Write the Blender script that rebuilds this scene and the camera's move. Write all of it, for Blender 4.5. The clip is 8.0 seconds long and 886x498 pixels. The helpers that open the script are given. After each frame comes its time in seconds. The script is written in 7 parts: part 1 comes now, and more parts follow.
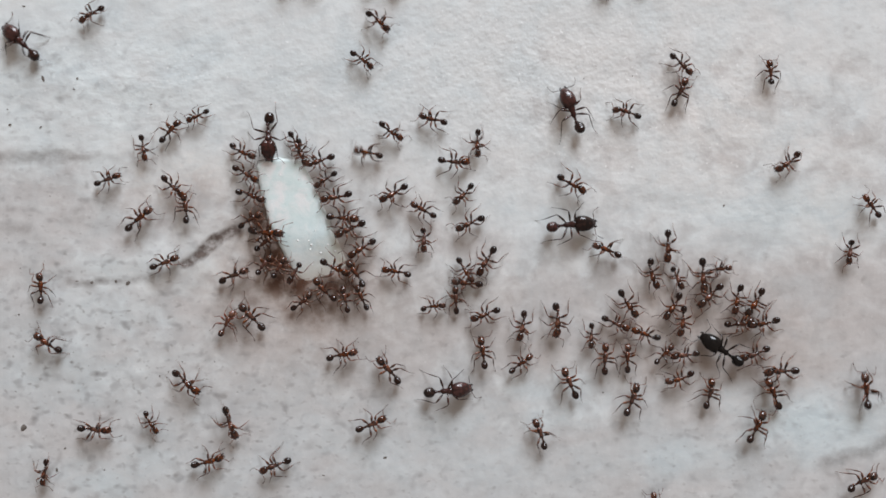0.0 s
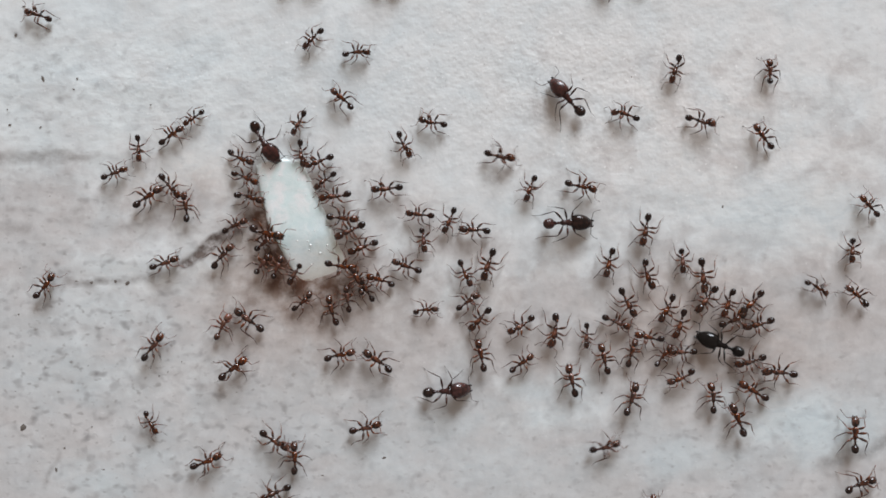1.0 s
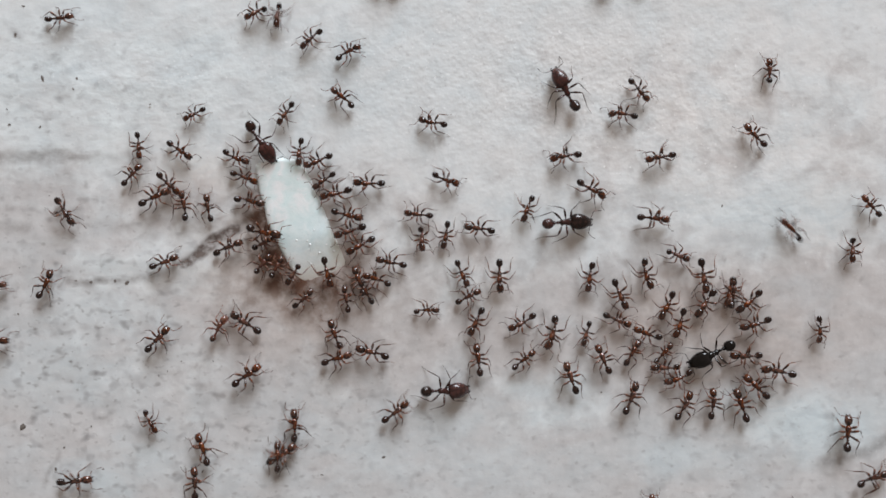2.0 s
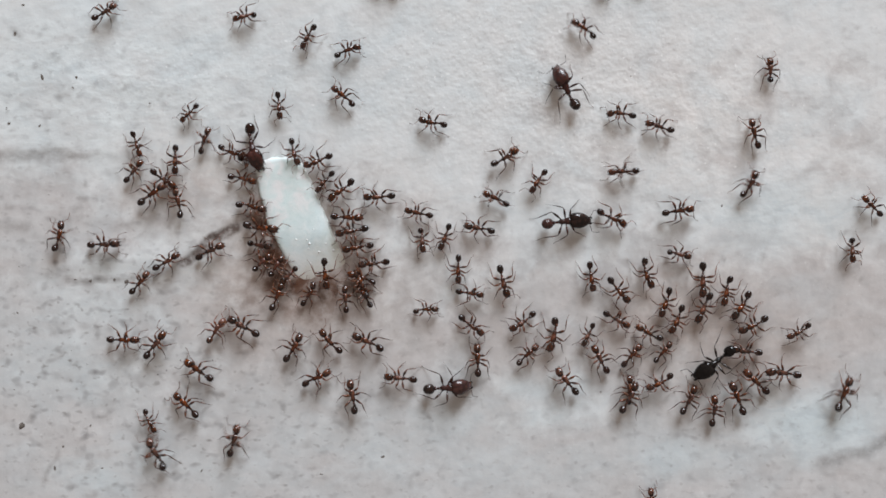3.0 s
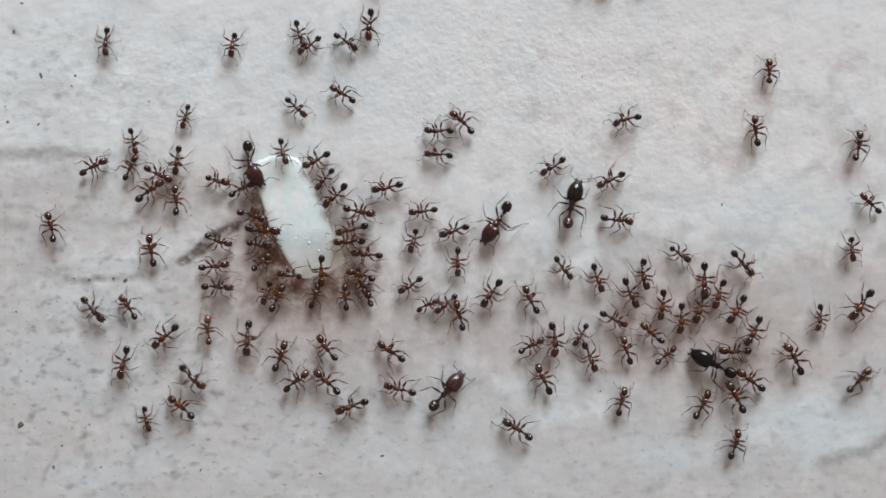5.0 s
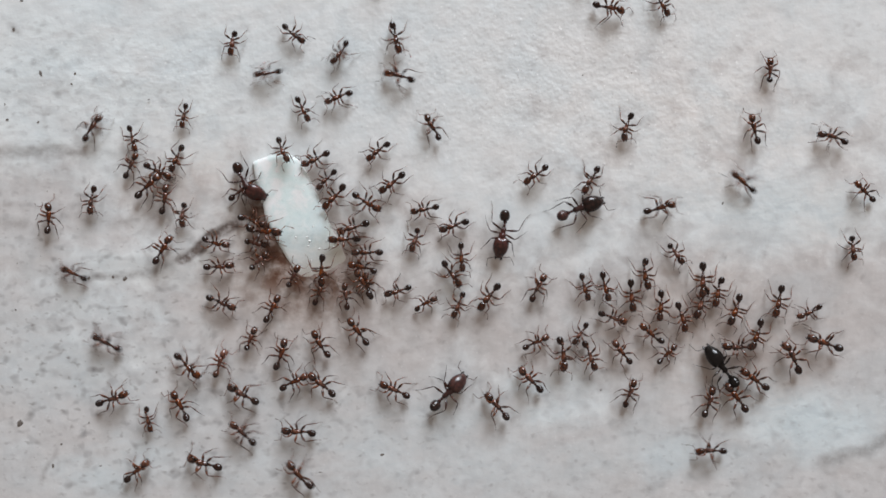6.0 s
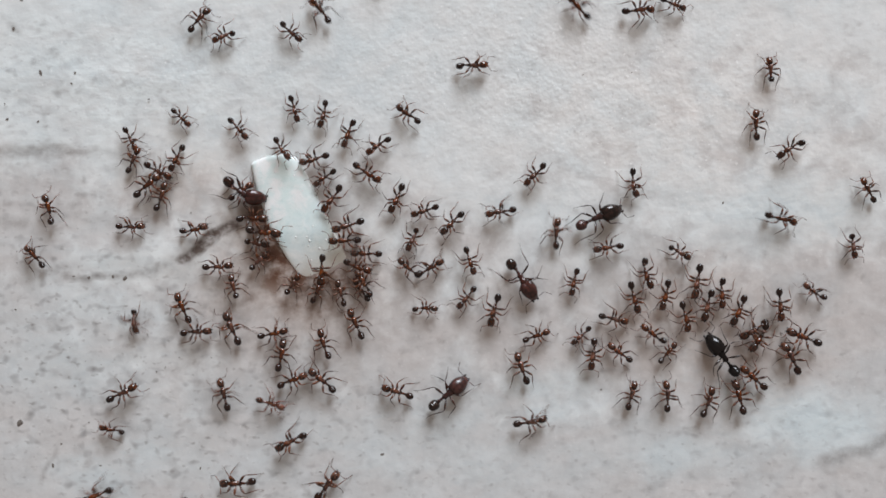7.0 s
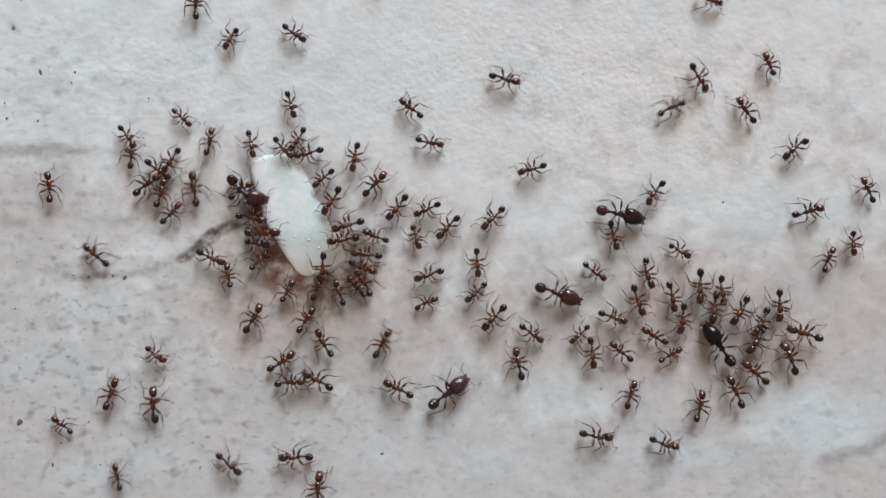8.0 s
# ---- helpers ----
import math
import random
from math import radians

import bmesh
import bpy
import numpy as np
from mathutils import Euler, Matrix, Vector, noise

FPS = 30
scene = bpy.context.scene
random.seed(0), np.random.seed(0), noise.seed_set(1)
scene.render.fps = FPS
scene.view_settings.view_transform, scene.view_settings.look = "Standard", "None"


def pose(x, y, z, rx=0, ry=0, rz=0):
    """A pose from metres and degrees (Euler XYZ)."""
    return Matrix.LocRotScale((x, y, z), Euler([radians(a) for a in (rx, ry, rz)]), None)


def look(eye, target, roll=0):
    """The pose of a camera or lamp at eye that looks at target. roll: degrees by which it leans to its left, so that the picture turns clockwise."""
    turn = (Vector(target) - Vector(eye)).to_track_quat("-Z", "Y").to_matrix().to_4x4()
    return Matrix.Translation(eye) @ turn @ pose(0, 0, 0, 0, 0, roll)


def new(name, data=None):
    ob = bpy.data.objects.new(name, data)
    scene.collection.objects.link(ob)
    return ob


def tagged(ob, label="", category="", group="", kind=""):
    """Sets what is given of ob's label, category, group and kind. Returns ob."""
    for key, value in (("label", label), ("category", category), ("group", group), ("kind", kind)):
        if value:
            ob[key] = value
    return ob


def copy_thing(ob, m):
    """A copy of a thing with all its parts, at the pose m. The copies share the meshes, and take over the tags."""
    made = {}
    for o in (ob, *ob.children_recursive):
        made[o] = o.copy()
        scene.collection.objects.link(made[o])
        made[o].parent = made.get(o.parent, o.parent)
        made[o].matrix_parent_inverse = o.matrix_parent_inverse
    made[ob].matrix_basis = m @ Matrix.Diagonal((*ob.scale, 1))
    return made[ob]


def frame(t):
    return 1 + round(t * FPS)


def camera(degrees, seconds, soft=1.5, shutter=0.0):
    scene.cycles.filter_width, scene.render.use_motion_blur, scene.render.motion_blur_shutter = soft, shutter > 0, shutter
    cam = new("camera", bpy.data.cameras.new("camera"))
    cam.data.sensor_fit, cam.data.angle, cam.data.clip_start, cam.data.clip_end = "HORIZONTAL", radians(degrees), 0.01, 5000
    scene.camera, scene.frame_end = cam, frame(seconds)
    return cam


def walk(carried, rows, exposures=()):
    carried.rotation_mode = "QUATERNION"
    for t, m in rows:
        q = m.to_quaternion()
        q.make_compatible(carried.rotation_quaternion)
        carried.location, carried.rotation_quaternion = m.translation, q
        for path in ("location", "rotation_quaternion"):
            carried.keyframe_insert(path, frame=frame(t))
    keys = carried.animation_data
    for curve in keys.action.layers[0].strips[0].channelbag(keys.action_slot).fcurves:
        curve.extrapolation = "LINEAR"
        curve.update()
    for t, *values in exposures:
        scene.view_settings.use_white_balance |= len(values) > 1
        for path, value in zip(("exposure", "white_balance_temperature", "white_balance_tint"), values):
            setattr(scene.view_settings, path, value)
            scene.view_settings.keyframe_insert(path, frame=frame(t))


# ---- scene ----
MM = 0.001
cam = camera(50, 8.0, soft=1.62, shutter=0.5)
walk(cam, [
    (0.0, pose(-0.104 * MM, 0.203 * MM, 80.133 * MM, 0, 0, -0.036)),
    (0.5, pose(-0.082 * MM, 0.237 * MM, 80.209 * MM, 0, 0, 0.020)),
    (1.0, pose(-0.031 * MM, 0.244 * MM, 80.244 * MM, 0, 0, 0.030)),
    (1.5, pose(-0.002 * MM, 0.228 * MM, 80.266 * MM, 0, 0, 0.003)),
    (3.0, pose(0.052 * MM, 0.150 * MM, 80.226 * MM, 0, 0, 0.109)),
    (3.5, pose(0.080 * MM, 0.127 * MM, 80.190 * MM, 0, 0, 0.129)),
    (4.0, pose(0.100 * MM, 0.078 * MM, 80.117 * MM, 0, 0, 0.129)),
    (4.5, pose(0.097 * MM, 0.083 * MM, 80.108 * MM, 0, 0, 0.112)),
    (6.0, pose(0.065 * MM, -0.077 * MM, 79.928 * MM, 0, 0, 0.170)),
    (6.5, pose(0.052 * MM, -0.102 * MM, 79.887 * MM, 0, 0, 0.181)),
    (7.0, pose(0.055 * MM, -0.110 * MM, 79.886 * MM, 0, 0, 0.171)),
    (7.5, pose(0.056 * MM, -0.120 * MM, 79.898 * MM, 0, 0, 0.158)),
    (8.0, pose(0.059 * MM, -0.166 * MM, 79.864 * MM, 0, 0, 0.193)),
], exposures=[(0.0, 0.08, 6500, 10), (8.0, 0.08, 6500, 10)])

# ---- light: soft daylight from a window side (+y), open sky above ----
world = bpy.data.worlds.new("daylight")
scene.world = world
world.use_nodes = True
wn = world.node_tree.nodes
sky = wn.new("ShaderNodeTexSky")
sky.sky_type = "NISHITA"
sky.sun_disc = False
sky.sun_elevation = radians(25)
sky.sun_rotation = radians(14)
sky.dust_density = 4.0
sky.ozone_density = 1.0
wn["Background"].inputs["Strength"].default_value = 0.046
veil = wn.new("ShaderNodeMix")                   # warm-grey fill added over the blue, for light bounced off unseen walls
veil.data_type = "RGBA"
veil.inputs[0].default_value = 0.78
veil.inputs[7].default_value = (6.85, 5.5, 4.55, 1.0)
world.node_tree.links.new(sky.outputs["Color"], veil.inputs[6])
world.node_tree.links.new(veil.outputs[2], wn["Background"].inputs["Color"])

sun = new("sun", bpy.data.lights.new("sun", "SUN"))
sun.data.energy = 3.8
sun.data.angle = radians(28)
sun.data.color = (0.885, 0.965, 1.055)
sun.matrix_world = look((math.sin(radians(14)) * 3, math.cos(radians(14)) * 3, math.tan(radians(25)) * 3), (0, 0, 0))


# ---- materials ----
def material(name):
    m = bpy.data.materials.new(name)
    m.use_nodes = True
    return m, m.node_tree.nodes, m.node_tree.links, m.node_tree.nodes["Principled BSDF"]


def noise_tex(nodes, links, coord, scale, detail=4.0, rough=0.55, distort=0.0):
    n = nodes.new("ShaderNodeTexNoise")
    n.inputs["Scale"].default_value = scale
    n.inputs["Detail"].default_value = detail
    n.inputs["Roughness"].default_value = rough
    n.inputs["Distortion"].default_value = distort
    links.new(coord, n.inputs["Vector"])
    return n.outputs["Fac"]


def ramp(nodes, links, fac, stops):
    r = nodes.new("ShaderNodeValToRGB")
    while len(r.color_ramp.elements) < len(stops):
        r.color_ramp.elements.new(0.5)
    for e, (p, c) in zip(r.color_ramp.elements, stops):
        e.position, e.color = p, (*c, 1.0) if len(c) == 3 else c
    links.new(fac, r.inputs["Fac"])
    return r.outputs["Color"]


def mix(nodes, links, fac, a, b, blend="MIX"):
    m = nodes.new("ShaderNodeMix")
    m.data_type, m.blend_type = "RGBA", blend
    for socket, v in ((m.inputs[0], fac), (m.inputs[6], a), (m.inputs[7], b)):
        if isinstance(v, bpy.types.NodeSocket):
            links.new(v, socket)
        elif isinstance(v, (int, float)):
            socket.default_value = v
        else:
            socket.default_value = (*v, 1.0)
    return m.outputs[2]


def maths(nodes, links, op, a, b):
    m = nodes.new("ShaderNodeMath")
    m.operation = op
    for socket, v in ((m.inputs[0], a), (m.inputs[1], b)):
        if isinstance(v, (int, float)):
            socket.default_value = v
        else:
            links.new(v, socket)
    return m.outputs[0]


def bump(nodes, links, height, distance, strength, normal=None):
    b = nodes.new("ShaderNodeBump")
    b.inputs["Distance"].default_value = distance
    b.inputs["Strength"].default_value = strength
    links.new(height, b.inputs["Height"])
    if normal:
        links.new(normal, b.inputs["Normal"])
    return b.outputs["Normal"]


def plaster_material():
    """White paint, brushed thin over a pinkish-grey mortar, with chips, flecks and stains."""
    m, n, l, p = material("painted_plaster")
    pos = n.new("ShaderNodeNewGeometry").outputs["Position"]

    def given(name):
        a = n.new("ShaderNodeAttribute")
        a.attribute_name = name
        return a.outputs["Fac"]

    def centred(value, gain):
        return maths(n, l, "MULTIPLY", maths(n, l, "SUBTRACT", value, 0.5), gain)

    streak = n.new("ShaderNodeMapping")
    streak.inputs["Scale"].default_value = (1.0, 1.9, 1.0)
    l.new(pos, streak.inputs["Vector"])
    big = noise_tex(n, l, streak.outputs["Vector"], 120, 4.5, 0.52, 0.5)
    mid = noise_tex(n, l, pos, 560, 4, 0.6, 0.4)
    fine = noise_tex(n, l, pos, 2400, 3, 0.6)
    # paint cover, with the light's falloff along y coloured in
    cover = maths(n, l, "ADD", given("paint_and_falloff"), maths(n, l, "ADD", centred(big, 1.15), centred(mid, 0.9)))
    under = ramp(n, l, mid, [(0.3, (0.520, 0.501, 0.489)), (0.5, (0.577, 0.556, 0.544)), (0.72, (0.634, 0.615, 0.603))])
    white = ramp(n, l, mid, [(0.3, (0.71, 0.732, 0.73)), (0.55, (0.768, 0.785, 0.78)), (0.75, (0.815, 0.828, 0.82))])
    col = mix(n, l, ramp(n, l, cover, [(0.30, (0, 0, 0)), (0.50, (0.45, 0.45, 0.45)), (0.72, (1, 1, 1))]), under, white)
    tint = ramp(n, l, noise_tex(n, l, pos, 210, 3, 0.5, 0.5), [(0.35, (1.0, 0.982, 0.974)), (0.5, (1.0, 1.0, 1.0)), (0.65, (0.955, 0.985, 1.0))])
    col = mix(n, l, 1.0, col, tint, "MULTIPLY")
    cool = maths(n, l, "MULTIPLY", given("cool"), ramp(n, l, big, [(0.35, (0.2, 0.2, 0.2)), (0.6, (1, 1, 1))]))
    col = mix(n, l, cool, col, (0.650, 0.728, 0.748))
    col = mix(n, l, maths(n, l, "MULTIPLY", maths(n, l, "SUBTRACT", fine, 0.35), 0.35), col, (0.8, 0.8, 0.79))
    # brush marks: long low ridges of whiter paint; the hollows' shade is painted grey
    brush = n.new("ShaderNodeMapping")
    brush.inputs["Scale"].default_value = (0.62, 1.35, 1.0)
    brush.inputs["Rotation"].default_value = (0.0, 0.0, radians(4))
    l.new(pos, brush.inputs["Vector"])
    ridges = noise_tex(n, l, brush.outputs["Vector"], 470, 3.5, 0.55, 0.5)
    brushed = given("brushed")
    col = mix(n, l, maths(n, l, "MULTIPLY", brushed, ramp(n, l, ridges, [(0.46, (0, 0, 0)), (0.64, (0.9, 0.9, 0.9))])), col, (0.815, 0.862, 0.862))
    col = mix(n, l, maths(n, l, "MULTIPLY", brushed, ramp(n, l, ridges, [(0.34, (0.26, 0.26, 0.26)), (0.46, (0, 0, 0))])), col, (0.53, 0.53, 0.53))
    cloudy = noise_tex(n, l, streak.outputs["Vector"], 480, 4, 0.6, 0.7)
    col = mix(n, l, maths(n, l, "MULTIPLY", cool, ramp(n, l, cloudy, [(0.40, (0.5, 0.5, 0.5)), (0.52, (0, 0, 0))])), col, (0.50, 0.555, 0.575))
    # soft grey flecks of sand under the paint, thick on the worn side, and a few dark grains
    dirt = given("dirt")
    clump = ramp(n, l, noise_tex(n, l, pos, 420, 3, 0.6), [(0.36, (0.45, 0.45, 0.45)), (0.58, (1, 1, 1))])
    for scale_, low, high, strength, tone in ((620, 0.55, 0.78, 0.42, (0.37, 0.36, 0.355)), (1050, 0.57, 0.80, 0.78, (0.25, 0.24, 0.238)), (1900, 0.62, 0.80, 0.60, (0.16, 0.135, 0.12))):
        shifted = n.new("ShaderNodeMapping")
        shifted.inputs["Location"].default_value = (scale_ * 0.013, scale_ * 0.007, 0.0)
        shifted.inputs["Scale"].default_value = (0.85, 1.1, 1.0)
        l.new(pos, shifted.inputs["Vector"])
        fleck = ramp(n, l, noise_tex(n, l, shifted.outputs["Vector"], scale_, 1.2, 0.45, 0.15), [(low, (0, 0, 0)), (high, (1, 1, 1))])
        col = mix(n, l, maths(n, l, "MULTIPLY", maths(n, l, "MULTIPLY", fleck, clump), maths(n, l, "MULTIPLY", dirt, strength)), col, tone)
    # small pits: only their shade, as grey in the colour
    pit_shade = ramp(n, l, noise_tex(n, l, pos, 3100, 1.5, 0.5), [(0.66, (0, 0, 0)), (0.76, (1, 1, 1))])
    col = mix(n, l, maths(n, l, "MULTIPLY", pit_shade, maths(n, l, "MULTIPLY", given("grain"), 0.45)), col, (0.40, 0.385, 0.38))
    # specular sparkle of the grains, painted as tiny white specks
    glints = ramp(n, l, noise_tex(n, l, pos, 3700, 1.0, 0.4), [(0.70, (0, 0, 0)), (0.76, (1, 1, 1))])
    col = mix(n, l, maths(n, l, "MULTIPLY", glints, given("grain")), col, (0.93, 0.94, 0.94))
    # juice stain and the crowd's shade in one brown colour
    juice_shade = maths(n, l, "MULTIPLY", given("juice_shade"), ramp(n, l, noise_tex(n, l, pos, 800, 4, 0.6), [(0.35, (0.35, 0.35, 0.35)), (0.6, (1, 1, 1))]))
    col = mix(n, l, juice_shade, col, (0.215, 0.130, 0.082))
    col = mix(n, l, maths(n, l, "MULTIPLY", maths(n, l, "POWER", juice_shade, 2.0), 0.9), col, (0.095, 0.041, 0.025))
    patchy = ramp(n, l, noise_tex(n, l, pos, 1900, 3, 0.6), [(0.36, (0.60, 0.60, 0.60)), (0.60, (1, 1, 1))])
    tan = maths(n, l, "MULTIPLY", given("tan"), ramp(n, l, cloudy, [(0.35, (0.55, 0.55, 0.55)), (0.6, (1, 1, 1))]))
    col = mix(n, l, tan, col, (1.03, 0.953, 0.910), "MULTIPLY")
    worn = maths(n, l, "MULTIPLY", given("stain"), patchy)
    col = mix(n, l, worn, col, (0.095, 0.062, 0.048))
    l.new(col, p.inputs["Base Color"])
    l.new(ramp(n, l, fine, [(0.35, (0.60, 0.60, 0.60)), (0.68, (0.33, 0.33, 0.33))]), p.inputs["Roughness"])
    p.inputs["Specular IOR Level"].default_value = 0.5
    # paint edges stand proud; sand grains show through where it is thin
    nb = bump(n, l, cover, 0.10 * MM, 0.07)
    nb = bump(n, l, noise_tex(n, l, streak.outputs["Vector"], 330, 3, 0.5, 0.3), 0.16 * MM, 0.08, nb)
    nb = bump(n, l, maths(n, l, "MULTIPLY", ridges, brushed), 0.16 * MM, 0.32, nb)
    grain = maths(n, l, "MULTIPLY", noise_tex(n, l, pos, 2200, 1.5, 0.45), given("grain"))
    nb = bump(n, l, grain, 0.10 * MM, 0.55, nb)
    l.new(bump(n, l, fine, 0.02 * MM, 0.2, nb), p.inputs["Normal"])
    return m


def chitin(name, dark, light, rough, through_light, grain=9000.0, spread=0.12, gloss=0.75, relief=0.035):
    """Ant cuticle: glossy, a little translucent, a slightly different shade on every animal."""
    m, n, l, p = material(name)
    pos = n.new("ShaderNodeTexCoord").outputs["Object"]
    info = n.new("ShaderNodeObjectInfo")
    g = noise_tex(n, l, pos, grain, 3, 0.6)
    b = noise_tex(n, l, pos, 3000, 3, 0.6)
    col = mix(n, l, ramp(n, l, b, [(0.40, (0, 0, 0)), (0.60, (1, 1, 1))]), dark, light)
    h = n.new("ShaderNodeHueSaturation")
    l.new(col, h.inputs["Color"])
    l.new(maths(n, l, "ADD", maths(n, l, "MULTIPLY", info.outputs["Random"], spread * 4), 1.0 - spread * 2), h.inputs["Value"])
    other = maths(n, l, "FRACT", maths(n, l, "MULTIPLY", info.outputs["Random"], 7.31), 0.0)
    l.new(maths(n, l, "ADD", maths(n, l, "MULTIPLY", other, 0.34), 0.80), h.inputs["Saturation"])
    l.new(h.outputs["Color"], p.inputs["Base Color"])
    p.inputs["Roughness"].default_value = rough
    p.inputs["Specular IOR Level"].default_value = gloss
    p.inputs["Subsurface Weight"].default_value = through_light
    p.inputs["Subsurface Radius"].default_value = (1.0, 0.35, 0.15)
    p.inputs["Subsurface Scale"].default_value = 0.25 * MM
    l.new(bump(n, l, g, relief * MM, 0.5), p.inputs["Normal"])
    return m


def crumb_material():
    """Moist pale flesh: milky and flaky at the thick end, clearer and faintly green where it thins out."""
    m, n, l, p = material("moist_white_food")
    pos = n.new("ShaderNodeTexCoord").outputs["Object"]
    a = noise_tex(n, l, pos, 420, 5, 0.62, 0.5)
    b = noise_tex(n, l, pos, 2600, 3, 0.6)
    thin = n.new("ShaderNodeAttribute")
    thin.attribute_name = "thin"
    glassy = ramp(n, l, maths(n, l, "ADD", thin.outputs["Fac"], maths(n, l, "MULTIPLY", maths(n, l, "SUBTRACT", a, 0.5), 0.7)), [(0.36, (0, 0, 0)), (0.74, (1, 1, 1))])
    weak = ramp(n, l, maths(n, l, "ADD", thin.outputs["Fac"], maths(n, l, "MULTIPLY", maths(n, l, "SUBTRACT", a, 0.5), 0.4)), [(0.74, (0, 0, 0)), (0.95, (1, 1, 1))])
    cloud = noise_tex(n, l, pos, 900, 5, 0.66, 0.8)
    milky = ramp(n, l, cloud, [(0.32, (0.735, 0.875, 0.865)), (0.48, (0.80, 0.92, 0.91)), (0.60, (0.90, 0.975, 0.965))])
    clear = ramp(n, l, cloud, [(0.34, (0.70, 0.815, 0.835)), (0.52, (0.745, 0.855, 0.870)), (0.66, (0.82, 0.910, 0.915))])
    col = mix(n, l, glassy, milky, clear)
    l.new(mix(n, l, weak, col, (0.665, 0.715, 0.670)), p.inputs["Base Color"])
    l.new(ramp(n, l, b, [(0.35, (0.42, 0.42, 0.42)), (0.7, (0.22, 0.22, 0.22))]), p.inputs["Roughness"])
    p.inputs["Subsurface Weight"].default_value = 1.0
    p.inputs["Subsurface Radius"].default_value = (1.0, 1.0, 1.0)
    p.inputs["Subsurface Scale"].default_value = 0.65 * MM
    p.inputs["Coat Weight"].default_value = 0.35
    p.inputs["Coat Roughness"].default_value = 0.18
    nb = bump(n, l, cloud, 0.12 * MM, 0.12)
    l.new(bump(n, l, b, 0.04 * MM, 0.35, nb), p.inputs["Normal"])
    return m


PLASTER = plaster_material()
RED = chitin("red_brown_cuticle", (0.019, 0.0068, 0.0042), (0.175, 0.0500, 0.0190), 0.17, 0.2, gloss=0.7, spread=0.14)
HEAD = chitin("brown_head_cuticle", (0.0085, 0.0037, 0.0026), (0.125, 0.0360, 0.0140), 0.13, 0.06, gloss=0.62, spread=0.16)
GASTER = chitin("dark_glossy_cuticle", (0.0088, 0.0034, 0.0024), (0.033, 0.0102, 0.0056), 0.11, 0.0, gloss=0.55, relief=0.012)
LEG = chitin("leg_cuticle", (0.023, 0.0090, 0.0050), (0.150, 0.0500, 0.0200), 0.28, 0.12, gloss=0.6)
RUST = chitin("rust_cuticle", (0.075, 0.021, 0.009), (0.175, 0.050, 0.018), 0.30, 0.4)
BLACK = chitin("black_cuticle", (0.0050, 0.0042, 0.0040), (0.010, 0.0075, 0.0068), 0.16, 0.0, spread=0.03, gloss=0.32, relief=0.012)
DARK = chitin("brown_black_cuticle", (0.0095, 0.0050, 0.0042), (0.026, 0.0105, 0.0080), 0.16, 0.0, spread=0.03, gloss=0.4, relief=0.012)
MAHOGANY = chitin("mahogany_cuticle", (0.030, 0.0078, 0.0060), (0.066, 0.0145, 0.0104), 0.22, 0.12, spread=0.06, gloss=0.6)
SHANK = chitin("dark_leg_cuticle", (0.013, 0.0060, 0.0048), (0.058, 0.0190, 0.0120), 0.26, 0.1, gloss=0.6)
JAW = chitin("jaw_cuticle", (0.010, 0.005, 0.004), (0.022, 0.010, 0.007), 0.25, 0.0)
CRUMB = crumb_material()
# white base colour helps the beads read as glints
WET, _, _, wp = material("white_glint_bead")
wp.inputs["Base Color"].default_value = (0.93, 0.95, 0.95, 1)
wp.inputs["Roughness"].default_value = 0.04
wp.inputs["IOR"].default_value = 1.5
wp.inputs["Coat Weight"].default_value = 1.0
SPECK, sn, sl, sp = material("dark_grit")
sl.new(ramp(sn, sl, noise_tex(sn, sl, sn.new("ShaderNodeTexCoord").outputs["Object"], 9000, 3), [(0.3, (0.09, 0.078, 0.068)), (0.7, (0.22, 0.19, 0.168))]), sp.inputs["Base Color"])
sp.inputs["Roughness"].default_value = 0.85


# ---- helpers for shapes ----
def part(name, bm, mat, parent, label=""):
    me = bpy.data.meshes.new(name)
    bm.to_mesh(me)
    bm.free()
    me.materials.append(mat)
    for poly in me.polygons:
        poly.use_smooth = True
    ob = new(name, me)
    ob.parent = parent
    return tagged(ob, label)


def loft(stations, sides=12, bm=None):
    """A closed skin through ellipses: (x, y, z, half width, half height) in mm, along x."""
    bm = bm or bmesh.new()
    rings = []
    for x, y, z, w, h in stations:
        rings.append([bm.verts.new((x * MM, (y + w * math.cos(a)) * MM, (z + h * math.sin(a)) * MM))
                      for a in (2 * math.pi * k / sides for k in range(sides))])
    for r, s in zip(rings, rings[1:]):
        for k in range(sides):
            bm.faces.new((r[k], r[(k + 1) % sides], s[(k + 1) % sides], s[k]))
    bm.faces.new(rings[0][::-1])
    bm.faces.new(rings[-1])
    bmesh.ops.recalc_face_normals(bm, faces=bm.faces)
    return bm


def tube(points, sides=6, bm=None):
    """A limb through points (x, y, z, radius) in mm."""
    bm = bm or bmesh.new()
    pts = [Vector(p[:3]) for p in points]
    rings = []
    for i, p in enumerate(points):
        d = (pts[min(i + 1, len(pts) - 1)] - pts[max(i - 1, 0)]).normalized()
        u = d.cross(Vector((0, 0, 1)))
        u = u.normalized() if u.length > 0.05 else Vector((1, 0, 0))
        v = d.cross(u)
        rings.append([bm.verts.new((pts[i] + (u * math.cos(a) + v * math.sin(a)) * p[3]) * MM)
                      for a in (2 * math.pi * k / sides for k in range(sides))])
    for r, s in zip(rings, rings[1:]):
        for k in range(sides):
            bm.faces.new((r[k], r[(k + 1) % sides], s[(k + 1) % sides], s[k]))
    bm.faces.new(rings[0][::-1])
    bm.faces.new(rings[-1])
    bmesh.ops.recalc_face_normals(bm, faces=bm.faces)
    return bm


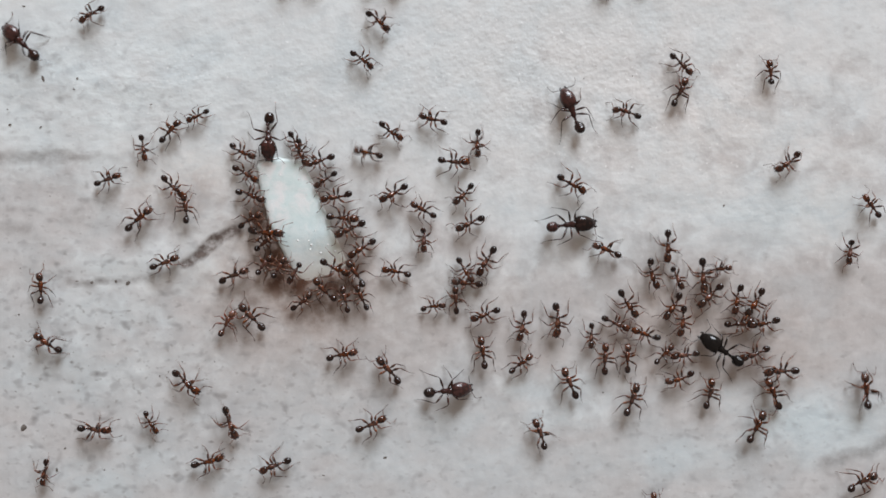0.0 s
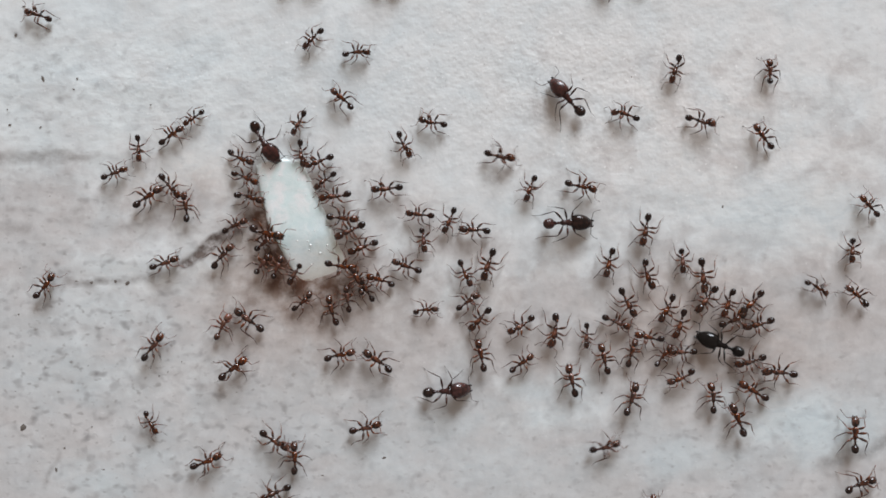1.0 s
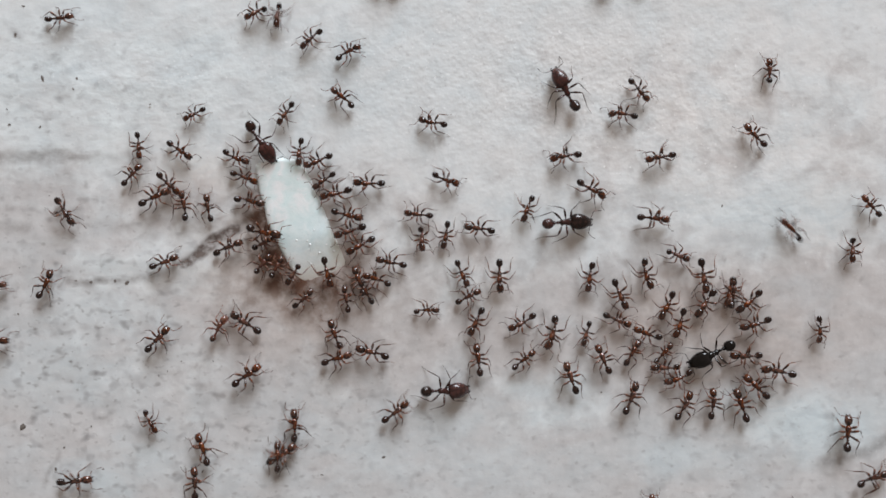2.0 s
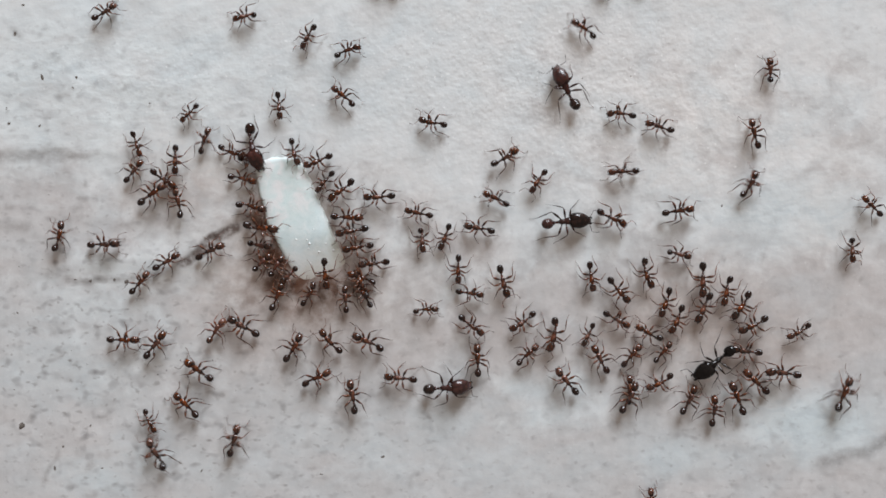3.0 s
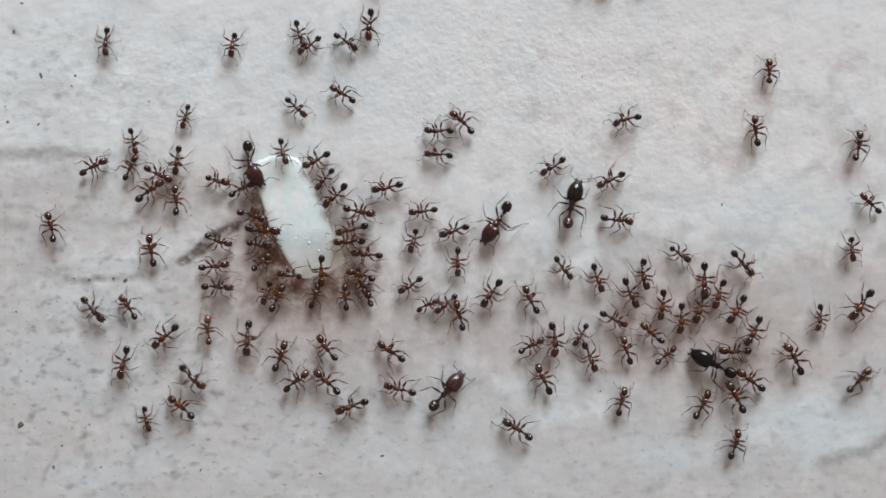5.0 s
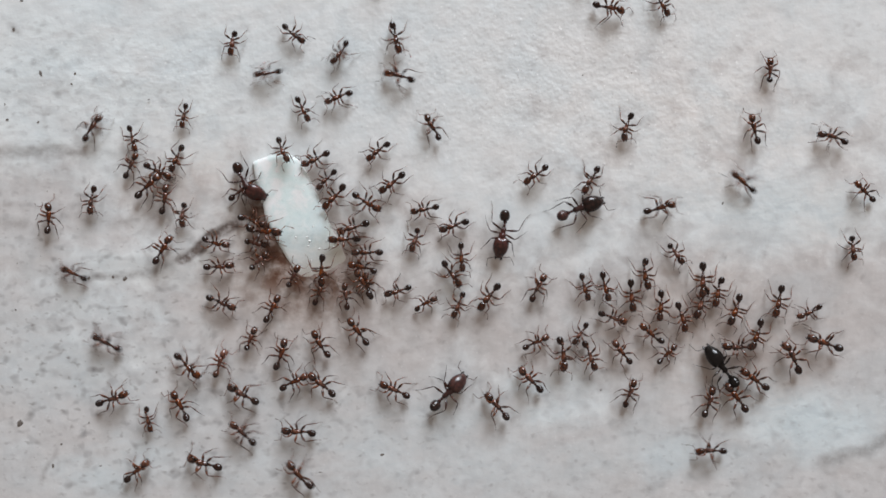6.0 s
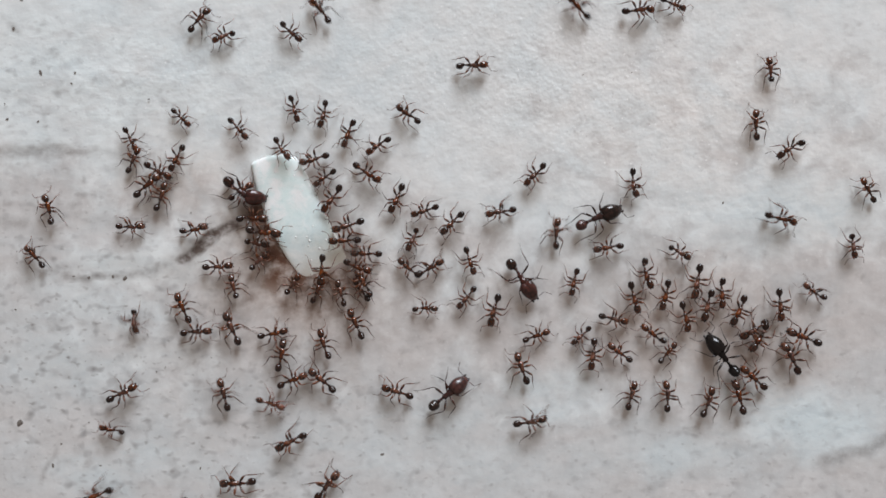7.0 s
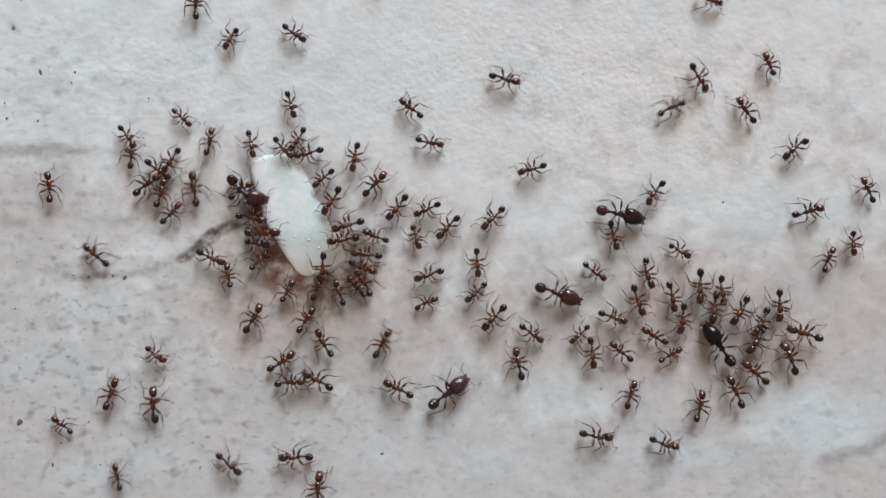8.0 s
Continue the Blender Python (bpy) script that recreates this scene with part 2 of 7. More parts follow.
def egg(length, width, height, blunt=0.0, n=11, power=2.3):
    """Stations of a rounded body, centred; blunt > 0 makes the front wider."""
    out = []
    for k in range(n):
        u = -1 + 2 * k / (n - 1)
        u = math.copysign(abs(u) ** 0.8, u)
        r = max(0.06, (1 - abs(u) ** power) ** (1 / power)) * (1 + blunt * u)
        out.append((u * length / 2, 0, 0, r * width / 2, r * height / 2))
    return out


def placed(ob, x, y, z, rx=0, ry=0, rz=0):
    ob.matrix_basis = pose(x * MM, y * MM, z * MM, rx, ry, rz)
    return ob


# ---- the wall ground ----
def streak(x, y, x0, y0, x1, y1, wide):
    """1 on the line from (x0, y0) to (x1, y1), falling to 0 at the distance wide; arrays in mm."""
    dx, dy = x1 - x0, y1 - y0
    u = np.clip(((x - x0) * dx + (y - y0) * dy) / (dx * dx + dy * dy), 0, 1)
    d = np.hypot(x - x0 - u * dx, y - y0 - u * dy)
    return np.clip(1 - d / wide, 0, 1)


def blob(x, y, cx, cy, rx, ry):
    return np.exp(-(((x - cx) / rx) ** 2 + ((y - cy) / ry) ** 2))


def field(rng, x, y, size):
    """Smooth random relief of about -1 to 1 with bumps of the given size, in mm."""
    total = np.zeros_like(x)
    for k in range(14):
        a, f, ph = rng.uniform(0, 2 * math.pi), rng.uniform(0.6, 1.7) / size, rng.uniform(0, 2 * math.pi)
        total += np.sin(2 * math.pi * f * (x * math.cos(a) + y * math.sin(a)) + ph)
    return total / 5.0


def ground():
    rng = np.random.default_rng(5)
    fine_x = np.arange(-43, 43.01, 0.22)
    fine_y = np.arange(-26, 26.01, 0.22)
    rim = np.array([60, 100, 250, 1000, 5000, 20000, 80000.0])
    xs = np.concatenate((-rim[::-1], fine_x, rim))
    ys = np.concatenate((-rim[::-1], fine_y, rim))
    x, y = np.meshgrid(xs, ys)
    near = np.clip((48 - np.abs(x)) / 6, 0, 1) * np.clip((31 - np.abs(y)) / 6, 0, 1)
    xc, yc = np.clip(x, -60, 60), np.clip(y, -60, 60)
    wx, wy = xc + 0.5 * field(rng, xc, yc, 6), yc + 0.35 * field(rng, xc, yc, 5)
    # thin white paint: where it lies thick; the y slope paints the light's falloff
    paint_and_falloff = 0.385 + 0.023 * yc * near + 0.07 * field(rng, xc, yc * 1.6, 14)
    for cx, cy, rx, ry, k in ((-27, 14, 14, 5.0, 0.5), (-20, 17, 12, 4, 0.3), (-26, -1.3, 5, 1.5, 0.65), (-3, 10, 9, 5, 0.35),
                              (7, 3.5, 5, 3.5, 0.4), (28, 3.2, 11, 2.4, 0.55), (9, -13.5, 5.5, 3.0, 0.6), (31, -15, 7, 2.6, 0.6),
                              (-28, -20, 5, 2.5, 0.25), (-2, -4, 6, 4, 0.2), (14, -18, 12, 4, 0.10), (-20, -12, 9, 5, 0.12),
                              (-34, 1.5, 6, 5, -0.35), (-35, -11, 6, 7, -0.15), (-33, -5, 8, 4, 0.2), (20, 10, 17, 9, 0.06), (33, -6, 9, 7, -0.3), (20, -19, 14, 3, -0.15)):
        paint_and_falloff += k * blob(wx, wy, cx, cy, rx, ry)
    # worn brown lines and smudges
    stain = np.zeros_like(x)
    for x0, y0, x1, y1, w, k in ((-37.6, 7.7, -31, 8.0, 0.6, 0.5), (-31, 8.0, -27.5, 7.9, 0.4, 0.2), (-33.2, 7.5, -31.8, 7.6, 0.5, 0.4), (-37.3, 2.1, -35.2, 2.0, 0.6, 0.35),
                                 (-21.9, -1.1, -20.9, -0.2, 0.60, 1.5), (-20.9, -0.2, -19.4, 0.9, 0.66, 2.0), (-19.4, 0.9, -17.6, 1.9, 0.58, 1.7), (-22.6, -1.7, -19.4, 0.9, 1.2, 0.28), (-19.4, 0.9, -16.3, 2.9, 1.4, 0.28),
                                 (-17.6, 1.9, -16.3, 2.9, 0.5, 0.5), (-27, -2.5, -24.5, -2.3, 0.45, 0.45), (-24.5, -2.3, -21.9, -1.1, 0.55, 0.45),
                                 (-31.8, -2.5, -27, -2.5, 0.42, 0.55), (32.3, -17.9, 35.3, -16.9, 0.7, 0.42), (35.3, -16.9, 37.6, -15.9, 0.6, 0.5), (-32.6, -17.5, -33.2, -19.6, 0.4, 0.35),
                                 (24, -16.6, 30, -17.4, 0.7, 0.10)):
        stain = np.maximum(stain, k * streak(wx * 0.6 + xc * 0.4, wy * 0.6 + yc * 0.4, x0, y0, x1, y1, w) ** 0.8)
    for cx, cy, rx, ry, k in ((-35.9, 18.2, 0.28, 0.18, 0.45), (-34.3, 17.9, 0.30, 0.14, 0.35), (-32.6, 15.9, 0.26, 0.20, 0.42), (-36.1, 10.3, 0.35, 0.14, 0.42), (-33.5, 10.1, 0.22, 0.18, 0.38), (-27.4, 14.0, 0.20, 0.16, 0.35),
                              (-34.9, 12.2, 0.9, 0.4, 0.12), (-31.5, 12.8, 1.2, 0.5, 0.10), (-9.4, -11.2, 1.3, 1.0, 0.10), (-7.2, -10.6, 1.2, 0.9, 0.08), (-3.2, -3.0, 1.0, 0.7, 0.10), (18.3, 20.8, 0.9, 0.5, 0.16)):
        stain += k * blob(wx, wy, cx, cy, rx, ry)
    stain = np.minimum(stain, 0.92)
    # brown juice trodden about where the ants crowd, deepened to paint the shade among them
    juice_shade = np.zeros_like(x)
    for x0, y0, x1, y1, w, k in ((-16.4, 7.0, -15.4, 3.2, 1.9, 0.20), (-15.4, 3.2, -14.6, 0.6, 2.6, 1.0), (-14.6, 0.6, -12.6, -2.4, 2.8, 1.1), (-12.6, -2.4, -9.0, -3.2, 3.2, 0.9),
                                 (-9.0, -3.2, -7.4, -0.6, 2.8, 0.55), (-7.4, -0.6, -9.4, 4.0, 2.2, 0.30), (-9.4, 4.0, -11.6, 8.0, 1.5, 0.12), (-21.0, 4.5, -18.8, 6.4, 3.0, 0.10)):
        q = streak(wx, wy, x0, y0, x1, y1, w)
        juice_shade = np.maximum(juice_shade, k * q * q * (3 - 2 * q))
    for cx, cy, rx, ry, k in ((-13.6, -1.9, 2.4, 2.6, 1.0), (-15.4, -3.6, 4.2, 2.8, 0.46), (-19.5, 1.2, 3.2, 2.6, 0.05), (-15.8, -0.6, 2.2, 2.4, 0.40), (-15.2, 1.0, 1.5, 2.2, 0.85), (-10.8, -4.2, 4.6, 2.8, 0.68), (-9.5, -6.0, 8.0, 5.0, 0.24), (21.5, -6.0, 7.5, 4.6, 0.25), (25.5, -9.0, 3.0, 2.4, 0.42), (4.0, -6.0, 6.0, 5.0, 0.10)):
        juice_shade = np.maximum(juice_shade, k * blob(wx, wy, cx, cy, rx, ry))
    juice_shade = np.minimum(juice_shade, 1.0)
    spots = random.Random(21)
    ux, uy = xc + 0.14 * field(rng, xc, yc, 0.9), yc + 0.14 * field(rng, xc, yc, 0.9)
    for k in range(560):
        cx, cy = spots.uniform(-38, 38), spots.uniform(-21.5, 21.5)
        worn = math.exp(-((cx + 33) / 14) ** 2 - ((cy + 7) / 13) ** 2) + 0.10 + 0.3 * math.exp(-((cx + 10) / 9) ** 2 - ((cy + 14) / 6) ** 2) + 0.35 * math.exp(-((cx - 24) / 9) ** 2 - ((cy + 18) / 3) ** 2)
        if spots.random() < worn:
            r = spots.uniform(0.12, 0.34)
            stain += spots.uniform(0.10, 0.40) * blob(ux, uy, cx, cy, r * spots.uniform(0.8, 1.8), r)
    # relief: brush ridges, the step in the coat, sanded grain
    z = 0.03 * field(rng, xc * 0.8, yc * 1.2, 7.0) + 0.008 * field(rng, xc * 0.8, yc * 1.2, 1.8) + 0.006 * field(rng, xc, yc, 0.9)
    z += 0.09 / (1 + np.exp(-(wy - 8.15) / 0.12)) * np.clip((-26 - xc) / 6, 0, 1)
    z -= 0.14 * streak(ux, uy, -21.9, -1.1, -19.4, 0.9, 0.4) + 0.12 * streak(ux, uy, -19.4, 0.9, -16.3, 2.9, 0.45)
    z += 0.10 * blob(wx, wy, -26, -0.8, 5, 1.3) + 0.08 * blob(wx, wy, -27, 14, 9, 1.2)
    z = (z - 0.06) * near
    dirt = 0.22 + 0.16 / (1 + np.exp((yc + 4) / 3)) + 0.5 * blob(xc, yc, -32, 14, 9, 4) + 0.85 * blob(xc, yc, -32, -8, 12, 13) + 0.55 * blob(xc, yc, -14, -16, 14, 6) + 0.25 * blob(xc, yc, 22, -18, 12, 5)
    grain = 0.16 + 0.45 * blob(xc, yc, -24, 15, 16, 6) + 0.85 * blob(xc, yc, 8, 15, 17, 9) + 0.25 * blob(xc, yc, 25, 10, 12, 10)
    brushed = 0.10 + 0.95 * blob(xc, yc, -28, 14, 17, 7) + 0.30 * blob(xc, yc, -24, -2, 9, 4) + 0.25 * blob(xc, yc, 26, 4, 12, 4) + 0.25 * blob(xc, yc, 28, -15, 10, 4)
    cool = np.zeros_like(x)
    for cx, cy, rx, ry, k in ((31, -14.5, 8, 3.2, 1.0), (20, -17.5, 9, 2.6, 0.6), (8.5, -13.5, 5, 2.8, 0.8), (1, -14, 8, 4, 0.5), (28, 3.4, 11, 2.6, 0.75), (-27, -19, 5.5, 3.2, 0.8), (-26, -1.3, 5, 1.6, 0.6), (-4, -17, 34, 6, 0.42), (-28, 15, 15, 6.5, 0.62), (-12, 15, 12, 6, 0.35), (8, 4, 5, 3, 0.45), (10, 1.5, 4, 2, 0.4), (-31, -8, 9, 7, 0.5)):
        cool = np.maximum(cool, k * blob(wx, wy, cx, cy, rx, ry))
    tan = np.zeros_like(x)
    for cx, cy, rx, ry, k in ((21, -6, 9, 5.5, 1.0), (27, -8, 6, 5, 0.7), (-13, -1.5, 8.5, 7, 1.0), (-22, 6, 5, 4, 0.8), (1, -3, 9, 5, 0.30), (33, 3, 5, 9, 0.45), (-3, 3, 7, 5, 0.35), (22, 11, 16, 9, 0.55), (-14, -10, 12, 4, 0.3), (10, -9, 9, 3, 0.3)):
        tan = np.maximum(tan, k * blob(wx, wy, cx, cy, rx, ry))
    rows, cols = x.shape
    verts = np.stack((x, y, z), -1).reshape(-1, 3) * MM
    i = np.arange(rows * cols).reshape(rows, cols)
    faces = np.stack((i[:-1, :-1], i[:-1, 1:], i[1:, 1:], i[1:, :-1]), -1).reshape(-1, 4)
    me = bpy.data.meshes.new("ground")
    me.from_pydata(verts.tolist(), [], faces.tolist())
    for name, values in (("paint_and_falloff", paint_and_falloff), ("stain", stain), ("dirt", dirt), ("grain", grain), ("cool", cool), ("juice_shade", juice_shade), ("tan", tan), ("brushed", np.minimum(brushed, 1.0))):
        me.attributes.new(name, "FLOAT", "POINT").data.foreach_set("value", values.astype(np.float32).ravel())
    me.materials.append(PLASTER)
    me.polygons.foreach_set("use_smooth", np.ones(len(me.polygons), bool))
    return tagged(new("ground", me), "whitewashed rough plaster surface with brown worn lines", "plaster ground", kind="structure")


ground()


# ---- grit on the plaster ----
def grit():
    rng = random.Random(3)
    shapes = []
    for k in range(5):
        bm = bmesh.new()
        bmesh.ops.create_icosphere(bm, subdivisions=1, radius=1.0)
        for v in bm.verts:
            v.co *= rng.uniform(0.65, 1.25)
        me = bpy.data.meshes.new("grit")
        bm.to_mesh(me)
        bm.free()
        me.materials.append(SPECK)
        shapes.append(me)

    def one(x, y, size, flat=0.18, tall=1.0):
        ob = new("grit", rng.choice(shapes))
        turn = pose(x * MM, y * MM, (0.07 if x < -23 and y > 9 else -0.05) * MM, 0, 0, rng.uniform(0, 360))
        ob.matrix_basis = turn @ Matrix.Diagonal((size * MM * tall, size * MM * rng.uniform(0.55, 0.9), size * MM * flat, 1))
        tagged(ob, "tiny dark brown speck of grit on the plaster", "grit", "grit on the plaster")

    # the larger specks, where they lie
    for x, y, s, tall in ((-35.5, -14.85, 0.30, 1.1), (-33.8, 14.6, 0.20, 1.5), (-30.9, 14.6, 0.12, 1.1), (-31.2, 13.7, 0.13, 1.1), (-36.1, 18.3, 0.15, 1.2), (-34.0, 10.5, 0.10, 1.3), (-20.0, 13.8, 0.09, 1.2), (-36.6, 10.7, 0.09, 1.8), (-24.7, 12.4, 0.10, 1.2),
                          (-28.7, -18.45, 0.2, 1.0), (-32.7, -18.4, 0.18, 1.2), (-31.0, -2.5, 0.13, 1.1), (-29.75, -2.6, 0.19, 1.1), (-27.7, -2.5, 0.16, 1.1), (-26.7, -2.65, 0.22, 1.3),
                          (-23.1, -1.2, 0.2, 1.3), (-31.3, -8.5, 0.11, 1.0), (-35.9, -5.3, 0.1, 1.0),
                          (-5.0, -17.4, 0.12, 1.7), (-11.3, -15.6, 0.15, 1.1), (13.4, -11.9, 0.09, 1.0), (11.8, 14.6, 0.06, 1.0), (15.9, 14.8, 0.06, 1.0),
                          (23.6, 3.85, 0.09, 1.3), (-29.7, -14.8, 0.08, 1), (-10.2, -18.9, 0.1, 1.6), (-22.1, -9.3, 0.08, 1), (-19.4, -9.3, 0.08, 1),
                          (-36.8, 12.0, 0.07, 1.3), (-32.0, -16.6, 0.12, 1.1), (-20.3, -18.6, 0.1, 1.4)):
        one(x, y, s, tall=tall)
    for k in range(26):
        while True:
            x, y = rng.uniform(-37.5, 37.5), rng.uniform(-21, 21)
            worn = math.exp(-((x + 33) / 13) ** 2 - ((y + 7) / 12) ** 2) + 0.08 + 0.25 * math.exp(-((x + 10) / 9) ** 2 - ((y + 14) / 6) ** 2)
            if rng.random() < worn:
                break
        one(x, y, min(0.13, 0.035 + rng.expovariate(38)), tall=rng.uniform(0.8, 1.5))


grit()


# ---- the crumb of food ----
def along(points, u):
    """The point at u (0 to 1) on a chain of points."""
    k = min(int(u * (len(points) - 1)), len(points) - 2)
    return Vector(points[k]).lerp(Vector(points[k + 1]), u * (len(points) - 1) - k)


def make_crumb():
    """A torn sliver of pale flesh: thick and blunt at one end, thinning to a wet, rounded lip at the other."""
    root = new("food_crumb")
    west = ((-15.80, 7.35), (-15.71, 6.30), (-15.52, 5.23), (-15.23, 4.18), (-15.00, 3.24), (-14.71, 2.24), (-14.24, 1.20), (-13.76, 0.22), (-13.20, -0.80), (-12.62, -1.76), (-11.70, -2.55))
    east = ((-12.05, 7.65), (-11.48, 6.72), (-11.05, 5.84), (-10.68, 4.94), (-10.28, 4.04), (-9.85, 2.95), (-9.45, 2.02), (-9.15, 1.15), (-8.60, 0.15), (-8.10, -0.95), (-8.35, -2.00))
    nu, nv = 72, 44
    bm = bmesh.new()
    thin = bm.verts.layers.float.new("thin")

    def outline(u, v):
        a, c = along(west, u), along(east, u)
        p = a.lerp(c, (v + 1) / 2)
        bow = 1 - v * v
        p.y += 0.46 * bow * max(0.0, 1 - u / 0.16) ** 2 - 0.55 * bow * max(0.0, (u - 0.84) / 0.16) ** 2
        ragged = 0.10 * noise.noise(Vector((p.x * 1.6, p.y * 1.6, 5))) + 0.05 * noise.noise(Vector((p.x * 5, p.y * 5, 2)))
        return p + Vector((ragged * abs(v) ** 3, ragged * max(0.0, abs(2 * u - 1) - 0.8) * 5))

    def height(p, u, v):
        body = 0.40 - 0.04 * u
        body += 0.030 * noise.noise(Vector((p.x * 0.7, p.y * 0.7, 3))) + 0.010 * noise.noise(Vector((p.x * 2.1, p.y * 2.1, 9))) + 0.004 * noise.noise(Vector((p.x * 5.5, p.y * 5.5, 1)))
        fall = min(1.0, max(0.0, (u - 0.60) / 0.34))
        body = body * (1 - fall * fall * (3 - 2 * fall)) + 0.075 * min(1.0, (1 - u) / 0.10) * fall
        side = max(0.0, 1 - abs(v) ** (6 if v > 0 else 18)) ** (0.6 if v > 0 else 0.4)
        end = min(1.0, u / 0.013) ** 0.5
        return max(0.0, body * side * end) - 0.045 - 0.055 * fall

    upper, lower = [], []
    for i in range(nu + 1):
        u = i / nu
        up_row, low_row = [], []
        for j in range(nv + 1):
            v = math.sin(math.pi / 2 * (-1 + 2 * j / nv))
            p = outline(u, v)
            up_row.append(bm.verts.new((p.x * MM, p.y * MM, height(p, u, v) * MM)))
            up_row[-1][thin] = min(1.0, max(0.0, u * 1.02 + 0.10 * v * u + 0.25 * max(0.0, v) ** 4))
            rim = i in (0, nu) or j in (0, nv)
            low_row.append(up_row[-1] if rim else bm.verts.new((p.x * MM, p.y * MM, -0.12 * MM)))
        upper.append(up_row)
        lower.append(low_row)
    for i in range(nu):
        for j in range(nv):
            bm.faces.new((upper[i][j], upper[i][j + 1], upper[i + 1][j + 1], upper[i + 1][j]))
            under = (lower[i][j], lower[i + 1][j], lower[i + 1][j + 1], lower[i][j + 1])
            if len(set(under)) == 4 and set(under) != {upper[i][j], upper[i][j + 1], upper[i + 1][j + 1], upper[i + 1][j]}:
                bm.faces.new(under)
    bmesh.ops.recalc_face_normals(bm, faces=bm.faces)
    flesh = part("flesh", bm, CRUMB, root)
    # beads of moisture that catch the light, added and coloured white for the glints
    for u, v, r in ((0.66, -0.30, 0.075), (0.68, 0.06, 0.06), (0.715, 0.08, 0.10), (0.75, -0.05, 0.06), (0.79, 0.24, 0.085), (0.74, 0.62, 0.07), (0.80, 0.74, 0.09),
                    (0.16, 0.55, 0.06), (0.11, -0.10, 0.05), (0.30, 0.62, 0.045), (0.86, -0.25, 0.06), (0.60, 0.42, 0.05)):
        p = outline(u, v)
        bm = bmesh.new()
        bmesh.ops.create_uvsphere(bm, u_segments=12, v_segments=8, radius=r * 1.25 * MM)
        placed(part("moisture_bead", bm, WET, flesh), p.x, p.y, height(p, u, v) - r * 0.45)
    return tagged(root, "moist translucent white crumb of food ringed by ants", "food crumb")


crumb = make_crumb()


# ---- ants ----
LEGS = (("front", 0.40, ((0, 0.10, 0, 0.048), (0.03, 0.18, 0.08, 0.045), (0.09, 0.32, 0.22, 0.088), (0.17, 0.46, 0.31, 0.076), (0.22, 0.55, 0.32, 0.032), (0.28, 0.59, 0.28, 0.029),
                         (0.44, 0.64, 0.08, 0.042), (0.64, 0.71, -0.22, 0.027), (0.70, 0.74, -0.34, 0.016), (0.83, 0.80, -0.46, 0.013), (0.97, 0.86, -0.50, 0.008))),
        ("middle", 0.10, ((0, 0.10, 0, 0.048), (0.02, 0.20, 0.08, 0.045), (0.06, 0.38, 0.24, 0.090), (0.10, 0.58, 0.34, 0.077), (0.12, 0.71, 0.34, 0.032), (0.09, 0.77, 0.29, 0.029),
                          (-0.03, 0.88, 0.05, 0.042), (-0.21, 1.02, -0.24, 0.027), (-0.26, 1.06, -0.36, 0.016), (-0.40, 1.14, -0.47, 0.013), (-0.55, 1.24, -0.50, 0.008))),
        ("hind", -0.14, ((0, 0.10, 0, 0.048), (-0.04, 0.19, 0.10, 0.045), (-0.12, 0.38, 0.27, 0.092), (-0.22, 0.58, 0.37, 0.078), (-0.29, 0.70, 0.37, 0.033), (-0.36, 0.74, 0.31, 0.030),
                         (-0.62, 0.77, 0.05, 0.043), (-0.95, 0.81, -0.26, 0.027), (-1.05, 0.83, -0.36, 0.016), (-1.24, 0.89, -0.47, 0.013), (-1.44, 0.98, -0.50, 0.008))))


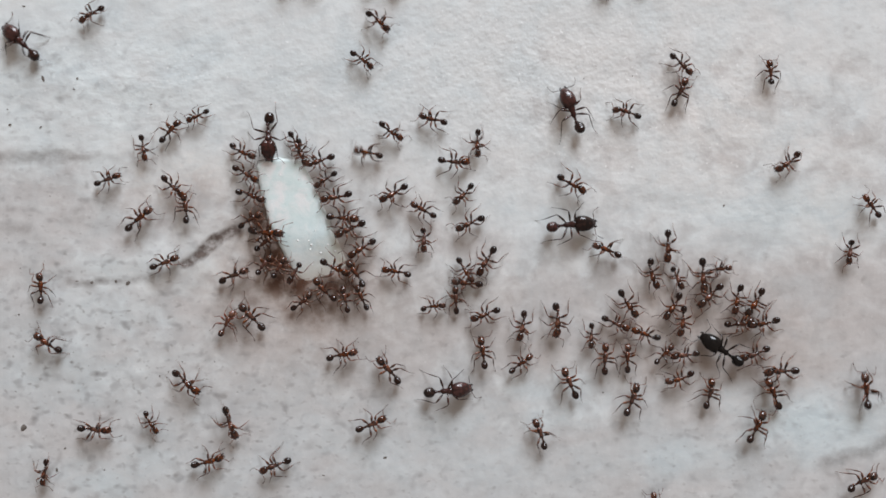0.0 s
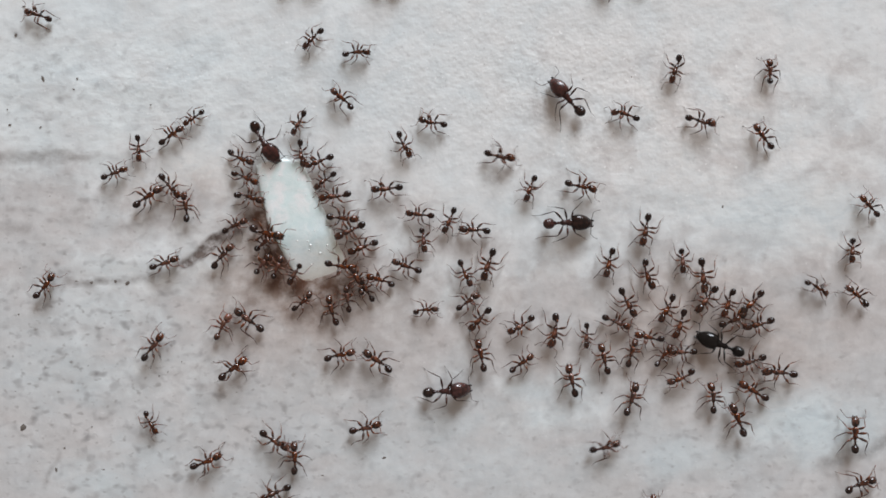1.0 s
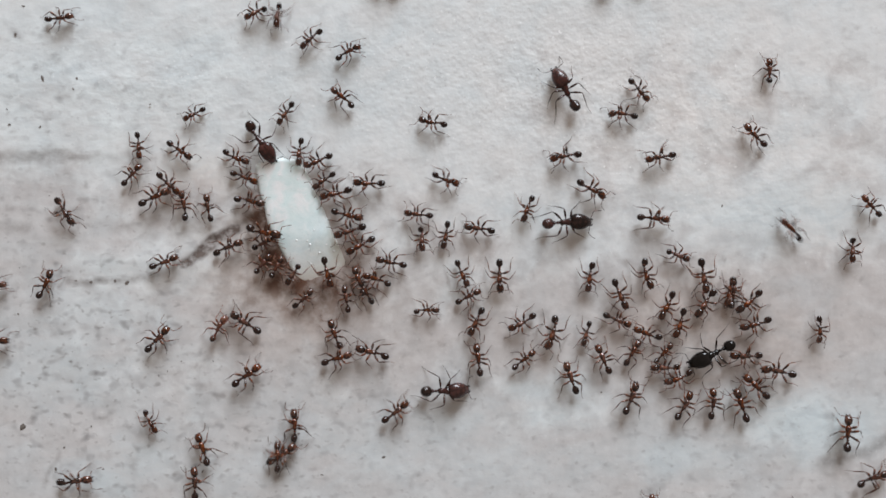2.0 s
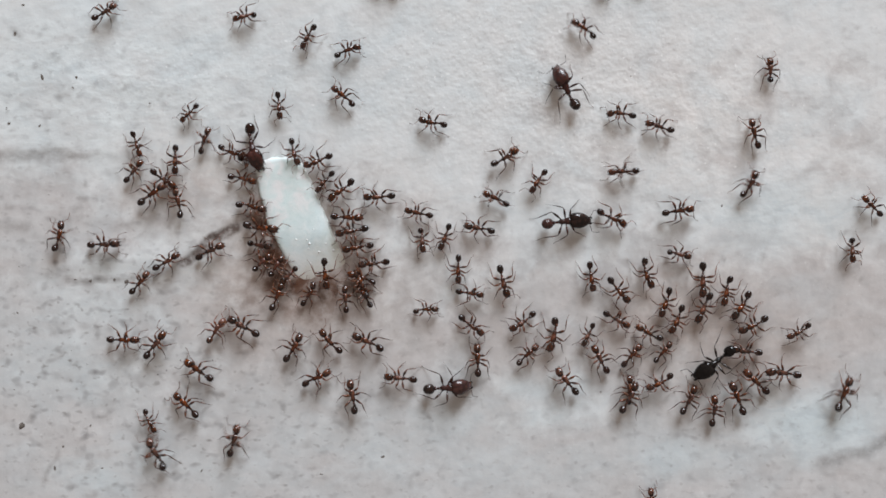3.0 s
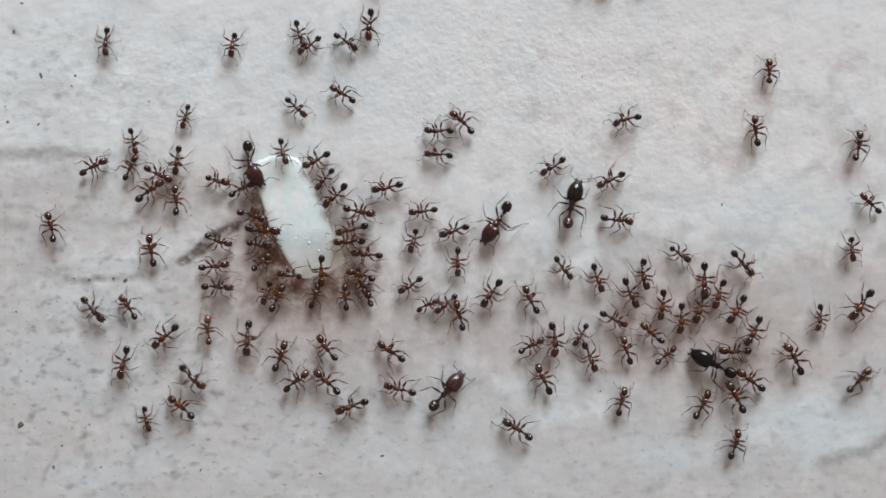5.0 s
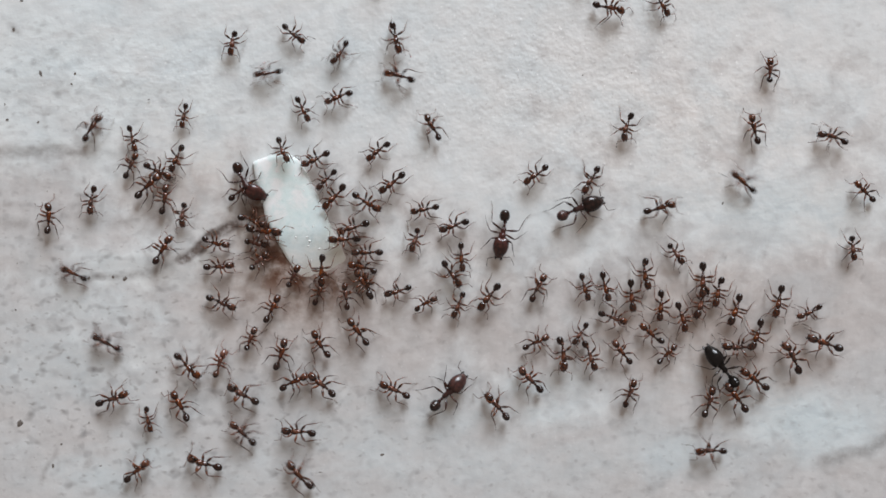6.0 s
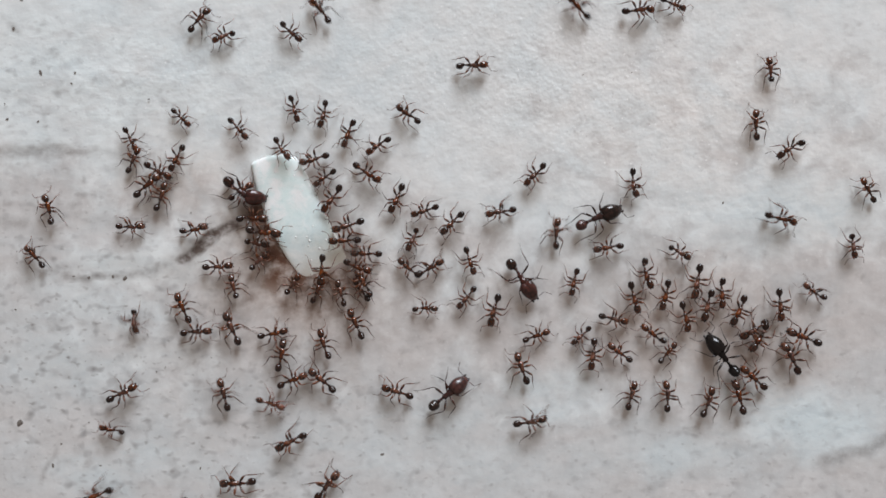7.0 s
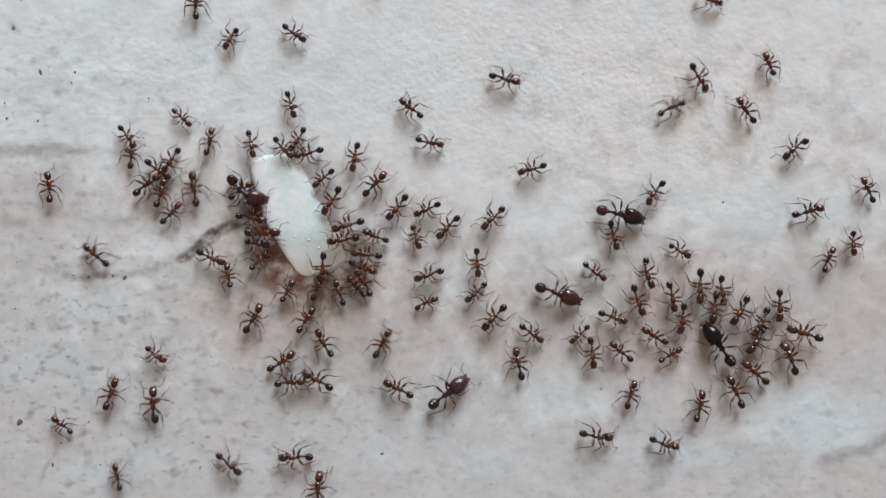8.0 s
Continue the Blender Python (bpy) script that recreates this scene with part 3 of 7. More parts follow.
def make_ant(name, label, big, skin, head_skin, gaster_skin, leg_skin, curl=0.0):
    """One ant, heading along +x, its middle over the origin. big: a large-headed soldier."""
    root = new(name)
    k = 1.22 if big else 1.0                     # limbs and trunk
    z0 = 0.56 * k
    hx = 1.36 if big else 0.98 - 0.06 * (curl > 0)                   # middle of the head
    gx = -1.40 if big else -1.02 + 0.26 * (curl > 0)                  # middle of the gaster
    # trunk: pronotum, waist, propodeum
    shape = ((0.66, 0.04, 0.06, 0.05), (0.58, 0.05, 0.115, 0.11), (0.46, 0.07, 0.190, 0.17), (0.30, 0.08, 0.205, 0.185), (0.14, 0.05, 0.165, 0.155),
             (0.04, 0.02, 0.135, 0.130), (-0.10, 0.02, 0.150, 0.140), (-0.24, 0.01, 0.142, 0.130), (-0.34, -0.04, 0.095, 0.095), (-0.40, -0.07, 0.05, 0.05))
    placed(part("trunk", loft([(x * k, 0, z * k, w * k * (1.28 if big else 1.15), h * k * (1.2 if big else 1.08)) for x, z, w, h in shape]), skin, root), 0, 0, z0)
    nodes_ = ((0.18, -0.05, 0.030, 0.030), (0.08, -0.02, 0.055, 0.055), (0.0, 0.04, 0.100, 0.105), (-0.08, 0.0, 0.070, 0.065), (-0.13, -0.02, 0.060, 0.055),
              (-0.22, 0.02, 0.130, 0.115), (-0.30, 0.0, 0.115, 0.10), (-0.40, -0.01, 0.070, 0.065))
    placed(part("waist", loft([(x * k, 0, z * k, w * k * 1.15, h * k * 1.1) for x, z, w, h in nodes_], 8), skin, root), -0.46 * k, 0, z0 - 0.02)
    # gaster with its overlapping plates
    length, width = (1.0, 0.88) if big else (0.64, 0.545)
    st = []
    for x, y, z, w, h in egg(length, width, width * 0.88, 0.10, 13, 2.2):
        st.append((x, y, z, w, h))
        if abs(x) < length * 0.33 and len(st) % 3 == 0:
            st.append((x + 0.012, y, z, w * 0.965, h * 0.965))
    gaster = part("gaster", loft(sorted(st), 14), gaster_skin, root, "dark glossy rear body")
    placed(gaster, gx, 0, z0 - 0.04, 0, 12 + curl, 0)
    # head
    if big:
        hs = ((-0.80, 0, 0.24, 0.16), (-0.74, 0.0, 0.43, 0.30), (-0.60, 0.02, 0.57, 0.41), (-0.38, 0.03, 0.625, 0.47), (-0.12, 0.03, 0.645, 0.49),
              (0.14, 0.02, 0.590, 0.45), (0.36, 0.0, 0.490, 0.37), (0.54, -0.03, 0.375, 0.28), (0.66, -0.06, 0.275, 0.20), (0.74, -0.08, 0.16, 0.12))
    else:
        hs = ((-0.37, 0, 0.07, 0.07), (-0.33, 0.0, 0.16, 0.13), (-0.23, 0.01, 0.235, 0.185), (-0.09, 0.02, 0.270, 0.205), (0.05, 0.02, 0.270, 0.20),
              (0.16, 0.0, 0.25, 0.18), (0.25, -0.02, 0.205, 0.145), (0.31, -0.04, 0.15, 0.10), (0.34, -0.05, 0.09, 0.06))
    bm = bmesh.new()
    if big:                                      # two lobes behind, with the furrow between them
        loft([(x * 1.20, 0, z, w * (1.03 - 0.10 * max(x, 0.0)), h * 1.0) for x, z, w, h in hs], 18, bm)
        for v in bm.verts:
            if v.co.x < -0.1 * MM:
                dent = max(0.0, 1 - abs(v.co.y) / (0.22 * MM)) * min(1.0, -v.co.x / (0.6 * MM))
                v.co.x += 0.12 * MM * dent * (v.co.x < -0.6 * MM)
                v.co.z -= 0.11 * MM * dent * (1 if v.co.z > 0 else 0)
    else:
        loft([(x, 0, z, w, h) for x, z, w, h in hs], 12, bm)
    for v in bm.verts:
        v.co *= 1.0 if big else 1.08
    head = placed(part("head", bm, head_skin, root), hx, 0, z0 + 0.02, 0, 14, 0)
    jx, jw, jr = (0.80, 0.19, 0.085) if big else (0.30, 0.12, 0.042)
    for s in (1, -1):
        bm = tube([(0, 0, 0, jr), (jw * 0.55, s * jw * 0.35, -0.02, jr * 1.05), (jw * 1.05, s * jw * 0.18, -0.04, jr * 0.8), (jw * 1.35, -s * jw * 0.25, -0.05, jr * 0.3)], 7)
        placed(part("mandible", bm, JAW, head, "black biting jaw" if big else ""), jx - 0.02, s * jw, -0.07)
        ex, ey, ez, er = (0.20, 0.52, 0.20, 0.055) if big else (0.04, 0.25, 0.07, 0.036)
        bm = loft([(x, 0, 0, w, h) for x, _, _, w, h in egg(er * 2, er * 1.5, er * 1.6, 0, 5)], 7)
        placed(part("eye", bm, JAW, head), ex, s * ey, ez)
        a = 1.25 if big else 1.0
        bm = tube([(0, 0, 0, 0.030), (0.05 * a, s * 0.10 * a, 0.06, 0.024), (0.10 * a, s * 0.36 * a, 0.10, 0.026), (0.12 * a, s * 0.52 * a, 0.10, 0.028),
                   (0.19 * a, s * 0.58 * a, 0.05, 0.018), (0.40 * a, s * 0.66 * a, -0.08, 0.018), (0.55 * a, s * 0.70 * a, -0.17, 0.024),
                   (0.70 * a, s * 0.72 * a, -0.25, 0.027), (0.80 * a, s * 0.72 * a, -0.30, 0.010)])
        placed(part("antenna", bm, leg_skin, head), jx - 0.12, s * (0.22 if big else 0.11), 0.05)
    for _, x, pts in LEGS:
        for s in (1, -1):
            r = 1.28 if big else 1.03
            bm = tube([(px * k * r, s * (py - 0.10) * k * r, pz * k * (1.08 if pz < 0 else 1.0), rad * (1.05 if big else 1.10)) for px, py, pz, rad in pts])
            placed(part("leg", bm, leg_skin, root), x * k, s * 0.10 * k, z0 - 0.02)
    return tagged(root, label, "ant")


WALKER = "small reddish-brown ant walking on the pale plaster"
EATER = "small reddish-brown ant gripping the white food crumb"
FIGHTER = "small reddish-brown ant crowding round the black soldier"
worker = make_ant("ant", WALKER, False, RED, HEAD, GASTER, LEG)
curled = make_ant("ant", "small rust-brown ant standing hunched on the plaster", False, RUST, HEAD, GASTER, LEG, curl=45)
rust = make_ant("ant", "small orange-brown ant biting at its neighbour", False, RUST, RUST, HEAD, RUST)
soldier = make_ant("soldier_ant", "large mahogany-brown ant with a huge head", True, MAHOGANY, MAHOGANY, GASTER, SHANK)
soldier_black = make_ant("soldier_ant", "large black ant with a huge glossy head, mobbed by small ants", True, BLACK, BLACK, BLACK, JAW)
soldier_dark = make_ant("soldier_ant", "large blackish-brown ant with a huge glossy head", True, MAHOGANY, DARK, MAHOGANY, SHANK)

# one letter an ant: a to p workers from small to large, H hunched, R rust-coloured, M soldier, B black, D dark soldier
SIZES = "MfgegacemhhMffiepdidkkljjfHfggMggiHieHejeikDhkikhjHHHjediddRojmmlbmllkdMgbflieiinkflbhjgkgjHiindkhkkiBkomcghminpjmdHgeHioHkifhkkiljkejpp"
# what each is about: w walking, f at the food, k in the crowd
ABOUT = "wwwwwwwwwwwfwffwfwfffwffwwwwwwwwwwwwwwwwwwwwwwwwwwfwffffwwwwwwwwwwwwwwwwwwwwwwwwwwwwwwwkkkkkkkkwkkkkkkkwkkkwwwkwwwwfwwwwwwwwwwwwwwwwwwww"
GROWN = {"H": 0.92, "R": 0.95, "M": 1.0, "B": 1.03, "D": 1.02}
MODELS = {"H": curled, "M": soldier, "B": soldier_black, "D": soldier_dark, "R": rust}


def bend(ob, joint, pitch, yaw):
    """Swings a part about a joint on the body's axis, joint mm before the middle."""
    j = Matrix.Translation((joint * MM, 0, 0.55 * MM))
    ob.matrix_basis = j @ pose(0, 0, 0, 0, pitch, yaw) @ j.inverted() @ ob.matrix_basis


def make_ants():
    rng = random.Random(11)
    out, used = [], set()
    for size, about in zip(SIZES, ABOUT):
        model = MODELS.get(size, worker)
        ant = model if model not in used else copy_thing(model, Matrix())
        used.add(model)
        out.append((ant, size, about))
    for ant, size, about in out:
        ant.scale = (GROWN.get(size) or 0.80 + 0.025 * (ord(size) - 97),) * 3
        if size.islower():
            tagged(ant, {"w": WALKER, "f": EATER, "k": FIGHTER}[about])
        tagged(ant, group="ants swarming on the plaster")
        loose = 1.0 if size not in "MBD" else 0.35
        for child in ant.children:               # every animal holds itself a little differently
            kind = child.name.split(".")[0]
            if kind == "gaster":
                bend(child, -0.42, rng.uniform(-12, 8), rng.gauss(0, 9) * loose)
            elif kind == "head":
                bend(child, 0.60, rng.uniform(-6, 8), rng.gauss(0, 9) * loose)
                child.matrix_basis = child.matrix_basis @ pose(0, 0, 0, rng.uniform(-8, 8), 0, rng.gauss(0, 6) * loose)
            elif kind == "leg":
                child.matrix_basis = child.matrix_basis @ pose(0, 0, 0, rng.uniform(-4, 4), 0, rng.uniform(-22, 22))
    return [ant for ant, _, _ in out]


ants = make_ants()


# ---- what moves ----
def at(x, y, turn, up=0.0, tilt=0.0):
    """A standing place on the plaster in mm, heading turn degrees; up and tilt where an ant climbs."""
    return pose(x * MM, y * MM, up * MM, 0, -tilt, turn)


def face(ant, rows):
    """Turns an ant's head aside on its neck, in degrees."""
    head = next(c for c in ant.children if c.name.split(".")[0] == "head")
    neck = Matrix.Translation((0.70 * MM, 0, 0.6 * MM))
    rest = head.matrix_basis.copy()
    walk(head, [(t, neck @ pose(0, 0, 0, 0, 0, turn) @ neck.inverted() @ rest) for t, turn in rows])


def crawl(ant, rows):
    """Keys an ant's way, its stepping legs and feeling antennae."""
    walk(ant, rows)
    rng = random.Random(int(abs(rows[0][1].translation.x) * 1e7) + len(rows))

    def swing(ob, steps):
        rest = ob.matrix_basis.copy()
        walk(ob, [(t, rest @ pose(0, 0, 0, up, 0, turn)) for t, turn, up in steps])

    # times of the half steps: quick while it goes, slow while it stands
    times, t, row = [], 0.0, 0
    while t < 8.0:
        while row < len(rows) - 2 and rows[row + 1][0] <= t:
            row += 1
        (ta, a), (tb, b) = rows[row], rows[row + 1]
        speed = (b.translation - a.translation).length / MM / max(tb - ta, 0.03)
        turning = a.to_quaternion().rotation_difference(b.to_quaternion()).angle / max(tb - ta, 0.03)
        go = min(1.0, max(0.0, (speed - 0.5) / 4.0) + min(0.6, max(0.0, turning - 0.3) * 0.5))
        times.append((t, go))
        t += (0.14 if go > 0.12 else rng.uniform(0.7, 1.5)) if speed < 9 else 0.1
    times.append((8.0, 0.0))
    legs = [c for c in ant.children if c.name.split(".")[0] == "leg"]
    for n, leg in enumerate(legs):
        side = 1 if n % 2 == 0 else -1
        beat = 1 if n in (0, 3, 4) else -1        # tripods: left fore, right middle, left hind
        steps = []
        for i, (t, go) in enumerate(times):
            phase = beat * (1 if i % 2 == 0 else -1)
            idle = rng.uniform(-4, 4)
            steps.append((t, side * phase * 20 * go + idle * (1 - go), side * (5 * go if phase > 0 else 0)))
        swing(leg, steps)
    for child in ant.children:
        for feeler in child.children:
            if feeler.name.split(".")[0] == "antenna":
                steps, t = [], 0.0
                while t < 8.0:
                    steps.append((t, rng.uniform(-22, 22), rng.uniform(-8, 8)))
                    t += rng.uniform(0.25, 0.6)
                swing(feeler, steps + [(8.0, 0, 0)])


def motions():
    walk(crumb, [(t, Matrix.Translation((-11.0 * MM, 0.5 * MM, 0)) @ at(x, 0, turn) @ Matrix.Translation((11.0 * MM, -0.5 * MM, 0)))
                 for t, x, turn in ((0.0, 0.0, 0.0), (3.0, 0.0, 0.0), (4.5, 0.02, 0.2), (5.8, 0.05, 1.5), (6.5, 0.06, 2.3), (8.0, 0.0, 3.4))])
    face(ants[11], [(0.0, 0), (0.8, 8), (1.5, -10), (3.0, 14), (3.5, 24), (4.5, 16), (5.8, 36), (6.5, 34), (7.2, 30), (8.0, 36)])
    crawl(ants[0], [(0.00, at(-35.30, 17.44, 138)), (0.50, at(-38.29, 19.63, 140)), (1.00, at(-40.91, 21.80, 140)), (8.00, at(-40.91, 21.80, 140))])
    crawl(ants[1], [(0.00, at(-29.57, 19.94, -149)), (0.50, at(-32.88, 19.42, -182)), (1.00, at(-34.02, 19.89, -200)), (1.50, at(-33.91, 19.62, -184)), (1.70, at(-33.16, 19.47, -184)), (1.79, at(-32.88, 19.50, -241)), (1.88, at(-32.61, 19.53, -297)), (1.97, at(-32.33, 19.56, -354)), (2.52, at(-29.37, 19.89, -354)), (2.80, at(-28.54, 19.98, -320)), (3.00, at(-28.40, 19.96, -330)), (3.50, at(-28.33, 20.00, -330)), (4.00, at(-27.65, 21.53, -277)), (4.50, at(-27.96, 21.64, -275)), (4.70, at(-27.97, 20.78, -280)), (4.79, at(-28.04, 19.77, -338)), (4.88, at(-28.10, 18.76, -396)), (4.97, at(-28.17, 17.75, -454)), (5.53, at(-28.86, 6.96, -454)), (5.80, at(-29.05, 3.93, -462)), (6.00, at(-29.34, 3.96, -460)), (6.25, at(-27.96, 2.75, -414)), (6.50, at(-26.58, 1.55, -369)), (7.00, at(-26.09, 1.67, -361)), (7.50, at(-24.71, 1.70, -329)), (8.00, at(-22.67, 2.71, -315))])
    crawl(ants[2], [(0.00, at(-5.51, 19.38, -44)), (0.25, at(-5.51, 21.33, 23)), (0.50, at(-5.51, 23.28, 90)), (8.00, at(-5.51, 23.28, 90))])
    crawl(ants[3], [(0.00, at(-6.87, 16.14, -37)), (0.50, at(-6.98, 16.14, -45)), (1.00, at(-7.34, 16.76, 5)), (1.50, at(-7.98, 16.75, 32)), (3.00, at(-8.03, 16.81, 21)), (3.50, at(-8.10, 16.66, 24)), (4.00, at(-8.10, 16.68, 18)), (4.50, at(-8.07, 16.79, 20)), (5.15, at(-8.07, 17.71, -56)), (5.80, at(-8.06, 18.63, -132)), (6.00, at(-8.56, 16.32, -124)), (6.50, at(-10.36, 13.45, -94)), (7.00, at(-9.95, 11.17, -102)), (7.50, at(-11.21, 9.33, -124)), (8.00, at(-12.09, 8.95, -123))])
    crawl(ants[4], [(0.00, at(-23.01, 10.09, 48)), (0.50, at(-23.31, 10.02, 71)), (1.00, at(-22.88, 9.77, 36)), (1.50, at(-22.52, 10.24, 47)), (1.70, at(-22.10, 9.13, 0)), (2.25, at(-22.23, 8.37, -44)), (2.80, at(-22.35, 7.62, -89)), (3.00, at(-22.43, 7.64, -89)), (3.50, at(-22.21, 7.29, -92)), (4.00, at(-22.22, 7.37, -87)), (4.50, at(-22.19, 7.44, -89)), (6.00, at(-22.23, 7.45, -113)), (6.50, at(-22.22, 7.43, -115)), (7.00, at(-22.21, 7.44, -116)), (7.50, at(-22.18, 7.44, -120)), (8.00, at(-22.68, 7.18, -123))])
    crawl(ants[5], [(0.00, at(-20.69, 11.39, -154)), (0.50, at(-21.10, 11.25, -155)), (1.00, at(-20.98, 11.26, -145)), (1.50, at(-20.85, 11.49, -154)), (3.00, at(-21.27, 11.54, -134)), (3.50, at(-21.51, 11.45, -119)), (4.00, at(-21.58, 11.34, -115)), (4.50, at(-21.52, 11.22, -109)), (6.00, at(-21.64, 11.04, -100)), (6.50, at(-21.82, 11.04, -86)), (7.00, at(-21.92, 10.86, -43)), (7.50, at(-21.91, 10.76, -41)), (8.00, at(-21.84, 10.79, -42))])
    crawl(ants[6], [(0.00, at(-25.22, 8.72, -80)), (0.50, at(-25.18, 8.74, -80)), (1.00, at(-25.59, 8.71, -86)), (1.50, at(-25.52, 8.82, -89)), (3.00, at(-25.69, 8.95, -71)), (3.50, at(-25.74, 8.97, -72)), (4.00, at(-25.81, 9.01, -74)), (4.50, at(-25.85, 9.03, -76)), (6.00, at(-25.93, 9.11, -75)), (6.50, at(-26.01, 9.02, -68)), (7.00, at(-26.09, 9.03, -61)), (7.50, at(-26.21, 9.10, -50)), (8.00, at(-26.36, 9.19, -52))])
    crawl(ants[7], [(0.00, at(-28.27, 6.04, 21)), (0.50, at(-28.71, 5.82, 14)), (1.00, at(-27.67, 6.59, 21)), (1.50, at(-26.65, 6.36, 45)), (3.00, at(-25.96, 6.60, 51)), (3.50, at(-26.02, 6.70, 61)), (4.00, at(-26.06, 6.75, 59)), (4.50, at(-26.13, 6.79, 63)), (6.00, at(-26.08, 6.80, 64)), (6.50, at(-25.89, 7.15, 68)), (7.00, at(-25.88, 7.21, 65)), (7.50, at(-25.91, 7.34, 68)), (8.00, at(-26.00, 7.62, 84))])
    crawl(ants[8], [(0.00, at(-25.62, 2.73, 39)), (0.50, at(-25.23, 4.35, 29)), (1.00, at(-24.83, 4.61, 32)), (1.50, at(-24.16, 4.49, 19)), (3.00, at(-24.38, 4.72, 34)), (3.50, at(-24.32, 4.75, 32)), (4.00, at(-24.37, 4.80, 26)), (4.50, at(-24.42, 4.80, 29)), (6.00, at(-24.61, 5.13, 41)), (6.50, at(-24.66, 5.11, 39)), (7.00, at(-24.68, 5.12, 38)), (7.50, at(-24.67, 5.13, 38)), (8.00, at(-24.67, 5.14, 35))])
    crawl(ants[9], [(0.00, at(-22.73, 5.45, -37)), (0.50, at(-22.90, 5.51, -37)), (1.00, at(-22.97, 5.54, -43)), (1.50, at(-22.96, 5.56, -42)), (3.00, at(-23.44, 6.00, -29)), (3.50, at(-23.48, 5.85, -32)), (4.00, at(-23.55, 6.31, -24)), (4.50, at(-23.71, 6.24, -20)), (6.00, at(-23.81, 6.36, -21)), (6.50, at(-23.81, 6.34, -21)), (7.00, at(-23.80, 6.35, -23)), (7.50, at(-23.80, 6.36, -23)), (8.00, at(-23.80, 6.41, -30))])
    crawl(ants[10], [(0.00, at(-21.65, 3.63, 96)), (0.50, at(-21.62, 3.64, 101)), (1.00, at(-21.60, 3.77, 97)), (1.50, at(-21.57, 3.80, 98)), (3.00, at(-22.14, 3.97, 102)), (3.50, at(-22.15, 4.02, 104)), (4.00, at(-22.54, 3.71, 88)), (4.50, at(-21.87, 4.17, 96)), (5.80, at(-23.15, 3.94, 84)), (6.00, at(-23.21, 3.99, 82)), (6.50, at(-23.56, 4.18, 73)), (7.00, at(-23.50, 4.18, 72)), (7.50, at(-23.49, 4.22, 72)), (8.00, at(-23.52, 4.43, 74))])
    crawl(ants[11], [(0.00, at(-14.71, 9.78, -87)), (0.50, at(-14.73, 10.02, -78)), (1.00, at(-15.13, 9.29, -55)), (1.50, at(-15.25, 9.35, -42)), (3.00, at(-15.97, 8.81, -77, 0.05, 2)), (3.50, at(-16.25, 8.14, -78)), (4.00, at(-16.07, 8.03, -75, 0.10, 4)), (4.50, at(-15.98, 7.80, -76, 0.10, 5)), (6.00, at(-16.48, 5.41, -57)), (6.50, at(-16.74, 4.68, -39)), (7.00, at(-16.79, 4.59, -33)), (7.50, at(-16.75, 4.53, -34)), (8.00, at(-16.60, 4.53, -40))])
    crawl(ants[12], [(0.00, at(-16.98, 8.36, -25)), (0.50, at(-16.97, 8.06, -27)), (1.00, at(-17.09, 7.87, -23)), (1.50, at(-17.18, 7.83, -22)), (2.80, at(-17.80, 8.15, -20)), (3.00, at(-17.77, 8.24, -19)), (3.50, at(-19.65, 5.57, -34)), (4.00, at(-19.96, 4.19, -2)), (4.50, at(-19.47, 1.30, -31)), (4.70, at(-18.80, 0.92, -25)), (5.80, at(-18.88, 0.41, -12)), (6.00, at(-19.00, 0.36, -12)), (6.50, at(-19.07, 1.41, 10)), (7.00, at(-20.81, 1.42, 13)), (7.50, at(-20.74, 3.65, 86)), (8.00, at(-19.45, 8.73, 79))])
    crawl(ants[13], [(0.00, at(-16.67, 6.58, -31)), (0.50, at(-16.65, 6.40, -17)), (1.00, at(-16.68, 6.28, -23)), (1.50, at(-16.68, 6.31, -23)), (3.00, at(-16.84, 6.06, -13)), (3.50, at(-16.83, 5.91, -8)), (4.00, at(-16.86, 5.66, 0)), (4.50, at(-16.78, 5.37, 15)), (6.00, at(-16.89, 4.71, 33)), (8.00, at(-16.89, 4.71, 33))])
    crawl(ants[14], [(0.00, at(-16.25, 4.76, -24)), (0.50, at(-16.28, 4.70, -21)), (1.00, at(-16.29, 4.62, -18)), (1.50, at(-16.30, 4.49, -16)), (3.00, at(-16.07, 3.74, -16)), (3.50, at(-16.03, 3.52, -18)), (4.00, at(-15.97, 3.37, -18)), (4.50, at(-15.94, 3.22, -19)), (6.00, at(-15.84, 2.28, -23)), (6.50, at(-15.89, 2.37, -10)), (7.00, at(-15.94, 2.45, -5)), (7.50, at(-15.99, 2.49, -9)), (8.00, at(-15.99, 2.43, -16))])
    crawl(ants[15], [(0.00, at(-16.30, 2.67, 32)), (0.50, at(-16.55, 2.36, 38)), (1.00, at(-17.56, 2.21, 27)), (1.50, at(-19.56, 2.48, 79)), (1.70, at(-19.54, 2.63, 90)), (1.97, at(-19.70, 3.47, 101)), (2.52, at(-20.25, 6.45, 101)), (2.80, at(-20.41, 7.29, 85)), (3.00, at(-20.04, 9.20, 71)), (3.50, at(-17.35, 13.27, 51)), (4.00, at(-13.60, 16.03, 43)), (4.17, at(-12.82, 16.26, 103)), (4.33, at(-12.04, 16.48, 162)), (4.50, at(-11.26, 16.71, 222)), (4.70, at(-11.11, 17.22, 225)), (5.80, at(-11.27, 15.46, 183)), (6.00, at(-14.63, 14.58, 189)), (6.50, at(-18.86, 11.11, 242)), (7.00, at(-17.10, 9.95, 313)), (7.50, at(-15.62, 8.77, 295, 0.06, 3)), (8.00, at(-15.98, 8.55, 284, 0.07, 4))])
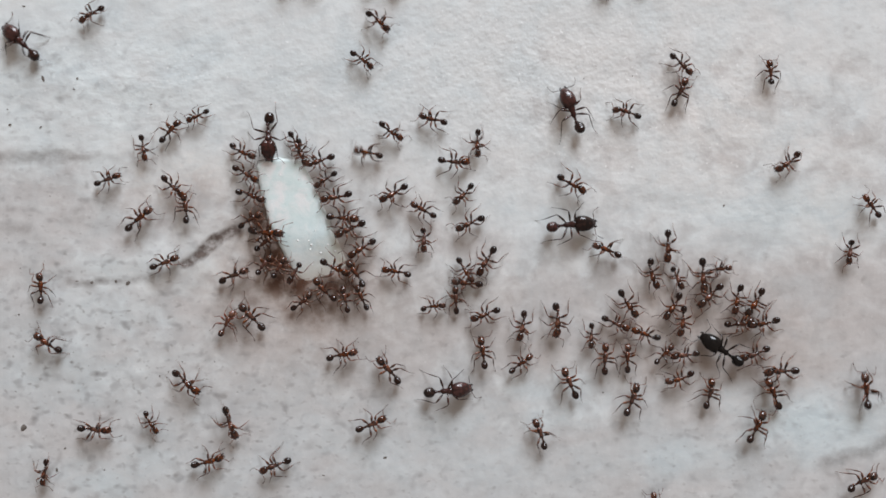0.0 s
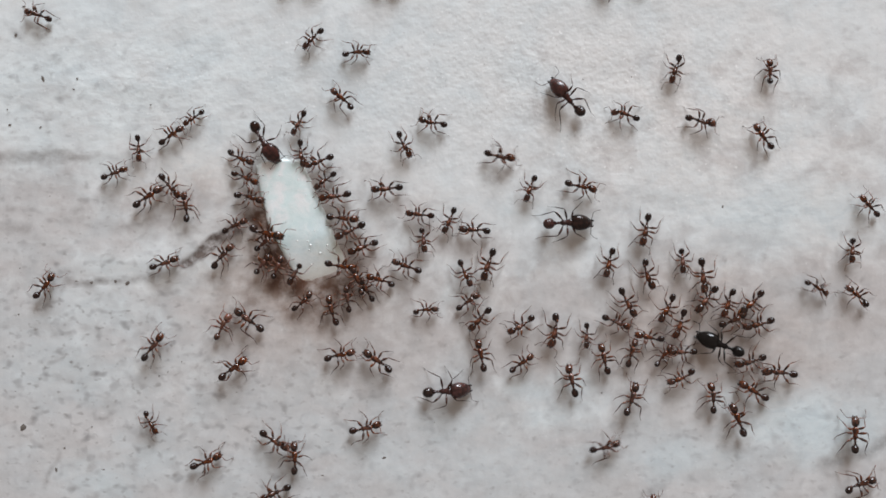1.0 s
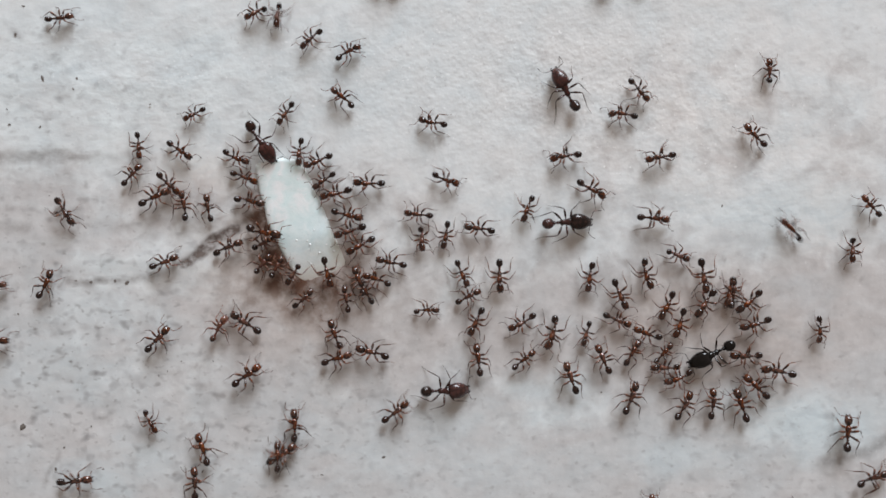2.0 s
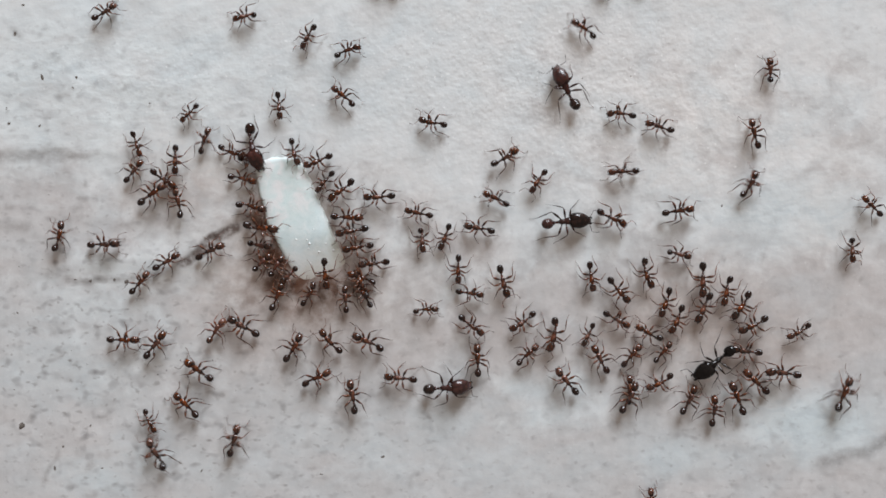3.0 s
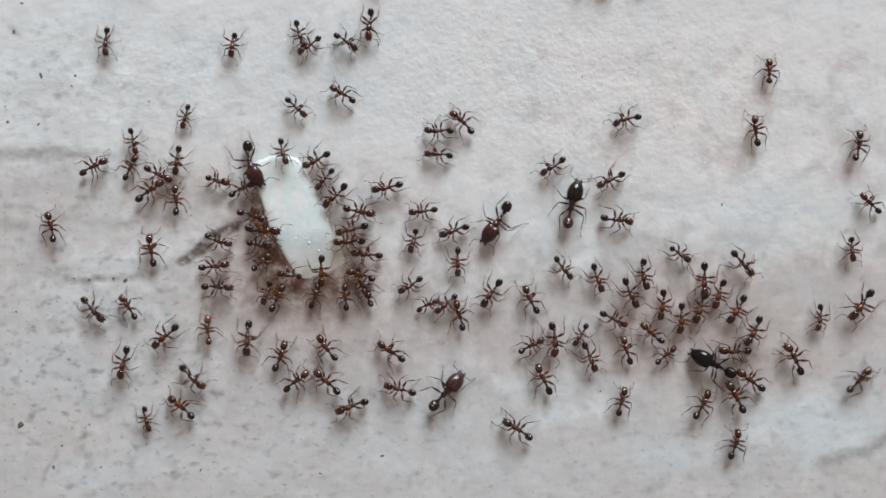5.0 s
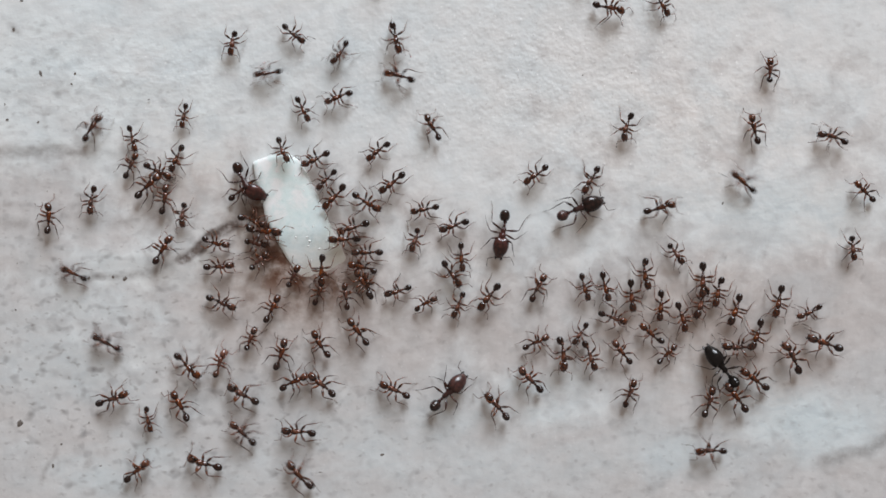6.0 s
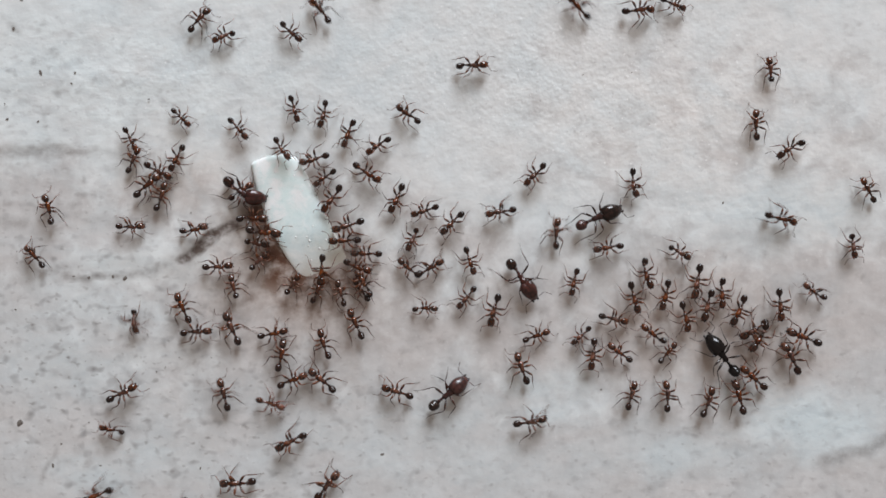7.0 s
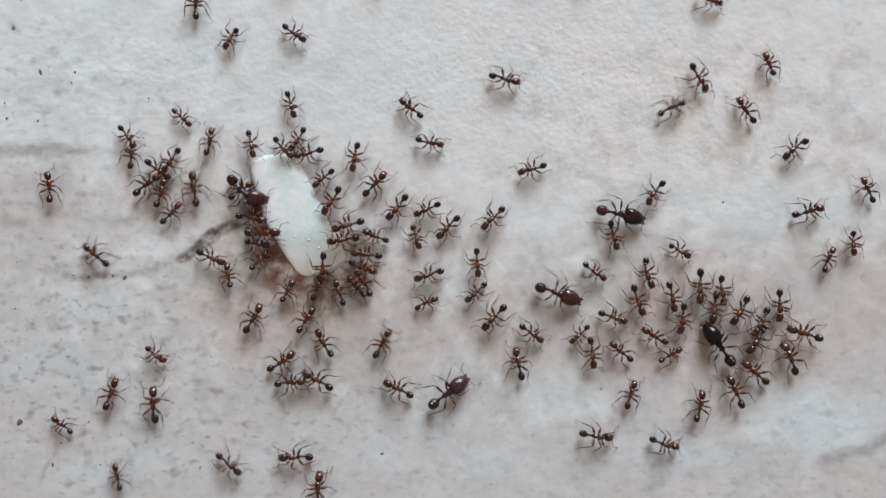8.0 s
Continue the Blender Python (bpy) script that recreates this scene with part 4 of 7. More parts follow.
    crawl(ants[16], [(0.00, at(-14.85, 1.59, -0, 0.19, 9)), (0.50, at(-14.77, 1.62, -8, 0.18, 9)), (1.00, at(-14.75, 1.56, -9, 0.18, 9)), (1.50, at(-14.81, 1.49, -8, 0.18, 8)), (3.00, at(-15.16, 1.89, -2, 0.19, 9)), (3.50, at(-14.99, 1.72, 3, 0.19, 9)), (4.00, at(-14.93, 1.66, 5, 0.19, 9)), (4.50, at(-14.93, 1.63, 3, 0.19, 9)), (6.00, at(-14.82, 1.37, -1, 0.18, 9)), (6.50, at(-14.80, 1.28, 0, 0.18, 8)), (7.00, at(-14.86, 1.22, -1, 0.18, 8)), (7.50, at(-14.94, 1.16, 7, 0.18, 8)), (8.00, at(-14.94, 1.10, 7, 0.18, 8))])
    crawl(ants[17], [(0.00, at(-12.43, 9.06, -63)), (0.50, at(-12.41, 9.48, -79)), (1.00, at(-12.13, 10.84, -119)), (1.50, at(-12.61, 11.36, -138)), (3.00, at(-13.74, 12.20, -85)), (3.50, at(-13.76, 12.45, -81)), (4.00, at(-12.77, 12.34, -38)), (4.50, at(-12.51, 12.16, -37)), (6.00, at(-11.70, 11.61, -63)), (6.50, at(-11.86, 11.68, -68)), (7.00, at(-12.42, 11.60, -74)), (7.50, at(-12.63, 11.66, -77)), (8.00, at(-12.70, 11.89, -74))])
    crawl(ants[18], [(0.00, at(-10.42, 7.60, -159)), (0.50, at(-10.42, 7.58, -159)), (1.00, at(-10.44, 7.59, -157)), (1.50, at(-10.48, 7.61, -154)), (3.00, at(-10.44, 7.51, -154)), (3.50, at(-10.45, 7.56, -151)), (4.00, at(-10.44, 7.61, -152)), (4.50, at(-10.47, 7.54, -148)), (6.00, at(-10.60, 7.40, -150)), (6.50, at(-10.60, 7.42, -153)), (7.00, at(-10.72, 7.35, -160)), (7.50, at(-10.97, 7.47, -151)), (8.00, at(-11.21, 7.81, -163))])
    crawl(ants[19], [(0.00, at(-9.97, 6.06, -149)), (0.50, at(-9.96, 6.04, -151)), (1.00, at(-9.96, 6.02, -146)), (1.50, at(-10.02, 6.03, -149)), (3.00, at(-9.89, 5.81, -133)), (3.50, at(-9.88, 5.91, -125)), (4.00, at(-9.92, 5.96, -131)), (4.50, at(-9.91, 5.98, -133)), (6.00, at(-9.72, 5.73, -138)), (6.50, at(-9.74, 5.85, -146)), (7.00, at(-9.87, 5.84, -147)), (7.50, at(-9.96, 5.75, -147)), (8.00, at(-9.98, 5.74, -143))])
    crawl(ants[20], [(0.00, at(-9.05, 4.56, -172)), (0.50, at(-9.05, 4.57, -176)), (1.00, at(-9.09, 4.66, -175)), (1.50, at(-9.14, 4.72, -178)), (3.00, at(-8.48, 5.07, -145)), (3.50, at(-9.03, 4.72, -156)), (4.00, at(-9.10, 4.66, -155)), (4.50, at(-8.92, 4.59, -146)), (6.00, at(-9.02, 4.25, -136)), (6.50, at(-9.34, 4.11, -134)), (7.00, at(-9.22, 4.06, -129)), (7.50, at(-9.23, 3.92, -126)), (8.00, at(-9.24, 3.84, -126))])
    crawl(ants[21], [(0.00, at(-8.55, 2.81, -5)), (0.50, at(-8.54, 2.82, -6)), (1.00, at(-8.50, 2.83, -5)), (1.50, at(-8.10, 3.17, -14)), (3.00, at(-8.05, 2.80, -2)), (3.50, at(-8.21, 2.92, 6)), (4.00, at(-7.78, 3.07, 6)), (4.50, at(-7.40, 3.05, -2)), (6.00, at(-6.37, 3.83, -31)), (6.50, at(-6.47, 4.60, -42)), (7.00, at(-6.36, 6.26, -33)), (7.50, at(-6.04, 5.78, -11)), (8.00, at(-5.67, 5.20, 47))])
    crawl(ants[22], [(0.00, at(-7.89, 1.89, -157)), (0.50, at(-7.87, 1.78, -154)), (1.00, at(-7.83, 1.79, -156)), (1.50, at(-7.85, 1.76, -159)), (3.00, at(-7.60, 1.65, -171)), (3.50, at(-7.59, 1.63, -167)), (4.00, at(-7.60, 1.66, -170)), (4.50, at(-7.59, 1.68, -169)), (6.00, at(-7.45, 1.71, -165)), (6.50, at(-7.78, 1.89, -164)), (7.00, at(-7.88, 1.84, -164)), (7.50, at(-7.93, 1.81, -170)), (8.00, at(-7.88, 1.81, -166))])
    crawl(ants[23], [(0.00, at(-6.90, 0.28, -146)), (0.50, at(-6.85, 0.30, -147)), (1.00, at(-6.75, 0.41, -158)), (1.50, at(-6.78, 0.61, -143)), (3.00, at(-7.09, 0.28, -169)), (3.50, at(-7.03, 0.44, -168)), (4.00, at(-7.17, 0.55, -168)), (4.50, at(-7.43, 0.61, -175)), (6.00, at(-8.19, 0.72, -177, 0.08, 4)), (6.50, at(-8.17, 0.69, -176, 0.08, 4)), (7.00, at(-8.18, 0.58, -176, 0.10, 6)), (7.50, at(-8.23, 0.52, -171, 0.15, 8)), (8.00, at(-8.32, 0.58, -170, 0.15, 8))])
    crawl(ants[24], [(0.00, at(-4.22, 4.87, -148)), (0.50, at(-4.94, 4.62, -148)), (1.00, at(-4.73, 5.30, -173)), (1.50, at(-6.26, 6.12, -180)), (3.00, at(-5.30, 4.51, -175)), (3.50, at(-4.67, 4.81, -167)), (4.00, at(-4.65, 4.88, -164)), (4.50, at(-4.62, 5.00, -167)), (6.00, at(-4.18, 5.43, -140)), (6.50, at(-3.55, 4.16, -114)), (7.00, at(-3.80, 4.11, -113)), (7.50, at(-4.10, 3.46, -118)), (8.00, at(-3.75, 3.30, -127))])
    crawl(ants[25], [(0.00, at(-1.74, 3.47, 150)), (0.50, at(-1.91, 3.15, 173)), (1.00, at(-1.96, 3.14, 173)), (1.50, at(-2.03, 3.10, 175)), (3.00, at(-1.98, 3.16, 167)), (3.50, at(-1.83, 3.30, 169)), (4.00, at(-1.81, 3.38, 168)), (4.50, at(-1.69, 3.22, 182)), (6.00, at(-1.45, 3.24, 191)), (6.50, at(-1.45, 3.10, 201)), (7.00, at(-1.45, 3.09, 198)), (7.50, at(-1.39, 3.12, 195)), (8.00, at(-1.25, 3.15, 204))])
    crawl(ants[26], [(0.00, at(-1.69, 1.08, -92)), (0.50, at(-1.64, 1.11, -88)), (1.00, at(-1.66, 1.12, -86)), (1.50, at(-1.77, 1.17, -90)), (3.00, at(-1.69, 1.01, -87)), (3.50, at(-2.14, 0.87, -87)), (4.00, at(-2.17, 0.86, -87)), (4.50, at(-2.37, 0.86, -107)), (6.00, at(-2.23, 0.77, -110)), (6.50, at(-2.28, 0.78, -109)), (7.00, at(-2.43, 0.77, -118)), (7.50, at(-2.57, 0.76, -121)), (8.00, at(-2.19, 0.95, -76))])
    crawl(ants[27], [(0.00, at(-4.50, 10.08, -34)), (0.50, at(-3.73, 9.22, -87)), (1.00, at(-3.34, 9.01, -61)), (1.50, at(-2.43, 8.04, -60)), (1.70, at(-1.28, 6.53, -52)), (1.97, at(-0.01, 6.06, -20)), (2.52, at(4.51, 4.39, -20)), (2.62, at(4.93, 4.23, 38)), (2.71, at(5.35, 4.07, 97)), (2.80, at(5.78, 3.92, 155)), (3.00, at(4.52, 4.40, 156)), (3.50, at(2.06, 7.38, 123)), (4.00, at(1.28, 7.99, 114)), (4.50, at(1.10, 7.91, 109)), (4.70, at(1.21, 7.92, 110)), (4.97, at(-0.05, 7.99, 177)), (5.53, at(-4.55, 8.23, 177)), (5.80, at(-5.81, 8.29, 214)), (6.00, at(-5.40, 8.12, 220)), (6.50, at(-5.79, 8.29, 214)), (7.00, at(-5.38, 8.56, 215)), (7.25, at(-4.67, 8.45, 256)), (7.50, at(-3.97, 8.33, 298)), (8.00, at(-1.11, 8.72, 350))])
    crawl(ants[28], [(0.00, at(-6.35, 8.26, 172)), (0.10, at(-6.63, 9.40, 128)), (0.30, at(-8.19, 11.50, 122)), (0.50, at(-8.53, 12.75, 127)), (1.00, at(-8.48, 12.86, 141)), (1.50, at(-8.45, 12.89, 143)), (3.00, at(-8.32, 12.98, 143)), (3.50, at(-8.34, 12.95, 143)), (4.00, at(-8.31, 12.99, 146)), (4.50, at(-8.31, 12.99, 149)), (5.80, at(-8.43, 13.10, 178)), (6.00, at(-8.71, 12.61, 205)), (6.50, at(-8.54, 10.67, 235)), (7.00, at(-7.88, 9.55, 252)), (7.50, at(-7.60, 8.75, 267)), (8.00, at(-7.34, 7.53, 263))])
    crawl(ants[29], [(0.00, at(-0.93, 11.07, 171)), (0.50, at(-0.93, 10.95, 175)), (1.00, at(-0.90, 10.87, 175)), (1.50, at(-0.86, 10.84, 175)), (3.00, at(-0.83, 10.75, 175)), (3.50, at(-0.75, 10.58, 192)), (4.00, at(-0.74, 10.71, 183)), (4.50, at(-0.46, 10.35, 217)), (5.15, at(-0.23, 9.83, 174)), (5.80, at(-0.00, 9.30, 132)), (6.00, at(-0.84, 10.09, 127)), (6.50, at(-3.00, 11.29, 151)), (7.00, at(-2.89, 11.13, 151)), (7.50, at(-2.82, 11.15, 146)), (8.00, at(-2.65, 11.57, 149))])
    crawl(ants[30], [(0.00, at(10.77, 11.61, 110)), (0.50, at(10.86, 12.28, 105)), (1.00, at(10.47, 12.80, 130)), (1.50, at(10.42, 13.03, 128)), (2.80, at(10.27, 13.84, 100)), (3.00, at(10.41, 13.49, 115)), (3.50, at(10.11, 11.12, 185)), (4.00, at(7.93, 9.97, 231)), (4.50, at(6.02, 6.26, 248)), (4.70, at(4.63, 4.19, 228)), (5.80, at(4.98, 1.28, 262)), (6.00, at(5.07, 1.35, 259)), (6.50, at(6.43, 1.20, 299)), (7.00, at(6.58, -2.48, 302)), (7.50, at(8.10, -2.99, 322)), (8.00, at(9.53, -3.78, 338))])
    crawl(ants[31], [(0.00, at(15.34, 11.70, 160)), (0.50, at(15.37, 11.61, 158)), (1.00, at(15.29, 11.58, 161)), (1.50, at(15.23, 11.57, 167)), (3.00, at(15.01, 11.56, 171)), (3.50, at(15.17, 11.59, 158)), (4.00, at(15.31, 11.53, 159)), (4.50, at(15.47, 11.39, 168)), (5.25, at(15.42, 10.80, 209)), (6.00, at(15.37, 10.21, 250)), (6.50, at(15.75, 6.10, 262)), (7.00, at(15.93, 5.45, 275)), (7.50, at(18.73, 4.29, 302)), (8.00, at(17.72, 4.66, 230))])
    crawl(ants[32], [(0.00, at(19.89, 15.72, -48)), (0.50, at(20.08, 15.39, -55)), (1.00, at(19.50, 15.38, -112)), (1.50, at(16.98, 14.21, -161)), (1.70, at(15.89, 14.36, -180)), (1.84, at(16.15, 14.02, -117)), (1.97, at(16.40, 13.68, -53)), (2.52, at(18.20, 11.26, -53)), (2.62, at(18.37, 11.03, -108)), (2.71, at(18.54, 10.80, -163)), (2.80, at(18.71, 10.58, -218)), (3.00, at(18.24, 10.44, -201)), (3.50, at(15.68, 8.06, -163)), (4.00, at(13.21, 8.54, -183)), (4.50, at(13.21, 7.99, -156)), (4.70, at(11.48, 7.56, -152)), (5.80, at(7.90, 6.20, -148)), (6.00, at(7.84, 6.17, -147)), (6.50, at(7.78, 6.15, -140)), (7.00, at(7.75, 6.16, -138)), (7.50, at(7.53, 6.48, -164)), (8.00, at(7.51, 6.55, -168))])
    crawl(ants[33], [(0.00, at(19.77, 13.33, 61)), (0.50, at(19.68, 12.50, 65)), (0.75, at(20.63, 11.75, 24)), (1.00, at(21.58, 11.00, -18)), (1.25, at(20.50, 9.46, -81)), (1.50, at(19.43, 7.93, -144)), (1.70, at(18.08, 8.19, -162)), (2.80, at(19.29, 6.78, -180)), (3.00, at(15.21, 6.71, -180)), (3.50, at(13.32, 5.54, -151)), (4.00, at(13.21, 6.33, -184)), (4.50, at(14.60, 6.11, -177)), (6.00, at(12.41, 5.77, -124)), (6.50, at(10.56, 5.19, -156)), (7.00, at(4.90, 3.04, -173)), (7.50, at(4.04, 2.37, -136)), (8.00, at(4.23, 2.47, -139))])
    crawl(ants[34], [(0.00, at(27.37, 14.91, 95)), (0.50, at(27.37, 15.04, 98)), (1.00, at(27.41, 15.06, 91)), (1.50, at(27.40, 15.06, 89)), (3.00, at(27.49, 15.12, 91)), (3.50, at(27.43, 15.12, 91)), (4.00, at(27.41, 15.09, 91)), (4.50, at(27.40, 14.98, 91)), (6.00, at(27.36, 14.86, 88)), (6.50, at(27.34, 14.88, 105)), (7.00, at(27.38, 14.87, 96)), (7.50, at(27.21, 15.24, 112)), (8.00, at(27.32, 15.28, 113))])
    crawl(ants[35], [(0.00, at(28.88, 7.45, -142)), (0.25, at(28.12, 8.46, -186)), (0.50, at(27.36, 9.46, -229)), (1.00, at(26.85, 9.65, -232)), (1.50, at(26.41, 9.64, -214)), (3.00, at(26.16, 9.86, -254)), (3.50, at(26.17, 9.80, -252)), (4.00, at(26.21, 9.87, -254)), (4.50, at(26.31, 9.99, -265)), (6.00, at(26.05, 10.01, -255)), (6.50, at(26.12, 10.25, -262)), (7.00, at(26.15, 10.34, -267)), (7.50, at(25.79, 10.81, -246)), (8.00, at(25.33, 11.46, -234))])
    crawl(ants[36], [(0.00, at(35.88, 3.75, 128)), (0.50, at(35.82, 3.84, 131)), (1.00, at(35.82, 3.84, 133)), (1.50, at(35.92, 3.81, 133)), (3.00, at(36.11, 3.79, 136)), (3.50, at(35.95, 3.80, 139)), (4.00, at(36.01, 3.72, 139)), (4.50, at(36.13, 3.69, 138)), (6.00, at(35.36, 4.80, 136)), (6.50, at(35.56, 4.89, 119)), (7.00, at(35.61, 4.89, 120)), (7.50, at(35.59, 4.88, 117)), (8.00, at(35.58, 4.86, 117))])
    crawl(ants[37], [(0.00, at(34.03, 0.04, -101)), (0.50, at(34.13, 0.16, -101)), (1.00, at(34.32, 0.25, -95)), (1.50, at(34.40, 0.24, -95)), (3.00, at(34.39, 0.23, -91)), (3.50, at(34.42, 0.23, -95)), (4.00, at(34.38, 0.24, -88)), (4.50, at(34.35, 0.21, -88)), (6.00, at(34.32, 0.21, -87)), (6.50, at(34.31, 0.27, -87)), (7.00, at(34.32, 0.35, -85)), (7.50, at(34.33, 0.48, -84)), (8.00, at(34.34, 0.54, -91))])
    crawl(ants[38], [(0.00, at(2.79, 9.10, -90)), (0.50, at(5.46, 8.18, -48)), (1.00, at(7.28, 5.37, -111)), (1.50, at(6.92, 3.52, -114)), (1.70, at(6.88, 3.11, -110)), (2.80, at(8.14, 5.91, -122)), (3.00, at(8.03, 5.90, -124)), (3.50, at(7.58, 3.56, -100)), (4.00, at(7.12, 1.19, -117)), (4.50, at(7.80, -0.62, -81)), (4.70, at(8.80, -0.91, -48)), (5.80, at(11.85, -3.19, -72)), (6.00, at(11.90, -3.22, -74)), (6.50, at(11.23, -2.80, -88)), (7.00, at(11.01, -2.81, -103)), (7.50, at(11.72, -2.71, -73)), (8.00, at(12.71, -2.03, -36))])
    crawl(ants[39], [(0.00, at(0.80, 7.52, -4)), (0.50, at(0.70, 7.54, -9)), (1.00, at(4.71, 8.01, -12)), (1.30, at(7.48, 8.35, -5)), (1.50, at(9.46, 8.62, 7)), (1.70, at(11.67, 8.24, 0)), (1.79, at(11.27, 8.18, -57)), (1.88, at(10.87, 8.12, -114)), (1.97, at(10.47, 8.06, -171)), (2.52, at(6.17, 7.42, -171)), (2.66, at(5.57, 7.32, -250)), (2.80, at(4.97, 7.23, -328)), (3.00, at(5.26, 7.81, -329)), (3.50, at(4.77, 9.49, -299)), (3.75, at(4.10, 9.09, -255)), (4.00, at(3.43, 8.68, -211)), (4.50, at(3.24, 9.24, -203)), (4.80, at(2.53, 9.94, -224)), (5.50, at(-0.01, 12.43, -224)), (5.80, at(-0.72, 13.13, -210)), (6.00, at(-3.62, 14.41, -196)), (6.50, at(-6.78, 14.73, -202)), (7.00, at(-10.21, 19.83, -231)), (7.50, at(-13.13, 23.39, -231)), (8.00, at(-13.13, 23.39, -231))])
    crawl(ants[40], [(0.00, at(1.65, 4.79, -131)), (0.50, at(1.13, 4.01, -114)), (1.00, at(0.53, 2.66, -113)), (1.50, at(0.32, 1.81, -95)), (3.00, at(0.24, 1.17, -109)), (3.50, at(0.12, 0.42, -104)), (3.70, at(-0.81, -0.98, -132)), (4.00, at(-2.24, -2.29, -136)), (4.50, at(-3.12, -2.79, -163)), (4.70, at(-2.32, -2.88, -142)), (5.80, at(-3.89, -3.47, -162)), (6.00, at(-3.69, -3.62, -161)), (6.50, at(-3.23, -2.94, -188)), (7.00, at(-2.79, -1.74, -218)), (7.50, at(-3.00, -0.38, -254)), (8.00, at(-5.57, 0.86, -200))])
    crawl(ants[41], [(0.00, at(2.17, 2.38, -152)), (0.50, at(2.48, 2.13, -171)), (1.00, at(2.64, 1.87, -181)), (1.50, at(3.02, 1.94, -185)), (3.00, at(3.12, 1.91, -188)), (3.50, at(3.11, 2.19, -198)), (4.00, at(2.73, 1.74, -170)), (4.50, at(1.05, 1.55, -159)), (6.00, at(0.98, 1.90, -158)), (6.50, at(0.88, 2.02, -147)), (7.00, at(0.81, 2.09, -132)), (7.50, at(0.77, 2.12, -128)), (8.00, at(0.48, 1.69, -131))])
    crawl(ants[42], [(0.00, at(10.67, 5.66, -26)), (0.50, at(11.39, 5.48, -20)), (1.00, at(11.52, 5.52, -9)), (1.50, at(11.95, 5.16, -18)), (1.70, at(12.24, 5.34, -22)), (2.80, at(13.13, 3.55, -30)), (3.00, at(14.21, 2.79, -22)), (3.50, at(14.81, 2.17, -22)), (4.00, at(14.78, 2.37, -9)), (4.50, at(14.53, 2.50, -4)), (5.80, at(16.41, 2.87, 6)), (6.00, at(18.15, 3.41, 20)), (6.50, at(22.80, 3.61, 2)), (7.00, at(28.29, 2.52, -11)), (7.50, at(30.55, 3.08, 21)), (8.00, at(30.54, 3.07, 20))])
    crawl(ants[43], [(0.00, at(10.43, 2.23, 7)), (0.50, at(10.18, 2.52, 6)), (1.00, at(10.24, 2.46, 3)), (1.50, at(10.22, 2.45, 4)), (3.00, at(10.19, 2.47, 7)), (3.25, at(10.07, 2.72, 47)), (3.50, at(9.96, 2.97, 87)), (4.00, at(10.51, 3.37, 92)), (4.50, at(10.38, 3.59, 100)), (4.70, at(10.64, 3.73, 95)), (5.80, at(11.02, 3.33, 28)), (6.00, at(11.32, 3.31, 23)), (6.50, at(12.42, 2.35, 5)), (7.00, at(12.85, 2.53, 25)), (7.50, at(13.38, 2.68, 30)), (8.00, at(14.68, 2.85, -11))])
    crawl(ants[44], [(0.00, at(13.67, 0.12, 160)), (0.25, at(13.76, -0.27, 198)), (0.50, at(13.85, -0.66, 236)), (1.00, at(13.92, -0.87, 258)), (1.50, at(12.30, -2.12, 256)), (3.00, at(12.48, -2.14, 280)), (3.50, at(12.44, -1.98, 276)), (4.00, at(12.48, -1.92, 281)), (4.50, at(12.65, -1.97, 291)), (6.00, at(13.63, -3.17, 286)), (6.50, at(13.55, -0.19, 236)), (7.00, at(13.89, 0.07, 191)), (7.50, at(15.49, 0.31, 207)), (7.75, at(14.89, 0.67, 246)), (8.00, at(14.29, 1.03, 286))])
    crawl(ants[45], [(0.00, at(18.74, 0.45, -90)), (0.50, at(17.90, 2.45, -64)), (1.00, at(16.98, 1.90, -101)), (1.25, at(16.89, 2.29, -59)), (1.50, at(16.81, 2.69, -17)), (2.80, at(19.67, 2.94, 4)), (3.00, at(19.74, 3.40, 10)), (3.50, at(20.08, 3.40, 14)), (4.00, at(21.98, 2.10, -29)), (4.50, at(23.91, -0.04, -81)), (4.70, at(24.42, -0.22, -80)), (4.97, at(25.07, -0.93, -48)), (5.53, at(27.36, -3.47, -48)), (5.80, at(28.01, -4.18, -100)), (6.00, at(28.13, -4.34, -102)), (6.50, at(28.34, -4.62, -92)), (7.00, at(28.23, -4.67, -85)), (7.50, at(28.17, -4.69, -95)), (8.00, at(28.19, -4.76, -89))])
    crawl(ants[46], [(0.00, at(-33.79, -3.07, 91)), (0.50, at(-33.60, -2.96, 79)), (1.00, at(-33.44, -2.92, 50)), (1.50, at(-33.38, -2.94, 52)), (2.80, at(-32.87, -0.56, 77)), (3.00, at(-32.16, 1.14, 74)), (3.50, at(-32.39, 2.08, 92)), (4.00, at(-32.51, 1.83, 97)), (4.50, at(-32.58, 1.72, 106)), (6.00, at(-32.88, 2.39, 87)), (6.50, at(-32.88, 2.59, 87)), (7.00, at(-32.87, 3.11, 103)), (7.50, at(-32.90, 4.73, 99)), (8.00, at(-32.81, 4.90, 94))])
    crawl(ants[47], [(0.00, at(-33.23, -7.71, 146)), (0.50, at(-36.26, -5.53, 151)), (1.00, at(-39.77, -3.60, 151)), (8.00, at(-39.77, -3.60, 151))])
